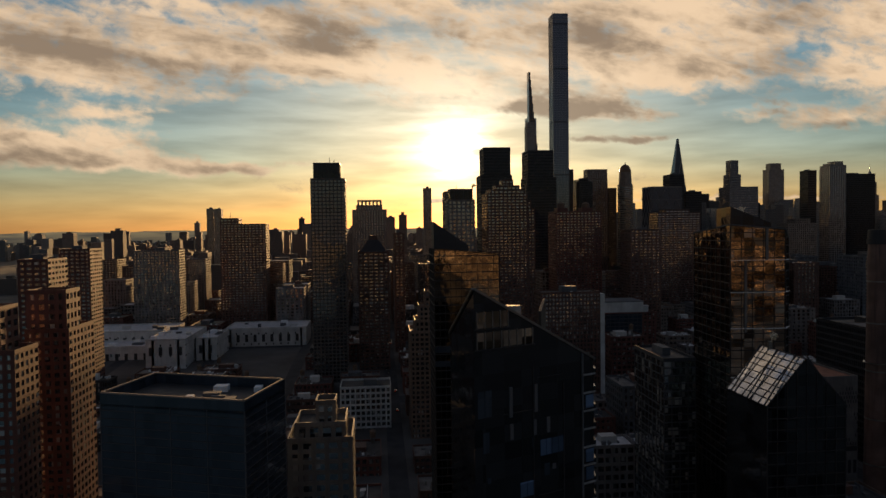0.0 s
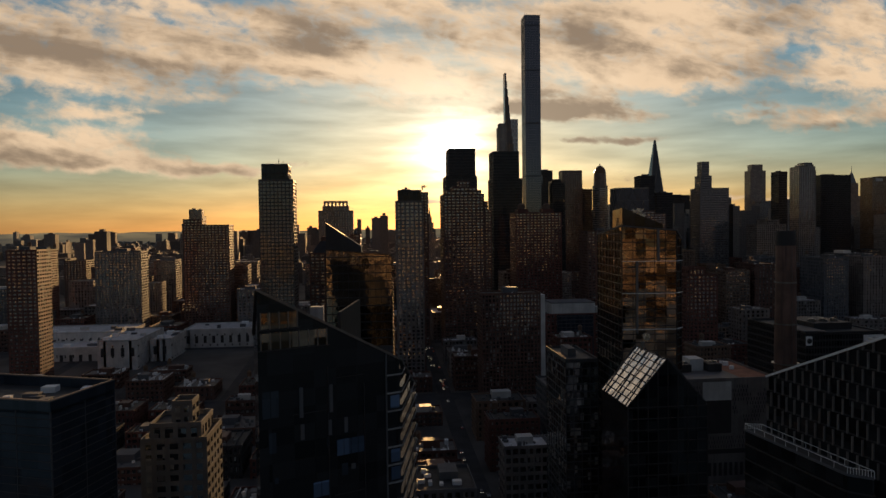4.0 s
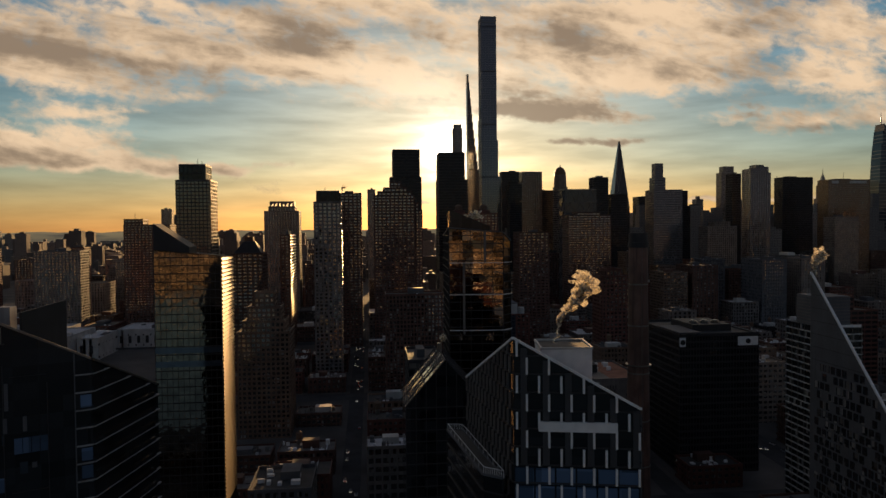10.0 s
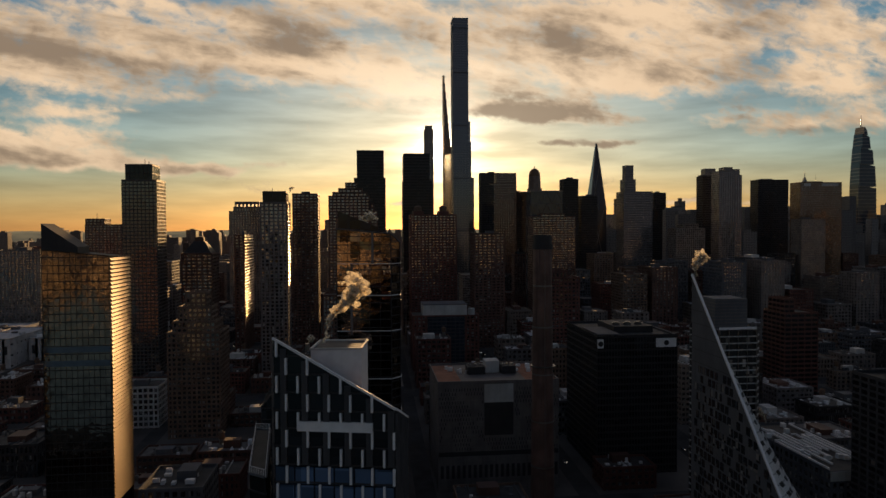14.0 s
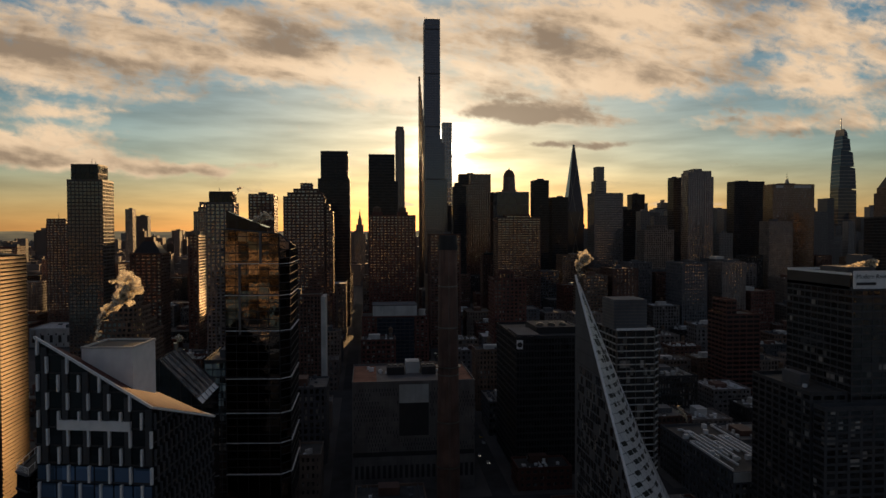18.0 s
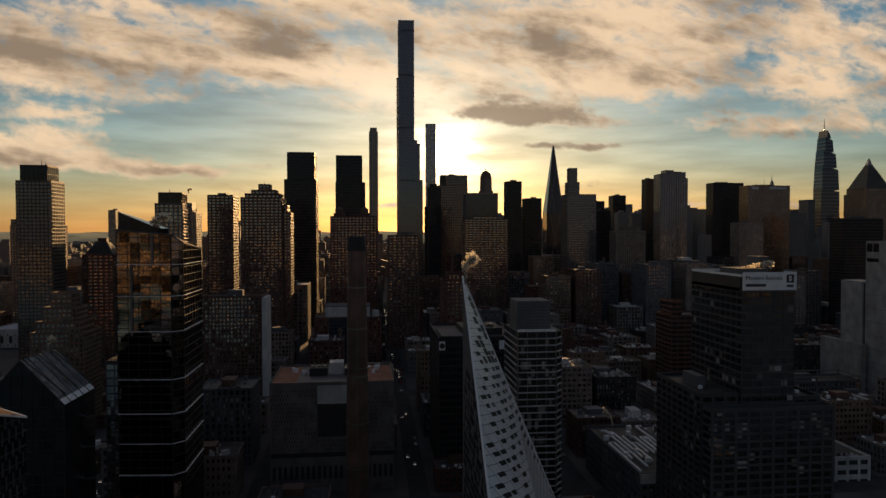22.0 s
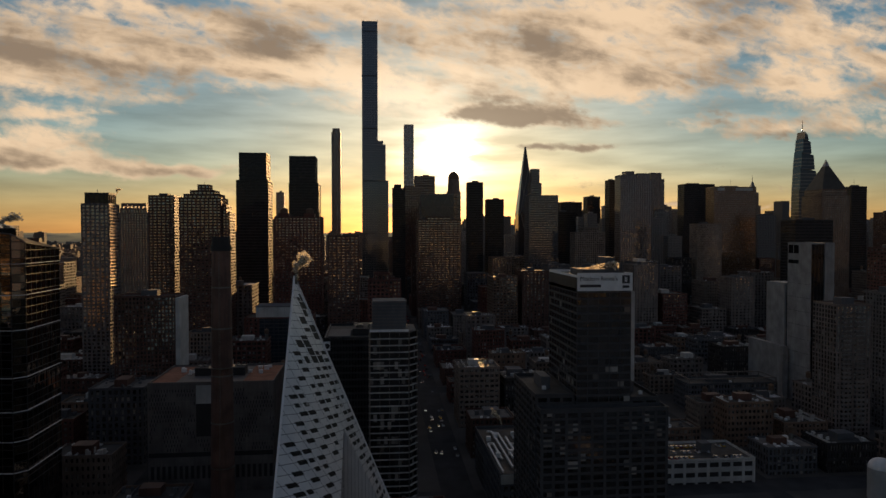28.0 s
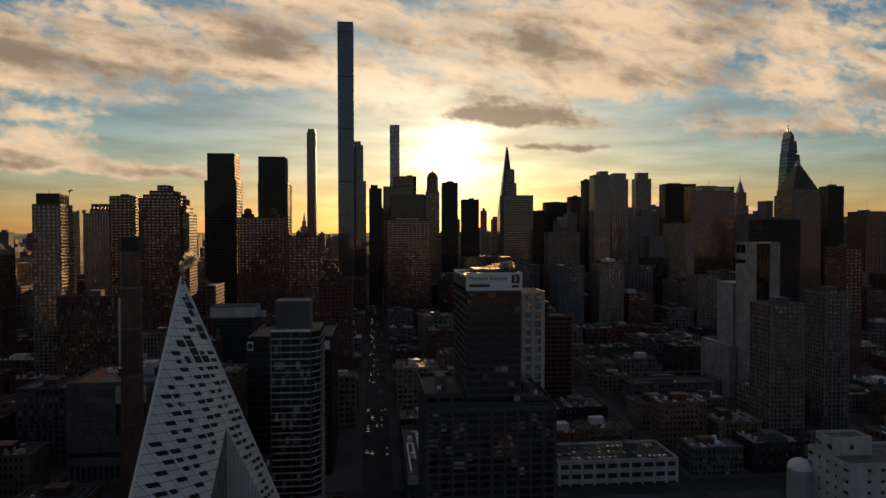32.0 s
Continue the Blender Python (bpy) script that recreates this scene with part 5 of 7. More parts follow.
for i in range(9):
    a = Vector((0, 0, e)) + slope * (i / 8.0) + up * 0.2
    part("glazing_bar", Boxes().beam(a, a + Vector((0, 25, 0)), 0.28), DARK_PANEL, b)
for j in range(6):
    a = Vector((0, 0.1 + j * 4.95, e)) + up * 0.2
    part("glazing_bar", Boxes().beam(a, a + slope, 0.28), DARK_PANEL, b)
for j in (0, 2, 4):
    a = Vector((0, j * 5 + 0.5, e)) + up * 0.9
    part("roof_brace", Boxes().beam(a, a + slope + Vector((0, 4, 0)), 0.35), DARK_PANEL, b)
# the south slope is glazed alike, with a pale solid strip along its foot
fall = Vector((13.2, 0, e - r))
lift = Vector((r - e, 0, 13.2)).normalized()
for i in range(8):
    for j in range(5):
        a = Vector((12.8, 0.2 + j * 4.95, r)) + fall * (i / 8.0 + 0.004) + lift * 0.05
        w, d = Vector((0, 4.7, 0)), fall * (1 / 8.0 - 0.008)
        part("skylight_pane", Boxes().hexa([a, a + d, a + d + w, a + w], [a + lift * 0.12, a + d + lift * 0.12, a + d + w + lift * 0.12, a + w + lift * 0.12]), STEEL_WHITE if i == 7 else SKYLIGHT, b)
for j in range(6):
    a = Vector((12.8, 0.1 + j * 4.95, r)) + lift * 0.2
    part("glazing_bar", Boxes().beam(a, a + fall, 0.28), DARK_PANEL, b)
for j in (0, 2, 4):
    a = Vector((12.8, j * 5 + 0.5, r)) + lift * 0.9
    part("roof_brace", Boxes().beam(a, a + fall * 0.85 + Vector((0, 4, 0)), 0.35), DARK_PANEL, b)
for k in range(9):
    x = k * 26 / 8.0
    hgt = e + (r - e) * (1 - abs(x - 12.8) / 13.2)
    part("mullion", Boxes().box(x - 0.12, x + 0.12, -0.25, 0, max(0, hgt - 70), hgt - 0.1), DARK_PANEL, b)
for k in range(16):
    part("floor_edge", Boxes().box(0, 26, -0.2, 0, e - k * 3.6 - 0.35, e - k * 3.6), DARK_PANEL, b)
part("vent", Boxes().prism(12.8, 20, 0.8, 0.8, r - 0.5, r + 2.4, 10), METAL, b)


# ---- corner block with staggered white fins and slanted roof ----
A3, B3, C3, D3 = (136.5, 113.2, 130.4), (159.4, 108.3, 117.4), (163.4, 141.0, 106.8), (132.0, 145.0, 116.3)
b, pts, base = poly_tower("glass apartment block with staggered pale fins and slanted roof", [A3, B3, C3, D3],
                          style(METAL, GLASS_BLACK, 3.45, 2.05), band=DARK_PANEL, band_h=0.3, depth=0.2, floor=3.45, coping=STEEL_WHITE, roof=plain("roof_dark_red", (0.10, 0.035, 0.028), rough=0.85, vary=0.3, scale=0.3))


def on_face(p, q, u0, u1, z0, z1, thick):
    d = Vector((q.x - p.x, q.y - p.y, 0))
    out = Vector((d.y, -d.x, 0)).normalized() * thick
    a, c = Vector((p.x, p.y, 0)) + d * u0, Vector((p.x, p.y, 0)) + d * u1
    lo, hi = Vector((0, 0, z0)), Vector((0, 0, z1))
    return Boxes().hexa([a + out + lo, c + out + lo, c + lo, a + lo], [a + out + hi, c + out + hi, c + hi, a + hi])


for row in range(-1, 16):
    z0 = 106.2 - base + 3.45 * 6 - row * 3.45
    for k in range(7):
        u = (k + (0.55 if row % 2 else 0.1)) / 5.65
        limit = pts[0].z + (pts[1].z - pts[0].z) * u
        if u < 0.985 and z0 < limit - 1.2:
            part("fin", on_face(pts[0], pts[1], u, u + 0.018, z0 + 0.1, min(z0 + 3.3, limit - 0.3), 0.55), STEEL_WHITE, b)
for k in range(6):
    u = (k + 0.32) / 5.65
    top = pts[0].z + (pts[1].z - pts[0].z) * u
    part("panel", on_face(pts[0], pts[1], u, u + 0.052, 106.4 - base, top - 1.2, 0.32), SLATE_PANEL, b)
part("canopy_band", on_face(pts[0], pts[1], 0.2, 0.82, 112.9 - base, 114.7 - base, 0.7), STEEL_WHITE, b)
BLUE_PANE = facade_glass("blue_pane", (0.10, 0.16, 0.27), cell=(4, 4, 3.4), rough=0.08, blinds=0.0, metal=0.2)
for row in range(8):
    for k in range(6):
        part("pane", on_face(pts[0], pts[1], 0.01 + k * 0.165, 0.16 + k * 0.165, 102.7 - base - row * 3.45, 105.8 - base - row * 3.45, 0.12), BLUE_PANE, b)
for row in range(14):
    for k in range(13):
        u = (k + 0.5 * (row % 2) + 0.2) / 13.4
        limit = pts[3].z + (pts[0].z - pts[3].z) * u
        z0 = 127 - base - row * 3.45
        if z0 < limit - 1:
            part("fin", on_face(pts[3], pts[0], u, u + 0.008, z0, min(z0 + 3.2, limit - 0.3), 0.4), CONCRETE, b)
for row in range(14):
    for k in range(13):
        u = (k + 0.5 * (row % 2) + 0.2) / 13.4
        limit = pts[1].z + (pts[2].z - pts[1].z) * u
        z0 = 113 - base - row * 3.45
        if z0 < limit - 1:
            part("fin", on_face(pts[1], pts[2], u, u + 0.005, z0, min(z0 + 3.2, limit - 0.3), 0.4), GREY_PANEL, b)
ph = part("penthouse", Boxes().hexa([(6.6, 4.6, 108 - base), (16.6, 3.9, 108 - base), (17.8, 14.4, 108 - base), (7.8, 15.1, 108 - base)],
                                    [(6.6, 4.6, 127.2 - base), (16.6, 3.9, 127.2 - base), (17.8, 14.4, 127.2 - base), (7.8, 15.1, 127.2 - base)]), STEEL_WHITE, b, "pale metal rooftop plant box")
part("roof", Boxes().hexa([(6.8, 4.8, 127.2 - base), (16.4, 4.1, 127.2 - base), (17.6, 14.2, 127.2 - base), (8.0, 14.9, 127.2 - base)],
                                [(6.8, 4.8, 127.26 - base), (16.4, 4.1, 127.26 - base), (17.6, 14.2, 127.26 - base), (8.0, 14.9, 127.26 - base)]), TAR, ph)
part("rim", Boxes().beam((6.6, 4.6, 127.4 - base), (16.6, 3.9, 127.4 - base), 0.4).beam((16.6, 3.9, 127.4 - base), (17.8, 14.4, 127.4 - base), 0.4)
     .beam((17.8, 14.4, 127.4 - base), (7.8, 15.1, 127.4 - base), 0.4).beam((7.8, 15.1, 127.4 - base), (6.6, 4.6, 127.4 - base), 0.4), CONCRETE_WHITE, ph)
b2, p2, base2 = poly_tower("lower wing with a glass terrace rail", [(131.2, 116.5, 103.6), (134.6, 113.8, 103.6), (131.0, 145.5, 103.6), (127.6, 146.5, 103.6)],
                           style(METAL, GLASS_BLACK, 3.45, 3.0), band=DARK_PANEL, mull=None, band_h=0.3, coping=GREY_PANEL, roof=TAR)
for i in range(4):
    p, q = p2[i], p2[(i + 1) % 4]
    part("rail", Boxes().beam(p + Vector((0, 0, 1.4)), q + Vector((0, 0, 1.4)), 0.1), STEEL_WHITE, b2)
    for k in range(9):
        a = p + (q - p) * (k / 9.0)
        part("rail_post", Boxes().beam(a, a + Vector((0, 0, 1.4)), 0.08), STEEL_WHITE, b2)

# ---- big glass block with slanted top and balcony side ----
b, pts, base = poly_tower("dark glass apartment block with slanted top and ribbed balconies", [(15.5, 148, 129), (18.7, 133.6, 139.8), (47.2, 147.2, 122.7), (52.3, 177.5, 109.8), (22, 192, 112)],
                          style(METAL, GLASS_BLACK, 3.6, 4.2), band=None, depth=0.3, coping=METAL)
f1, f2, f3 = pts[1], pts[2], pts[3]
STRIP = 0.895


def roof_line(p, q, u):
    return p.z + (q.z - p.z) * u


# balcony slabs wrap from a strip of the front round the whole side
for row in range(22):
    zz = 119.3 - base - row * 4.0
    part("balcony_edge", on_face(f1, f2, STRIP, 1.0, zz - 0.13, zz + 0.13, 0.5), PALE_CONCRETE, b)
    reach = min(1.0, (f2.z - zz - 0.6) / (f2.z - f3.z))
    part("balcony_edge", on_face(f2, f3, 0.0, reach, zz - 0.13, zz + 0.13, 0.52), PALE_CONCRETE, b)
    part("balcony_glass", on_face(f2, f3, 0.0, max(0.05, reach - 0.08), zz + 0.16, zz + 1.1, 0.48), GLASS_BLACK, b)
    if row in (2, 5, 6, 9):
        part("window", on_face(f1, f2, STRIP + 0.03, 0.995, zz + 0.6, zz + 3.4, 0.12), BLUE_PANE, b)
part("pier", on_face(f1, f2, STRIP - 0.008, STRIP, 0, roof_line(f1, f2, STRIP) - 0.4, 0.42), GREY_PANEL, b)
for u in (0.46, 0.72):
    part("pier", on_face(f1, f2, u, u + 0.006, 0, roof_line(f1, f2, u) - 9.0, 0.2), DARK_PANEL, b)
# glazed attic storeys; amber panes stand in for the sky glow behind them
for u, w, top, h, bays in ((0.02, 0.24, 135.0, 3.2, 4), (0.02, 0.44, 130.9, 3.2, 7)):
    part("attic_glass", on_face(f1, f2, u, u + w, top - base - h, top - base, 0.1), GLASS_AMBER, b)
    for j in range(bays + 1):
        part("glazing_bar", on_face(f1, f2, u + w * j / bays - 0.004, u + w * j / bays + 0.004, top - base - h - 0.1, top - base + 0.1, 0.22), METAL, b)
    part("attic_sill", on_face(f1, f2, 0.0, u + w + 0.02, top - base - h - 0.35, top - base - h - 0.1, 0.24), DARK_PANEL, b)
# few windows with pale blinds in the black wall
for u, w, z, h, mat in ((0.52, 0.205, 107.0, 3.4, BLUE_PANE), (0.55, 0.05, 101.8, 2.6, GLASS_BLUE), (0.62, 0.035, 101.4, 1.2, GREY_PANEL), (0.35, 0.115, 98.9, 3.1, BLUE_PANE),
                        (0.09, 0.03, 101.6, 1.3, GLASS_BLUE), (0.02, 0.11, 119.2, 5.4, GLASS_BLUE), (0.06, 0.05, 110.8, 4.2, GLASS_BLUE), (0.45, 0.02, 108.0, 2.2, GLASS_BLUE)):
    panes = max(1, round(w / 0.05))
    for j in range(panes):
        part("window", on_face(f1, f2, u + w * j / panes + 0.002, u + w * (j + 1) / panes - 0.002, z - base - h, z - base, 0.1), mat, b)
for u, z, h in ((0.265, 119.2, 6.2), (0.47, 119.0, 5.8), (0.575, 111.6, 3.2), (0.27, 111.6, 3.2), (0.46, 111.6, 3.2)):
    part("fin", on_face(f1, f2, u, u + 0.024, z - base - h, z - base, 0.3), GREY_PANEL, b)
for u0, u1, z in ((0.5, 0.72, 120.3), (0.22, 0.5, 113.8), (0.5, 0.72, 95.3)):
    part("floor_edge", on_face(f1, f2, u0, u1, z - base - 0.08, z - base + 0.08, 0.2), DARK_PANEL, b)
o = (pts[0] - Vector((15.5, 148, pts[0].z))).to_2d()
part("roof_plant", Boxes().box(27.9 + o.x, 30.8 + o.x, 146 + o.y, 149 + o.y, 118 - base, 134.7 - base), PALE_CONCRETE, b, "small white plant box")
part("roof_wall", Boxes().hexa([(34.0 + o.x, 143.4 + o.y, 108 - base), (34.6 + o.x, 143.3 + o.y, 108 - base), (38.6 + o.x, 155.6 + o.y, 108 - base), (38.0 + o.x, 155.7 + o.y, 108 - base)],
                               [(34.0 + o.x, 143.4 + o.y, 133.8 - base), (34.6 + o.x, 143.3 + o.y, 133.8 - base), (38.6 + o.x, 155.6 + o.y, 135.2 - base), (38.0 + o.x, 155.7 + o.y, 135.2 - base)]), DARK_PANEL, b)

# ---- flat-topped glass box with sunken roof ----
b, pts, base = poly_tower("blue-grey glass office box with pale roof rim", [(-64.9, 166.1, 111.8), (-29.5, 153.1, 112.2), (-23.6, 174.5, 112), (-59, 187.5, 111.8)],
                          style(METAL, GLASS_BLUE, 1.8, 8), band=SLATE_PANEL, mull=GREY_PANEL, band_h=0.2, depth=0.12, floor=1.9, bay=9.0, roof=TAR)
for i in range(4):
    p, q = pts[i], pts[(i + 1) % 4]
    part("parapet", on_face(p, q, 0, 1, 111.4 - base, 114.3 - base, -0.35), GLASS_BLUE, b)
    part("coping", on_face(p, q, 0, 1, 114.3 - base, 114.62 - base, -0.5), STONE, b)
rng = random.Random(5)
for k in range(8):
    u, v = rng.uniform(0.1, 0.85), rng.uniform(0.2, 0.85)
    c = pts[0] + (pts[1] - pts[0]) * u + (pts[3] - pts[0]) * v
    part("roof_unit", Boxes().box(c.x, c.x + rng.uniform(1, 4), c.y, c.y + rng.uniform(1, 3), 111.6 - base, 112.6 - base + rng.random()), GREY_PANEL if k % 3 else STEEL_WHITE, b)

# ---- twin brick towers with wide windows ----
TWIN = style(BRICK_RED, GLASS_DARK, 2.95, 3.2, 0.42, 0.42)
building("red brick apartment tower with rows of wide windows", -160, -113, 225, 240, 114.5, TWIN, fine=True, tiers=((-150, -118, 227, 238, 128),))
building("red brick apartment tower with rows of wide windows", -128, -112.5, 262, 284, 116, TWIN, fine=True, tiers=((-128, -114, 264, 276, 130),))

# ---- smaller houses in the foreground blocks ----
building("grey concrete apartment house with stepped crown and wide windows", -27, -8, 202, 222, 90, style(masonry("grey_render", (0.15, 0.145, 0.14)), GLASS_DARK, 3.1, 3.8, 0.42, 0.36), "apartment_block", fine=True, tiers=((-25, -10, 204, 219, 94), (-19, -13, 206, 214, 100)))
building("white-framed loft house with wide windows", -27, 8, 474, 500, 42, style(CONCRETE_WHITE, GLASS_DARK, 3.6, 3.4, 0.35, 0.3), "apartment_block", fine=True)
b = building("low house with pale square roof parapet", 57, 83.5, 279, 309, 41, style(GREY_PANEL, GLASS_DARK, 3.6, 3.4, 0.4, 0.4), "house", fine=True)
rng = random.Random(21)
for k in range(9):
    u, v = rng.uniform(-11, 8), rng.uniform(-12, 10)
    part("roof_unit", Boxes().box(u, u + rng.uniform(1.5, 4), v, v + rng.uniform(1, 3), 40 - gz(279) + 2.2, 41 - gz(279) + 3.5 + rng.random()), STEEL_WHITE, b)

# ---- tall smokestack ----
ch = thing("chimney", "tall round tapered brick smokestack with iron bands", "chimney", pose(238.4, 306.8, gz(300) - 2))
part("shaft", Boxes().prism(0, 0, 6.0, 4.4, 0, 137, 32), masonry("sooty_brick", (0.15, 0.082, 0.064), stain=0.5), ch)
part("cap", Boxes().prism(0, 0, 4.9, 4.9, 136, 138.5, 32).prism(0, 0, 4.5, 4.4, 138.5, 143, 32), DARK_PANEL, ch)
for z in (30, 52, 75, 98, 118):
    part("iron_band", Boxes().prism(0, 0, 6.08 - 0.0117 * z, 6.07 - 0.0117 * z, z, z + 0.7, 32), METAL, ch)
part("gallery", Boxes().prism(0, 0, 6.2, 6.2, 79, 79.4, 24), METAL, ch)
part("ladder", Boxes().beam((-0.3, -6.1, 2), (-0.3, -4.6, 136), 0.1).beam((0.3, -6.1, 2), (0.3, -4.6, 136), 0.1), METAL, ch)
TAKEN.append((230, 247, 299, 315))

# ---- the warped pyramid of apartments ----
VX0, VX1, VY0, VY1, VLOW, VTOP = 281.0, 331.0, 128.0, 238.2, 12.0, 132.7
CX0, CX1, CY0, CY1 = 300.7, 318.5, 146.0, 224.0
TAKEN.append((VX0, VX1, VY0 - 10, VY1))
via = thing("pyramid_apartments", "white warped pyramid apartment house around a courtyard", "building", pose(VX0, VY0, 3))


ROW_STEP, COL_STEP = 0.0218, 0.038


def warped(x, y):
    """Height of the twisted roof slope."""
    return VLOW + (VTOP - VLOW) * ((y - VY0) / (VY1 - VY0)) * (1 - (x - VX0) / (VX1 - VX0))


def steel_panels():
    m, n, l, p = material("brushed_steel_panels")
    g = n.new("ShaderNodeNewGeometry")
    sep = n.new("ShaderNodeSeparateXYZ")
    l.new(g.outputs["Position"], sep.inputs[0])

    def m2(op, a, b):
        k = n.new("ShaderNodeMath"); k.operation = op
        for s_, v_ in zip(k.inputs, (a, b)):
            if isinstance(v_, (int, float)):
                s_.default_value = v_
            else:
                l.new(v_, s_)
        return k.outputs[0]

    def line(socket, step, width):
        return m2("LESS_THAN", m2("PINGPONG", socket, step / 2), width)

    along = m2("DIVIDE", m2("SUBTRACT", sep.outputs[1], VY0), VY1 - VY0)
    down = m2("SUBTRACT", 1.0, m2("DIVIDE", m2("SUBTRACT", sep.outputs[0], VX0), VX1 - VX0))
    rows = line(m2("MULTIPLY", along, m2("POWER", down, 0.85)), ROW_STEP, 0.0009)
    cols = line(along, COL_STEP, 0.0008)
    mx = n.new("ShaderNodeMath"); mx.operation = "MAXIMUM"
    l.new(rows, mx.inputs[0]); l.new(cols, mx.inputs[1])
    nz = node(n, "ShaderNodeTexNoise", Scale=0.22, Detail=5.0)
    l.new(g.outputs["Position"], nz.inputs["Vector"])
    c = mix_rgb(n, l, ramp(n, l, nz.outputs[0], 0.3, 0.7), (0.60, 0.60, 0.61), (0.74, 0.73, 0.72))
    c = mix_rgb(n, l, mx.outputs[0], c, (0.2, 0.2, 0.205))
    l.new(c, p.inputs["Base Color"])
    p.inputs["Roughness"].default_value, p.inputs["Metallic"].default_value = 0.42, 0.25
    bp = node(n, "ShaderNodeBump", Strength=0.4, Distance=0.06)
    inv = n.new("ShaderNodeMath"); inv.operation = "SUBTRACT"; inv.inputs[0].default_value = 1.0
    l.new(mx.outputs[0], inv.inputs[1]); l.new(inv.outputs[0], bp.inputs["Height"])
    l.new(bp.outputs[0], p.inputs["Normal"])
    return m


PANELS = steel_panels()
# slope: a fine quad net with the courtyard left open, and walls round it and down to the street
nx, ny = 40, 72
xs = sorted(set([VX0 + (VX1 - VX0) * i / nx for i in range(nx + 1)] + [CX0, CX1]))
ys = sorted(set([VY0 + (VY1 - VY0) * j / ny for j in range(ny + 1)] + [CY0, CY1]))
v, f = [], []
for y in ys:
    for x in xs:
        v.append((x - VX0, y - VY0, warped(x, y) - 3))
w = len(xs)
for j in range(len(ys) - 1):
    for i in range(w - 1):
        mx_, my_ = (xs[i] + xs[i + 1]) / 2, (ys[j] + ys[j + 1]) / 2
        if not (CX0 < mx_ < CX1 and CY0 < my_ < CY1):
            k = j * w + i
            f.append((k, k + 1, k + w + 1, k + w))
me = bpy.data.meshes.new("slope")
me.from_pydata(v, [], f)
for p_ in me.polygons:
    p_.use_smooth = True
part("slope", me, PANELS, via)


def curtain(name, pts, mat, floor=0.0):
    v = [(x - VX0, y - VY0, warped(x, y) - 3) for x, y in pts] + [(x - VX0, y - VY0, floor) for x, y in pts]
    n = len(pts)
    f = [(i, i + 1, n + i + 1, n + i) for i in range(n - 1)]
    me = bpy.data.meshes.new(name)
    me.from_pydata(v, [], f)
    part(name, me, mat, via)


curtain("north_wall", [(VX0, y) for y in ys], GREY_PANEL)
curtain("east_wall", [(x, VY1) for x in xs], GREY_PANEL)
curtain("south_wall", [(VX1, y) for y in ys], PANELS)
curtain("west_wall", [(x, VY0) for x in xs], PANELS)
court_x = [x for x in xs if CX0 <= x <= CX1]
court_y = [y for y in ys if CY0 <= y <= CY1]
curtain("courtyard_wall", [(CX0, y) for y in court_y], GLASS_DARK)
curtain("courtyard_wall", [(x, CY1) for x in court_x], PANELS)
curtain("courtyard_wall", [(CX1, y) for y in court_y], GLASS_DARK)
part("courtyard_garden", Boxes().box(CX0 - VX0, CX1 - VX0, CY0 - VY0, CY1 - VY0, 6, 7), GROUND, via)

# windows set in rows that curve with the slope; the topmost storeys are larger loggias
VIA_GLASS = facade_glass("shaded_window_glass", (0.014, 0.013, 0.012), rough=0.5, blinds=0.02, spec=0.15)


def on_slope(u, k):
    """Point and normal of the slope, u along its foot, k the storey line."""
    v_ = min(1.0, (k / u) ** (1 / 0.85))
    x, y = VX0 + (VX1 - VX0) * (1 - v_), VY0 + (VY1 - VY0) * u
    nrm = Vector(((VTOP - VLOW) * u / (VX1 - VX0), -(VTOP - VLOW) * v_ / (VY1 - VY0), 1)).normalized()
    return Vector((x - VX0, y - VY0, warped(x, y) - 3)), nrm, v_


rng = random.Random(57)
count = 0
late = Boxes()
for row in range(43):
    k0 = 0.972 - row * ROW_STEP
    run, run_up = 0, rng.random() < 0.7
    cs = COL_STEP * (0.5 if row < 3 else 1.0)
    for col in range(27):
        u0 = 0.996 - (col + 1) * cs
        if u0 < 0.08 or k0 < 0.04:
            continue
        if run == 0:
            run = rng.choice((1, 2, 2, 3)) if run_up else -1
            run_up = not run_up
        want, run = run > 0, run - (1 if run > 0 else -1)
        if row < 11:
            want = rng.random() < 0.8
        tall = 0.96 if row < 11 and rng.random() < 0.4 else 0.55
        ua, ub, ka, kb = u0 + cs * 0.1, u0 + cs * rng.choice((0.9, 0.9, 0.62)), k0 + ROW_STEP * 0.06, k0 + ROW_STEP * tall
        if kb > ua * 0.992 or not want:
            continue
        quad = [on_slope(u, k) for u, k in ((ua, ka), (ub, ka), (ub, kb), (ua, kb))]
        if max(q[2] for q in quad) > 0.985:
            continue
        if any(CX0 - 1 < q[0].x + VX0 < CX1 + 1 and CY0 - 1 < q[0].y + VY0 < CY1 + 1 for q in quad) or any(q[0].x > VX1 - VX0 - 1.5 for q in quad):
            continue
        if count < 300:
            part("window", Boxes().hexa([q[0] - q[1] for q in quad], [q[0] + q[1] * 0.08 for q in quad]), VIA_GLASS, via)
            count += 1
        else:
            late.hexa([q[0] - q[1] for q in quad], [q[0] + q[1] * 0.08 for q in quad])
part("lower_windows", late, VIA_GLASS, via, kind="stuff")
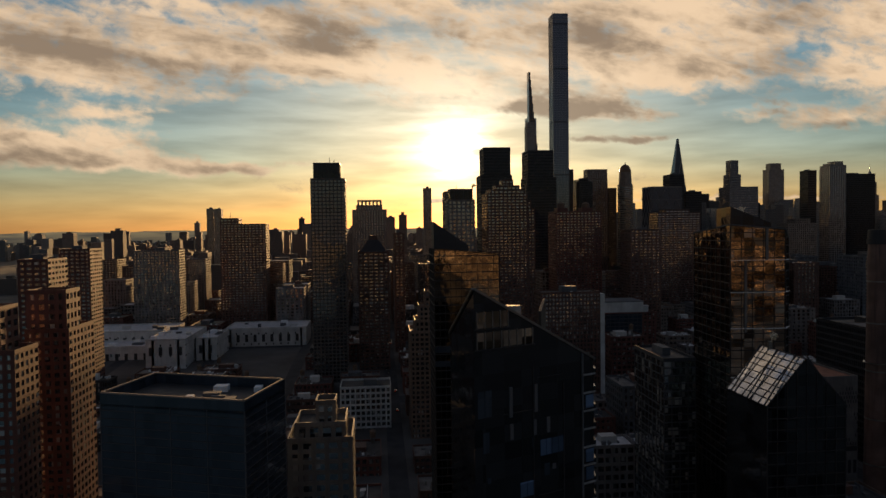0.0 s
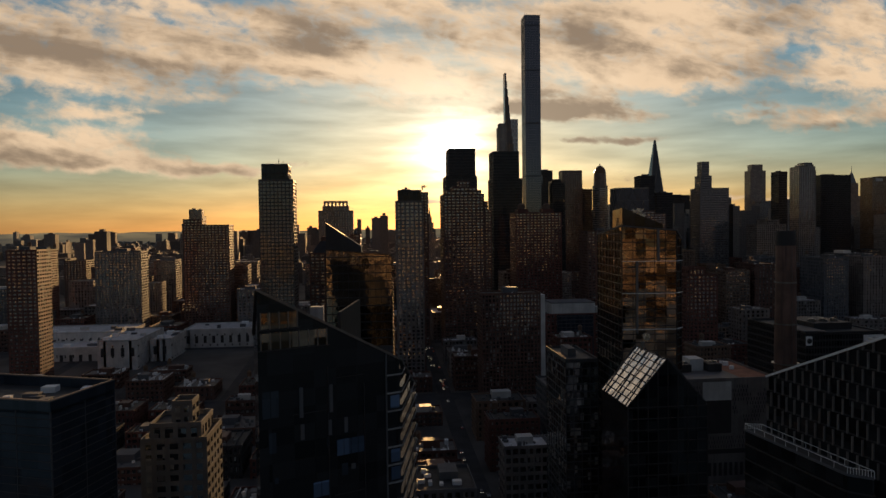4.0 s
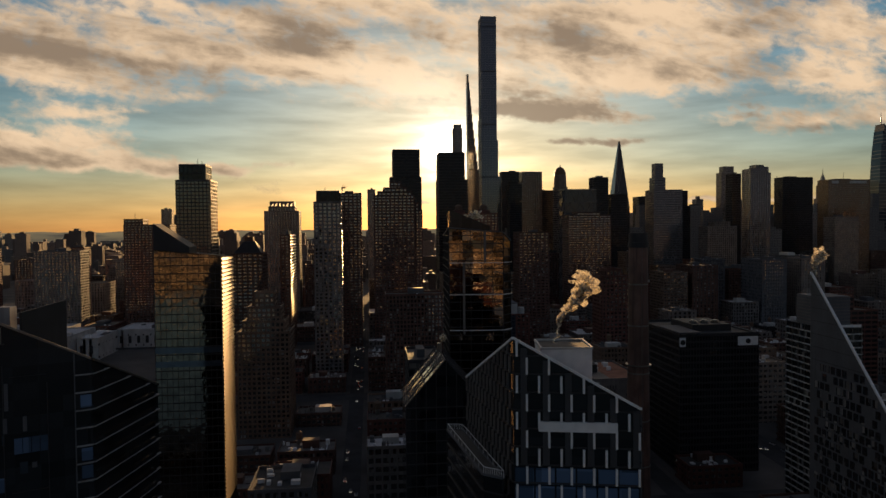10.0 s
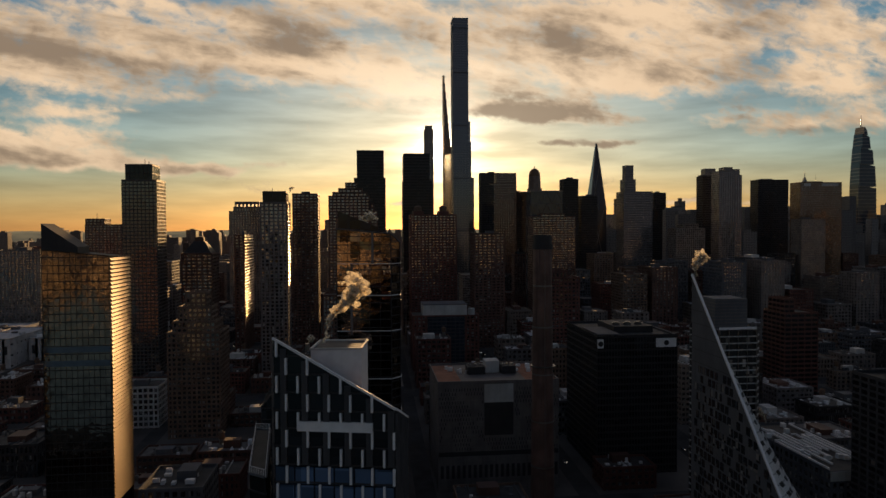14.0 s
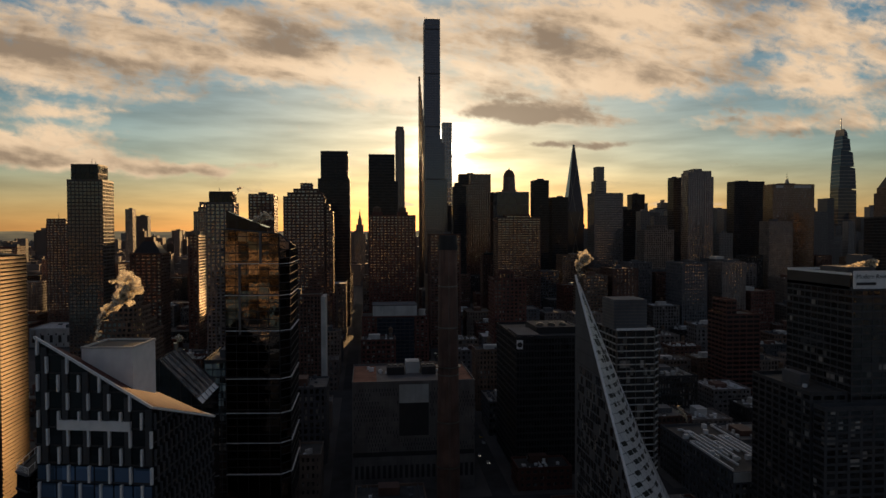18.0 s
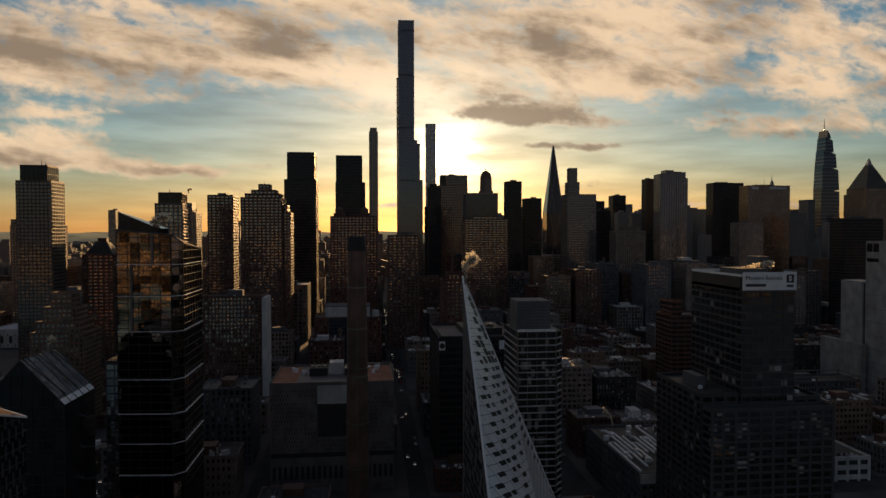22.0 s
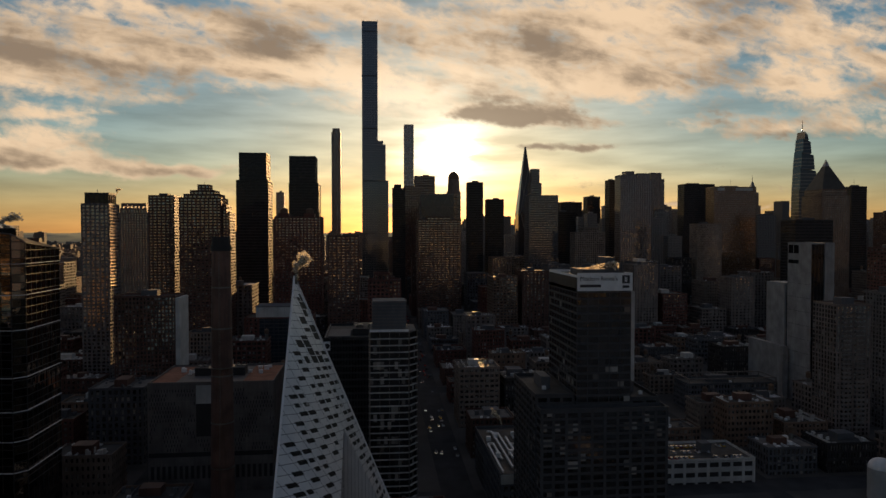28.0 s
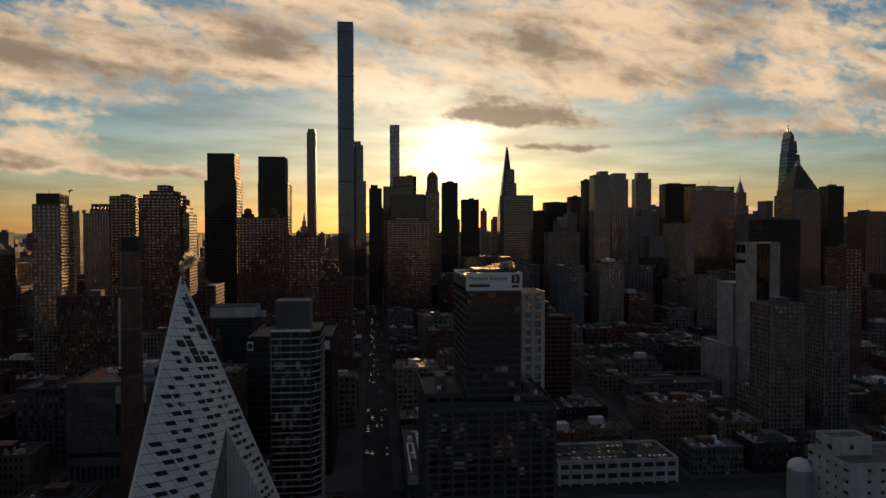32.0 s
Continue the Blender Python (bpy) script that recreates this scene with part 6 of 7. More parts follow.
# north front: brick-bond windows between pale fins, plain steel above
count = 0
for row in range(30):
    z = 92 - row * 3.55
    for col in range(36):
        y = VY1 - 4 - col * 3.1 - (1.5 if row % 2 else 0)
        if y > VY0 + 3 and z + 3.4 < warped(VX0, y - 1.5) - 3 and count < 300 and rng.random() < 0.86:
            piece("north_window", GLASS_DARK, via, -0.12, 0.3, y - VY0 - 1.15, y - VY0 + 1.15, z + 0.3, z + 3.1)
            count += 1
for row in range(7):
    z = 96 + row * 5
    far = VY0 + (z + 3 - VLOW) / (VTOP - VLOW) * (VY1 - VY0)
    if far < VY1 - 3:
        piece("panel_joint", DARK_PANEL, via, -0.1, 0.1, far - VY0 + 1, VY1 - VY0 - 0.5, z, z + 0.18)
for a, c in (((0, 0), (0, VY1 - VY0)), ((0, VY1 - VY0), (VX1 - VX0, VY1 - VY0))):
    pa = Vector((a[0], a[1], warped(VX0 + a[0], VY0 + a[1]) - 2.9))
    pc = Vector((c[0], c[1], warped(VX0 + c[0], VY0 + c[1]) - 2.9))
    part("edge_coping", Boxes().beam(pa, pc, 0.7), STEEL_WHITE, via)
part("peak_vent", Boxes().prism(0.8, VY1 - VY0 - 0.8, 0.5, 0.5, VTOP - 6, VTOP - 2.2, 8), METAL, via)

# ---- ordinary blocks that fill the grid ----
rng = random.Random(77)


def clear_of(x0, x1, y0, y1, gap=1.0):
    return all(x1 + gap < a or x0 - gap > b or y1 + gap < c or y0 - gap > d for a, b, c, d in TAKEN)


PALE_BRICK = masonry("pale_brick", (0.225, 0.185, 0.165))
FILL = [style(BRICK_RED, GLASS_DARK, 3.4, 3.6, 0.45, 0.5, roof=TAR), style(BRICK_BROWN, GLASS_DARK, 3.3, 3.4, 0.45, 0.5, roof=GRAVEL),
        style(BRICK_TAN, GLASS_DARK, 3.4, 3.6, 0.45, 0.5, roof=TAR), style(CONCRETE, GLASS_DARK, 3.6, 4.2, 0.4, 0.4, roof=ROOF_WHITE),
        style(PALE_BRICK, GLASS_DARK, 3.6, 4.0, 0.4, 0.45, roof=GRAVEL), style(STONE, GLASS_DARK, 3.5, 3.6, 0.4, 0.5, roof=TAR),
        style(GREY_PANEL, GLASS_DARK, 3.8, 3.0, 0.35, 0.3, roof=GRAVEL), style(DARK_PANEL, GLASS_DARK, 3.8, 2.4, 0.3, 0.25, roof=TAR)]
KINDS = ("red brick", "brown brick", "tan brick", "grey concrete", "pale brick", "limestone", "grey panelled", "dark panelled")


def simple_block(x0, x1, y0, y1, z1, pick, name, category, gear=True):
    """A plainer house: glazed core, one facade lattice with cornice, roof and roof gear."""
    s = FILL[pick]
    rv = random.Random(int(x0 * 13 + y0 * 7))
    floor, bay, band, pw = s["floor"] * rv.uniform(0.9, 1.15), s["bay"] * rv.uniform(0.7, 1.3), s["band"] * rv.uniform(0.75, 1.2), rv.uniform(0.11, 0.27)
    base = gz(y0) - 2
    TAKEN.append((x0, x1, y0, y1))
    h = z1 - base
    b = thing(name, "%s %s with flat roof and plain window rows" % (KINDS[pick], name.replace("_", " ")), category, pose((x0 + x1) / 2, (y0 + y1) / 2, base))
    hx, hy = (x1 - x0) / 2, (y1 - y0) / 2
    part("glazing", Boxes().box(-hx + 0.3, hx - 0.3, -hy + 0.3, hy - 0.3, 0, h - 0.7), s["glass"], b)
    fac = Boxes()
    rows = max(1, int(h / floor))
    fh = h / rows
    for i in range(rows + 1):
        fac.box(-hx, hx, -hy, hy, max(0, i * fh - fh * band / 2), min(h - 0.4, i * fh + fh * band / 2))
    for lo, hi, face in ((-hx, hx, 0), (-hy, hy, 1)):
        n = max(1, round((hi - lo) / bay))
        wd = (hi - lo) / n
        for i in range(n + 1):
            c = min(max(lo + i * wd, lo + wd * pw), hi - wd * pw)
            if face == 0:
                fac.box(c - wd * pw, c + wd * pw, -hy - 0.03, -hy + 0.4, 0, h - 0.3)
            elif 0 < i < n:
                fac.box(-hx - 0.03, -hx + 0.4, c - wd * pw, c + wd * pw, 0, h - 0.3)
                fac.box(hx - 0.4, hx + 0.03, c - wd * pw, c + wd * pw, 0, h - 0.3)
    for q in ((-hx - 0.1, hx + 0.1, -hy - 0.1, -hy + 0.35), (-hx - 0.1, hx + 0.1, hy - 0.35, hy + 0.1), (-hx - 0.1, -hx + 0.35, -hy + 0.36, hy - 0.36), (hx - 0.35, hx + 0.1, -hy + 0.36, hy - 0.36)):
        fac.box(*q, h - 0.39, h + 0.8)
    part("facade", fac, s["wall"], b, kind="stuff")
    part("roof", Boxes().box(-hx + 0.3, hx - 0.3, -hy + 0.3, hy - 0.3, h - 0.65, h - 0.38), s["roof"], b)
    if y0 < 760:
        mess = Boxes()
        for _ in range(int(4 + hx * hy / 22)):
            u, v = rv.uniform(-hx + 0.8, hx - 3), rv.uniform(-hy + 0.8, hy - 3)
            mess.box(u, u + rv.uniform(0.5, 2.8), v, v + rv.uniform(0.5, 3.2), h - 0.4, h + rv.choice((0.3, 0.5, 0.9, 1.6, 2.4)))
        for _ in range(rv.randint(1, 3)):
            u = rv.uniform(-hx + 1, hx - 1)
            mess.box(u, u + 0.3, -hy + 0.5, hy - 0.5, h - 0.4, h + 0.7)
        part("roof_clutter", mess, rv.choice((STEEL_WHITE, GREY_PANEL, CONCRETE_WHITE, GRAVEL)), b, kind="stuff")
    if gear:
        roof_gear(b, -hx, hx, -hy, hy, h, rng, tank=rng.random() < 0.3, mat=rng.choice((GREY_PANEL, BRICK_BROWN, CONCRETE_WHITE)))
    return b


def skyline_limit(x, y):
    """Fill stays under the eye line: higher only in the dense south-east."""
    d = y + 25
    if x < 120:
        return 152 - 0.035 * d
    return 152 + (0.012 if y > 700 else -0.02) * d


TAKEN.append((440, 545, 240, 328))
TAKEN.append((-330, -70, 640, 758))
lots = 0
for si in range(len(STREETS) - 1):
    bx0, bx1 = STREETS[si] + 9.0, STREETS[si + 1] - 9.0
    if STREETS[si] == 358:
        bx0 += 5
    if STREETS[si + 1] == 358:
        bx1 -= 5
    for ai in range(-1, len(AVENUES) - 1):
        by0 = (AVENUES[ai] if ai >= 0 else 95) + 14
        by1 = AVENUES[ai + 1] - 14
        if by1 > 1180:
            continue
        mid = (bx0 + bx1) / 2
        # skip blocks that never come into view
        if mid < -0.62 * by1 - 40 or mid > 400 + 0.72 * by1 or (ai < 0 and (mid > 520 or mid < -60)):
            continue
        for row in range(2):
            y = by0
            while y < by1 - 12:
                d = rng.uniform(17, 34) * (1.5 if by0 > 700 else 1.0)
                y1 = min(by1, y + d)
                x0 = bx0 + 0.5 if row == 0 else mid + rng.uniform(1, 4)
                x1 = mid - rng.uniform(1, 5) if row == 0 else bx1 - 0.5
                tall = rng.random()
                g = gz(y)
                if by0 < 330:
                    h = rng.uniform(14, 30)
                elif by0 < 700:
                    h = rng.uniform(14, 26) if tall < 0.72 else rng.uniform(28, 46)
                    if mid < 200:
                        h *= 1.25
                    if mid > 440:
                        h = 12 + 0.5 * (h - 12)
                else:
                    h = rng.uniform(18, 40) if tall < 0.6 else rng.uniform(45, 90)
                z1 = min(g + h, skyline_limit(mid, y), 112 if mid > 250 else 999)
                if 272 < mid < 336 and 290 < y < 360:
                    z1 = min(z1, g + 12)
                if mid < 60 and y < 775:
                    z1 = min(z1, g + 8 + 0.25 * max(0.0, h - 14))
                if clear_of(x0, x1, y, y1) and y1 - y > 9:
                    simple_block(x0, x1, y, y1 - 0.6, z1, rng.choice((0, 1, 1, 7)) if mid < 60 and y < 775 else rng.randrange(8), "apartment_block" if h < 45 else "apartment_tower", "building", gear=y < 900)
                    lots += 1
                y = y1

# ---- the city beyond, too far to tell its houses apart ----
def far_city(name, label, count, xr, yr, hr, seed, mat, tall=0.06, top=60, lift=0.0):
    r = random.Random(seed)
    far, lit = Boxes(), Boxes()
    for _ in range(count):
        y = yr[0] + (yr[1] - yr[0]) * math.sqrt(r.random())
        x = r.uniform(*xr) * (0.35 + 0.65 * y / yr[1]) + 150
        w, d = r.uniform(14, 40), r.uniform(14, 40)
        h = r.uniform(*hr) if r.random() > tall else r.uniform(hr[1], hr[1] + top)
        g = gz(y)
        if not clear_of(x, x + w, y, y + d):
            continue
        far.box(x, x + w, y, y + d, g - 3, g + h)
        if r.random() < 0.5:
            far.box(x + w * 0.3, x + w * 0.7, y + d * 0.3, y + d * 0.7, g + h, g + h + r.uniform(3, 9))
    return tagged(new(name, far.mesh(name, mat)), label, "buildings", kind="stuff")


def windowed(name, wall, cell=(3.4, 3.4, 3.3)):
    """Far masonry whose windows are only a change of tone."""
    m, n, l, p = material(name)
    g = n.new("ShaderNodeNewGeometry")
    sep = n.new("ShaderNodeSeparateXYZ")
    l.new(g.outputs["Position"], sep.inputs[0])

    def m2(op, a, b):
        k = n.new("ShaderNodeMath"); k.operation = op
        for s, v in zip(k.inputs, (a, b)):
            if isinstance(v, (int, float)):
                s.default_value = v
            else:
                l.new(v, s)
        return k.outputs[0]

    across = m2("GREATER_THAN", m2("FRACT", m2("DIVIDE", m2("ADD", sep.outputs[0], sep.outputs[1]), cell[0]), 0), 0.5)
    upward = m2("GREATER_THAN", m2("FRACT", m2("DIVIDE", sep.outputs[2], cell[2]), 0), 0.5)
    h = n.new("ShaderNodeHueSaturation")
    h.inputs["Color"].default_value = (*wall, 1)
    l.new(ramp_out(n, l, g.outputs["Random Per Island"], 0.5, 1.5), h.inputs["Value"])
    c = mix_rgb(n, l, m2("MULTIPLY", across, upward), h.outputs[0], (0.03, 0.03, 0.035))
    l.new(c, p.inputs["Base Color"])
    p.inputs["Roughness"].default_value = 0.7
    return m


FAR_A = windowed("far_masonry_brown", (0.20, 0.15, 0.12))
FAR_B = windowed("far_masonry_grey", (0.20, 0.19, 0.18))
far_city("distant_buildings", "hazy sea of far low apartment houses", 2200, (-1500, 500), (1230, 3400), (18, 60), 3, FAR_A, 0.05, 70)
far_city("distant_buildings", "hazy sea of far mixed city blocks", 2600, (-3200, 3400), (3000, 4250), (25, 75), 5, FAR_B, 0.025, 60)
far_city("distant_buildings", "dense far office blocks behind the skyline", 900, (350, 2600), (1230, 3000), (60, 130), 6, FAR_B, 0.1, 60)
far_city("distant_buildings", "dense far office blocks behind the skyline", 260, (700, 1700), (1180, 2000), (90, 165), 9, FAR_B, 0.1, 40)
far_city("distant_buildings", "far towers on the northern ridge", 34, (-1500, 150), (1500, 3200), (85, 135), 11, FAR_A, 0.2, 40)

# ---- the bank across the river, full in the morning sun; the towers' glass mirrors it ----
me = bpy.data.meshes.new("far_bank")
BANK = ((-1400, -3), (-1400, 4), (-1550, 6), (-1620, 40), (-1900, 52), (-4400, 50))
me.from_pydata([(x, y, z) for x in (-4500, 4500) for y, z in BANK], [], [(k, k + 1, k + 7, k + 6) for k in range(5)])
me.materials.append(masonry("cliff", (0.22, 0.17, 0.12), scale=0.02))
tagged(new("far_bank", me), "brown sunlit cliff across the river", "ground", kind="structure")
r = random.Random(21)
bank = Boxes()
for _ in range(520):
    y = r.choice((r.uniform(-1540, -1420), r.uniform(-1920, -1640), r.uniform(-2500, -1670)))
    x = r.uniform(-2300, 2700)
    z = 3 if y > -1550 else 48
    w, d, h = r.uniform(12, 45), r.uniform(12, 30), r.choice((r.uniform(8, 22), r.uniform(12, 30), r.uniform(30, 75)))
    bank.box(x, x + w, y, y + d, z - 3, z + h)
tagged(new("distant_buildings", bank.mesh("distant_buildings", windowed("far_masonry_pale", (0.30, 0.25, 0.205)))), "sunlit houses on the far river bank", "buildings", kind="stuff")

# ---- the farthest distance: low land, its morning haze painted as a glow ----
m, n, l, p = material("painted_haze")
g = n.new("ShaderNodeNewGeometry")
sep = n.new("ShaderNodeSeparateXYZ")
l.new(g.outputs["Position"], sep.inputs[0])
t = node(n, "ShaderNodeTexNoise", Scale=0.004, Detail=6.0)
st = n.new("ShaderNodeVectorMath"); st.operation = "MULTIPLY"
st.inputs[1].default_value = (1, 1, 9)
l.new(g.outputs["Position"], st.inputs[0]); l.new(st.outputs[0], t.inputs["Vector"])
# haze put into the emission colour, paler and warmer towards the top
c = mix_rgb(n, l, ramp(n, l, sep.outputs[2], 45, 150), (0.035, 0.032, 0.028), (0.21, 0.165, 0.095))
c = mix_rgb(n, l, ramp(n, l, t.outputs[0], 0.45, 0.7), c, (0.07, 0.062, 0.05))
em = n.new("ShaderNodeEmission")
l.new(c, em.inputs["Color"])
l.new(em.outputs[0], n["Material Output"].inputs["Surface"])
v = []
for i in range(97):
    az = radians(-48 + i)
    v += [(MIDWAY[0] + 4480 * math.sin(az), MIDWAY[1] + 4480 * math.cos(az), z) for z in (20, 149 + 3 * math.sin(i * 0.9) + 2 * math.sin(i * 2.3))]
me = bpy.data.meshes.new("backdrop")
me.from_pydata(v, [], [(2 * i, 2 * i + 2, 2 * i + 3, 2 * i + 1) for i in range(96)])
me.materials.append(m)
tagged(new("backdrop", me), "low far land with golden haze painted on", "distance", kind="structure")

# ---- low roof with white ducts, and other small houses south of the avenue ----
b = building("low dark roof crowded with white ducts", 372.5, 404, 283, 365, 34, style(GREY_PANEL, GLASS_DARK, 4.0, 4.0, 0.4, 0.35), "workshop", gear=False, fine=True)
zt = 34 - gz(283) + 3
rng = random.Random(31)
for k in range(10):
    x = -14 + k * 3.0
    y0, y1 = rng.uniform(-38, -10), rng.uniform(2, 38)
    part("duct", Boxes().beam((x, y0, zt + 0.8), (x, y1, zt + 0.8), 0.9).beam((x, y1, zt + 0.8), (x + rng.uniform(-4, 5), y1, zt + 0.8), 0.9), STEEL_WHITE, b)
for k in range(10):
    x, y = rng.uniform(-14, 11), rng.uniform(-38, 34)
    part("fan_unit", Boxes().box(x, x + 2.4, y, y + 2.4, zt - 0.4, zt + 2), STEEL_WHITE, b)
part("roof_edge", Boxes().box(-15.8, 15.8, -41.5, -41.06, zt - 4, zt + 0.6), CONCRETE_WHITE, b)

b = building("white low house beside a round storage dome", 586, 636, 268, 300, 36.5, style(CONCRETE_WHITE, GLASS_DARK, 5.0, 7.0, 0.7, 0.7, roof=GRAVEL), "workshop", gear=False, fine=True, tiers=((588.5, 610, 284, 297, 44.5),))
dm = thing("storage_dome", "round white steel storage dome", "dome", pose(583, 302, 12.0))
shape = Boxes()
for i in range(8):
    a0, a1 = i * math.pi / 16, (i + 1) * math.pi / 16
    shape.prism(0, 0, 6.4 * math.cos(a0), max(0.05, 6.4 * math.cos(a1)), 12 + 5.4 * math.sin(a0), 12 + 5.4 * math.sin(a1), 28)
part("dome_shell", shape, STEEL_WHITE, dm)
part("drum", Boxes().prism(0, 0, 6.4, 6.4, 12 - 23.0, 12, 28), CONCRETE_WHITE, dm)

# ---- house with a shallow metal roof that catches the low sun ----
b = building("low brick house with shallow polished metal roof", 371, 392, 994, 1016, 112, S_BROWN, "apartment_block", gear=False)
base = gz(994) - 3
ROOF_METAL = plain("polished_roof_metal", (0.7, 0.68, 0.65), rough=0.12, metal=1.0, vary=0.08)
part("metal_roof", Boxes().hexa([(-6, -8, 113 - base), (6, -8, 113 - base), (6, 6, 113 - base), (-6, 6, 113 - base)],
                                [(-6, -8, 117.0 - base), (6, -8, 116.8 - base), (6, 6, 117.4 - base), (-6, 6, 117.6 - base)]), ROOF_METAL, b)
part("vent", Boxes().prism(-2, 3, 0.7, 0.7, 117 - base, 120.5 - base, 10), METAL, b)

# ---- masts on the skyline ----
for x, y, z, h in ((-40, 608, 207.6, 7), (-36, 606, 207.6, 5), (-180, 872, 165.4, 9), (135, 715, 198, 6), (953, 1140, 230.7, 16), (308, 1140, 503, 3), (320, 1135, 503, 2.5),
                   (297, 1135, 503, 2.5), (1127, 1055, 227, 14), (70, 600, 184, 5), (1090, 920, 180, 18)):
    m = thing("roof_mast", "thin steel mast on a tower roof", "mast", pose(x, y, z - 0.6))
    part("pole", Boxes().prism(0, 0, 0.35, 0.12, 0, h, 6), METAL, m)
    part("cross_arm", Boxes().box(-0.9, 0.9, -0.06, 0.06, h * 0.62, h * 0.62 + 0.15), METAL, m)
cr = thing("tower_crane", "lattice tower crane over a building site", "crane", pose(1128, 1600, 160))
part("crane_mast", Boxes().beam((0, 0, 0), (0, 0, 78), 2.2), METAL, cr)
part("jib", Boxes().beam((0, 0, 76), (-16, 0, 112), 1.4), METAL, cr)
part("counter_jib", Boxes().beam((0, 0, 76), (9, 0, 78), 1.6), METAL, cr)

# ---- cars ----
PAINTS = [plain("car_paint_" + n_, c_, rough=0.25, metal=0.3, vary=0.05) for n_, c_ in
          (("white", (0.7, 0.7, 0.7)), ("black", (0.02, 0.02, 0.022)), ("silver", (0.4, 0.4, 0.42)), ("yellow", (0.65, 0.42, 0.04)), ("red", (0.3, 0.03, 0.03)))]
WORDS = ("white", "black", "silver", "yellow", "dark red")
LAMP, ln_, ll_, lp_ = material("headlight_glow")
lp_.inputs["Emission Color"].default_value = (1.0, 0.9, 0.7, 1)
lp_.inputs["Emission Strength"].default_value = 0.8
CARS = []
for paint, word in zip(PAINTS, WORDS):
    c = thing("car", "%s saloon car on the street" % word, "car", pose(0, 0, -60), "street traffic")
    part("body", Boxes().hexa([(-0.9, -2.2, 0.3), (0.9, -2.2, 0.3), (0.9, 2.2, 0.3), (-0.9, 2.2, 0.3)], [(-0.86, -2.15, 0.85), (0.86, -2.15, 0.85), (0.86, 2.15, 0.85), (-0.86, 2.15, 0.85)]), paint, c)
    part("cabin", Boxes().hexa([(-0.8, -1.2, 0.85), (0.8, -1.2, 0.85), (0.8, 1.6, 0.85), (-0.8, 1.6, 0.85)], [(-0.65, -0.5, 1.45), (0.65, -0.5, 1.45), (0.65, 1.1, 1.45), (-0.65, 1.1, 1.45)]), GLASS_DARK, c)
    for x, y in ((-0.8, -1.4), (0.8, -1.4), (-0.8, 1.4), (0.8, 1.4)):
        tyre = Boxes().prism(0, 0, 0.33, 0.33, -0.1, 0.1, 10).mesh("wheel", TAR)
        part("wheel", tyre, TAR, c).matrix_basis = pose(x, y, 0.33, 0, 90, 0)
    for x in (-0.6, 0.6):
        part("headlight", Boxes().box(x - 0.2, x + 0.2, -2.26, -2.2, 0.55, 0.8), LAMP, c)
    CARS.append(c)
rng = random.Random(9)
count = 0
for x, lanes, y0, y1, n_cars in ((358, (-6.2, -3, 0.4, 3.6, 6.6), 360, 980, 42), (271, (-3.2, 0.2, 3.4), 370, 760, 15), (97, (-3.2, 0.2, 3.4), 330, 760, 15)):
    spots = []
    for _ in range(n_cars):
        for _try in range(8):
            lane, y = rng.choice(lanes), rng.uniform(y0, y1)
            if all(l_ != lane or abs(y - q) > 6.5 for l_, q in spots):
                spots.append((lane, y))
                break
    for lane, y in spots:
        copy_thing(rng.choice(CARS), pose(x + lane, y, gz(y) + 0.06, 0, 0, 0 if lane <= 0.5 else 180))
# on the garage roof
for row in range(3):
    for k in range(21):
        if rng.random() < 0.5:
            copy_thing(rng.choice(CARS), pose(463 + k * 2.95, 335 + row * 10, 21.12, 0, 0, 180))
for c in CARS:
    for o in [*c.children_recursive, c]:
        bpy.data.objects.remove(o)

# ---- traffic farther up the streets, too small to pick apart ----
TAIL, tn_, tl_, tp_ = material("tail_light_glow")
tp_.inputs["Base Color"].default_value = (0.3, 0.01, 0.01, 1)
tp_.inputs["Emission Color"].default_value = (1.0, 0.05, 0.02, 1)
tp_.inputs["Emission Strength"].default_value = 0.35
rng = random.Random(14)
bodies, fronts, rears = Boxes(), Boxes(), Boxes()
for x, y0, y1, n_cars in ((358, 560, 1500, 120), (271, 540, 1100, 40), (97, 560, 1000, 30), (445, 560, 1100, 30), (10, 500, 900, 20)):
    for _ in range(n_cars):
        xx, y = x + rng.choice((-5, -2, 1.5, 4.5)) * (1.0 if x == 358 else 0.7), rng.uniform(y0, y1)
        g = gz(y) + 0.1
        bodies.box(xx - 0.9, xx + 0.9, y, y + 4.4, g + 0.25, g + 1.4)
        for u in (-0.65, 0.4):
            (fronts if xx < x else rears).box(xx + u, xx + u + 0.25, y - 0.08, y - 0.01, g + 0.6, g + 0.8)
for name, shape, mat, label in (("distant_traffic", bodies, PAINTS[1], "far dark cars along the streets"), ("distant_headlights", fronts, LAMP, "white headlights of far cars"),
                                ("distant_tail_lights", rears, TAIL, "red tail lights of far cars")):
    tagged(new(name, shape.mesh(name, mat)), label, "cars", kind="stuff")

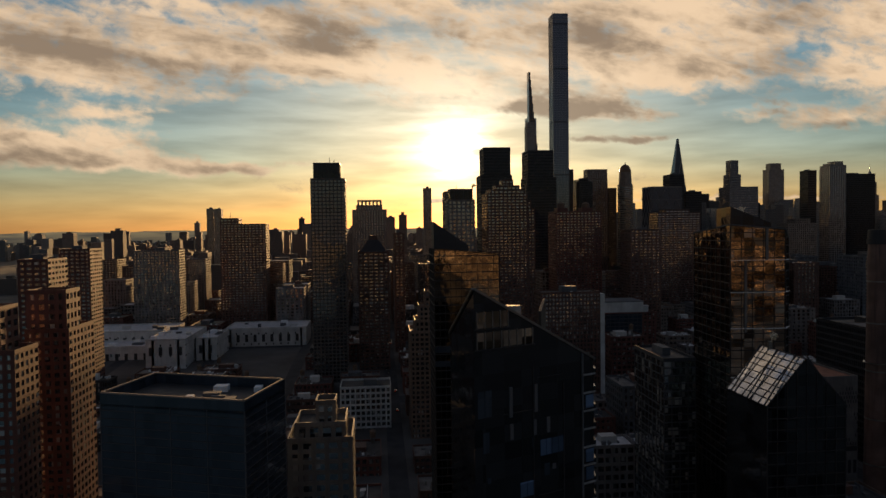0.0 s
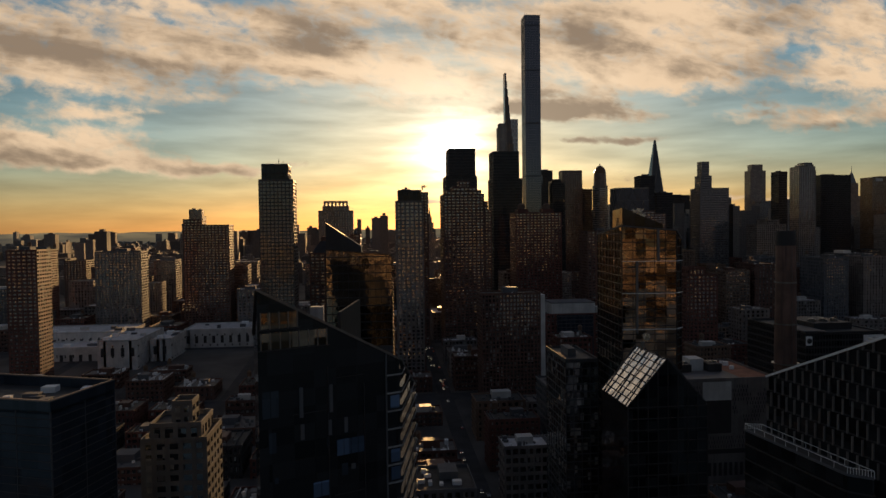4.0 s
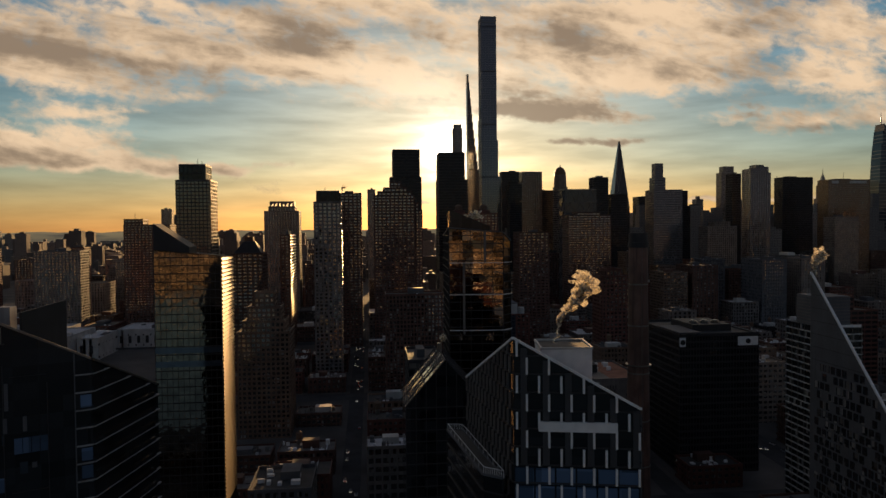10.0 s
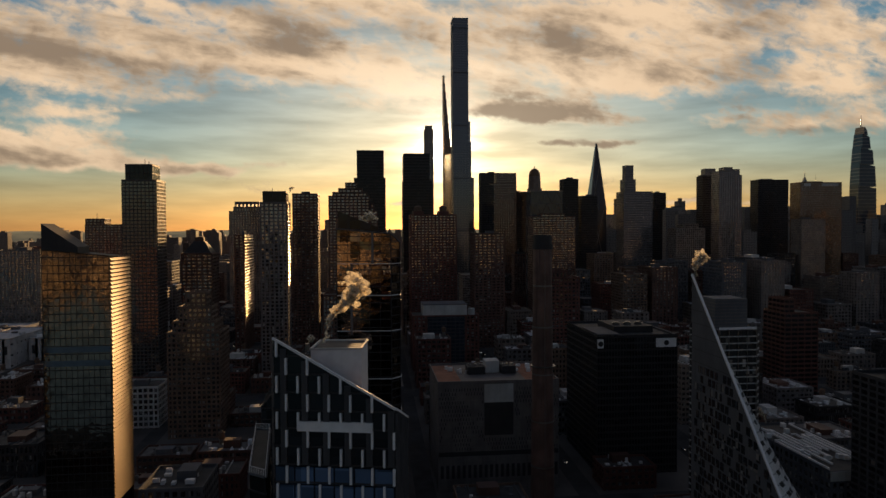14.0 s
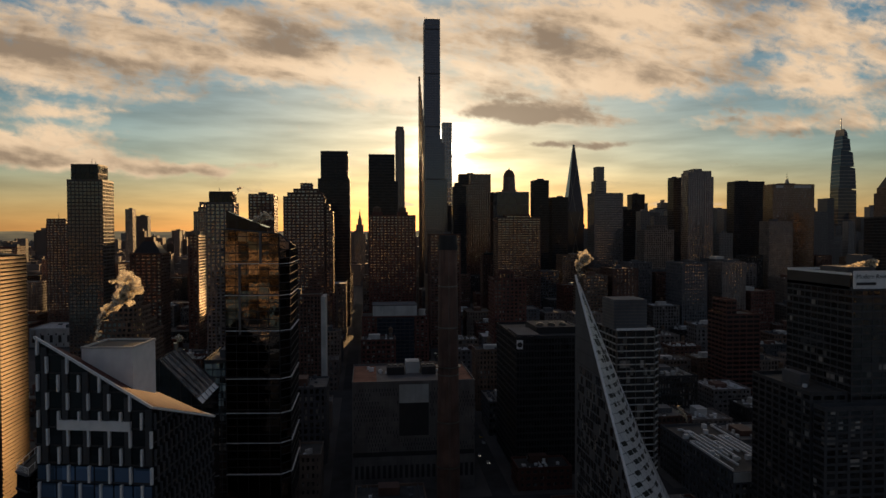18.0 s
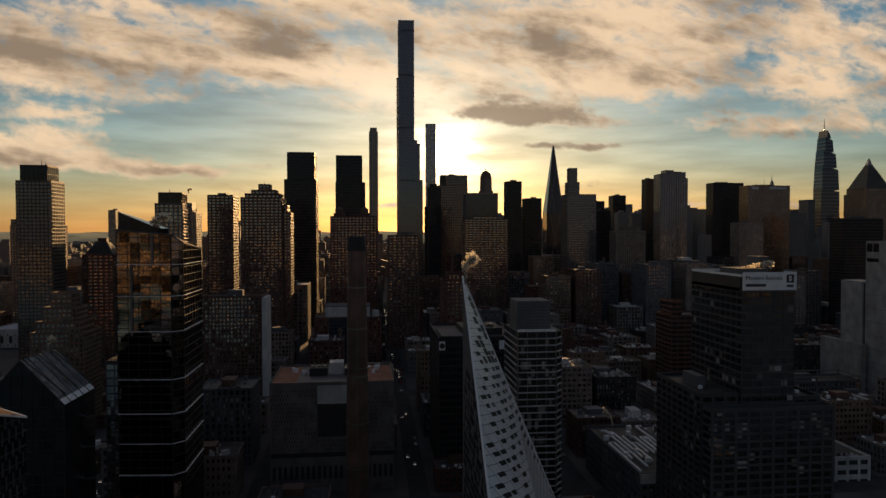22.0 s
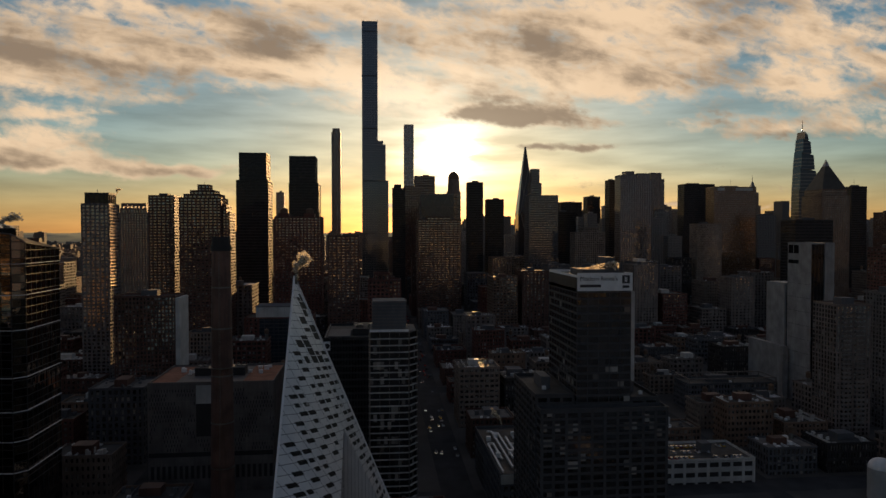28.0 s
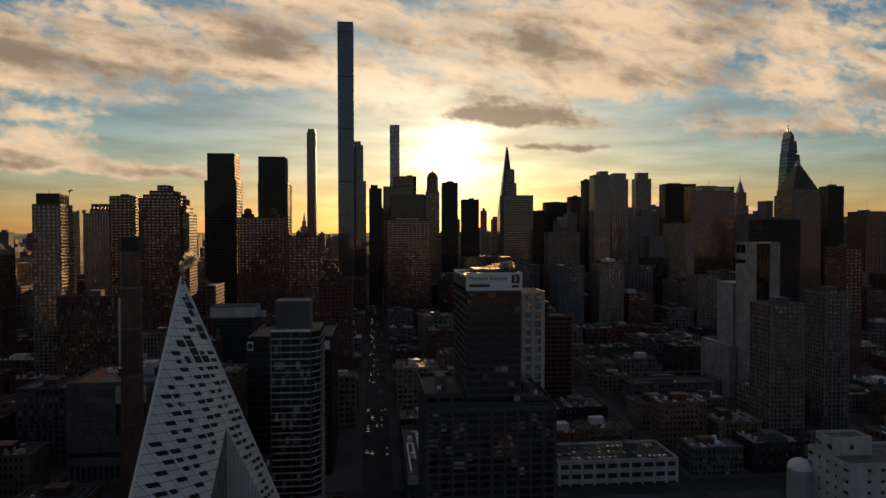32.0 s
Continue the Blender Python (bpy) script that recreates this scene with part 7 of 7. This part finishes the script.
# ---- steam from roof vents ----
def steam_material():
    m, n, l, p = material("steam")
    g = n.new("ShaderNodeNewGeometry")
    t = node(n, "ShaderNodeTexNoise", Scale=1.5, Detail=6.0)
    l.new(g.outputs["Position"], t.inputs["Vector"])
    df = node(n, "ShaderNodeBsdfDiffuse", Color=(0.88, 0.85, 0.82, 1))
    # golden sunlight put partly into the translucent colour
    tl = node(n, "ShaderNodeBsdfTranslucent", Color=(0.98, 0.90, 0.74, 1))
    tr = n.new("ShaderNodeBsdfTransparent")
    a, c = n.new("ShaderNodeMixShader"), n.new("ShaderNodeMixShader")
    a.inputs[0].default_value = 0.8
    l.new(df.outputs[0], a.inputs[1]); l.new(tl.outputs[0], a.inputs[2])
    l.new(ramp_out(n, l, ramp(n, l, t.outputs[0], 0.34, 0.62), 0.03, 0.6), c.inputs[0])
    l.new(tr.outputs[0], c.inputs[1]); l.new(a.outputs[0], c.inputs[2])
    l.new(c.outputs[0], n["Material Output"].inputs["Surface"])
    return m


STEAM = steam_material()


def steam(label, x, y, z, rise, drift, size, seed):
    r = random.Random(seed)
    b = thing("steam_plume", label, "steam", pose(x, y, z))
    bm = bmesh.new()
    for k in range(240):
        t = (k / 239.0) ** 0.7
        sway = Vector((math.sin(t * 7.0 + seed) * size * 0.55 * t, math.cos(t * 5.0 + seed) * size * 0.3 * t, 0))
        wide = size * (0.06 + 0.8 * t ** 2.2)
        c = Vector((drift * t ** 1.2, 0, rise * t)) + sway + Vector((r.gauss(0, 0.5), r.gauss(0, 0.4), r.gauss(0, 0.45))) * wide
        rad = size * (0.06 + 0.21 * t ** 1.5) * r.uniform(0.45, 1.3)
        m = Matrix.Translation(c) @ Matrix.Diagonal((rad * r.uniform(0.8, 1.5), rad, rad * r.uniform(0.7, 1.2), 1))
        bmesh.ops.create_icosphere(bm, subdivisions=2, radius=1, matrix=m)
    for q in bm.verts:
        p_ = q.co * (2.2 / size)
        q.co += Vector((noise.noise(p_), noise.noise(p_ + Vector((9, 0, 0))), noise.noise(p_ + Vector((0, 9, 0))))) * size * 0.3
    me = bpy.data.meshes.new("vapour")
    bm.to_mesh(me)
    bm.free()
    for p_ in me.polygons:
        p_.use_smooth = True
    part("vapour", me, STEAM, b, kind="stuff")


steam("white steam curling from the pyramid peak", 281.5, 237.5, 131, 9.5, 2.5, 3.0, 1)
steam("white steam rising from the rooftop plant box", 145.5, 118, 128.5, 11.5, 6.0, 2.7, 2)
steam("thin steam drifting off the sign tower roof", 398.5, 246, 134.2, 2.6, 17.0, 2.3, 3)
steam("small puff of steam from a roof vent", 133, 222, 111, 2.5, 2.0, 1.2, 4)
steam("pale steam rising behind low roofs", 388, 362, 35.2, 9, -4, 2.2, 5)
steam("far steam rising from a tower roof", 84, 605, 184, 5, 2.5, 1.8, 6)
steam("grey steam drifting off the faceted tower roof", 147, 282, 151, 6.5, 8, 2.4, 7)
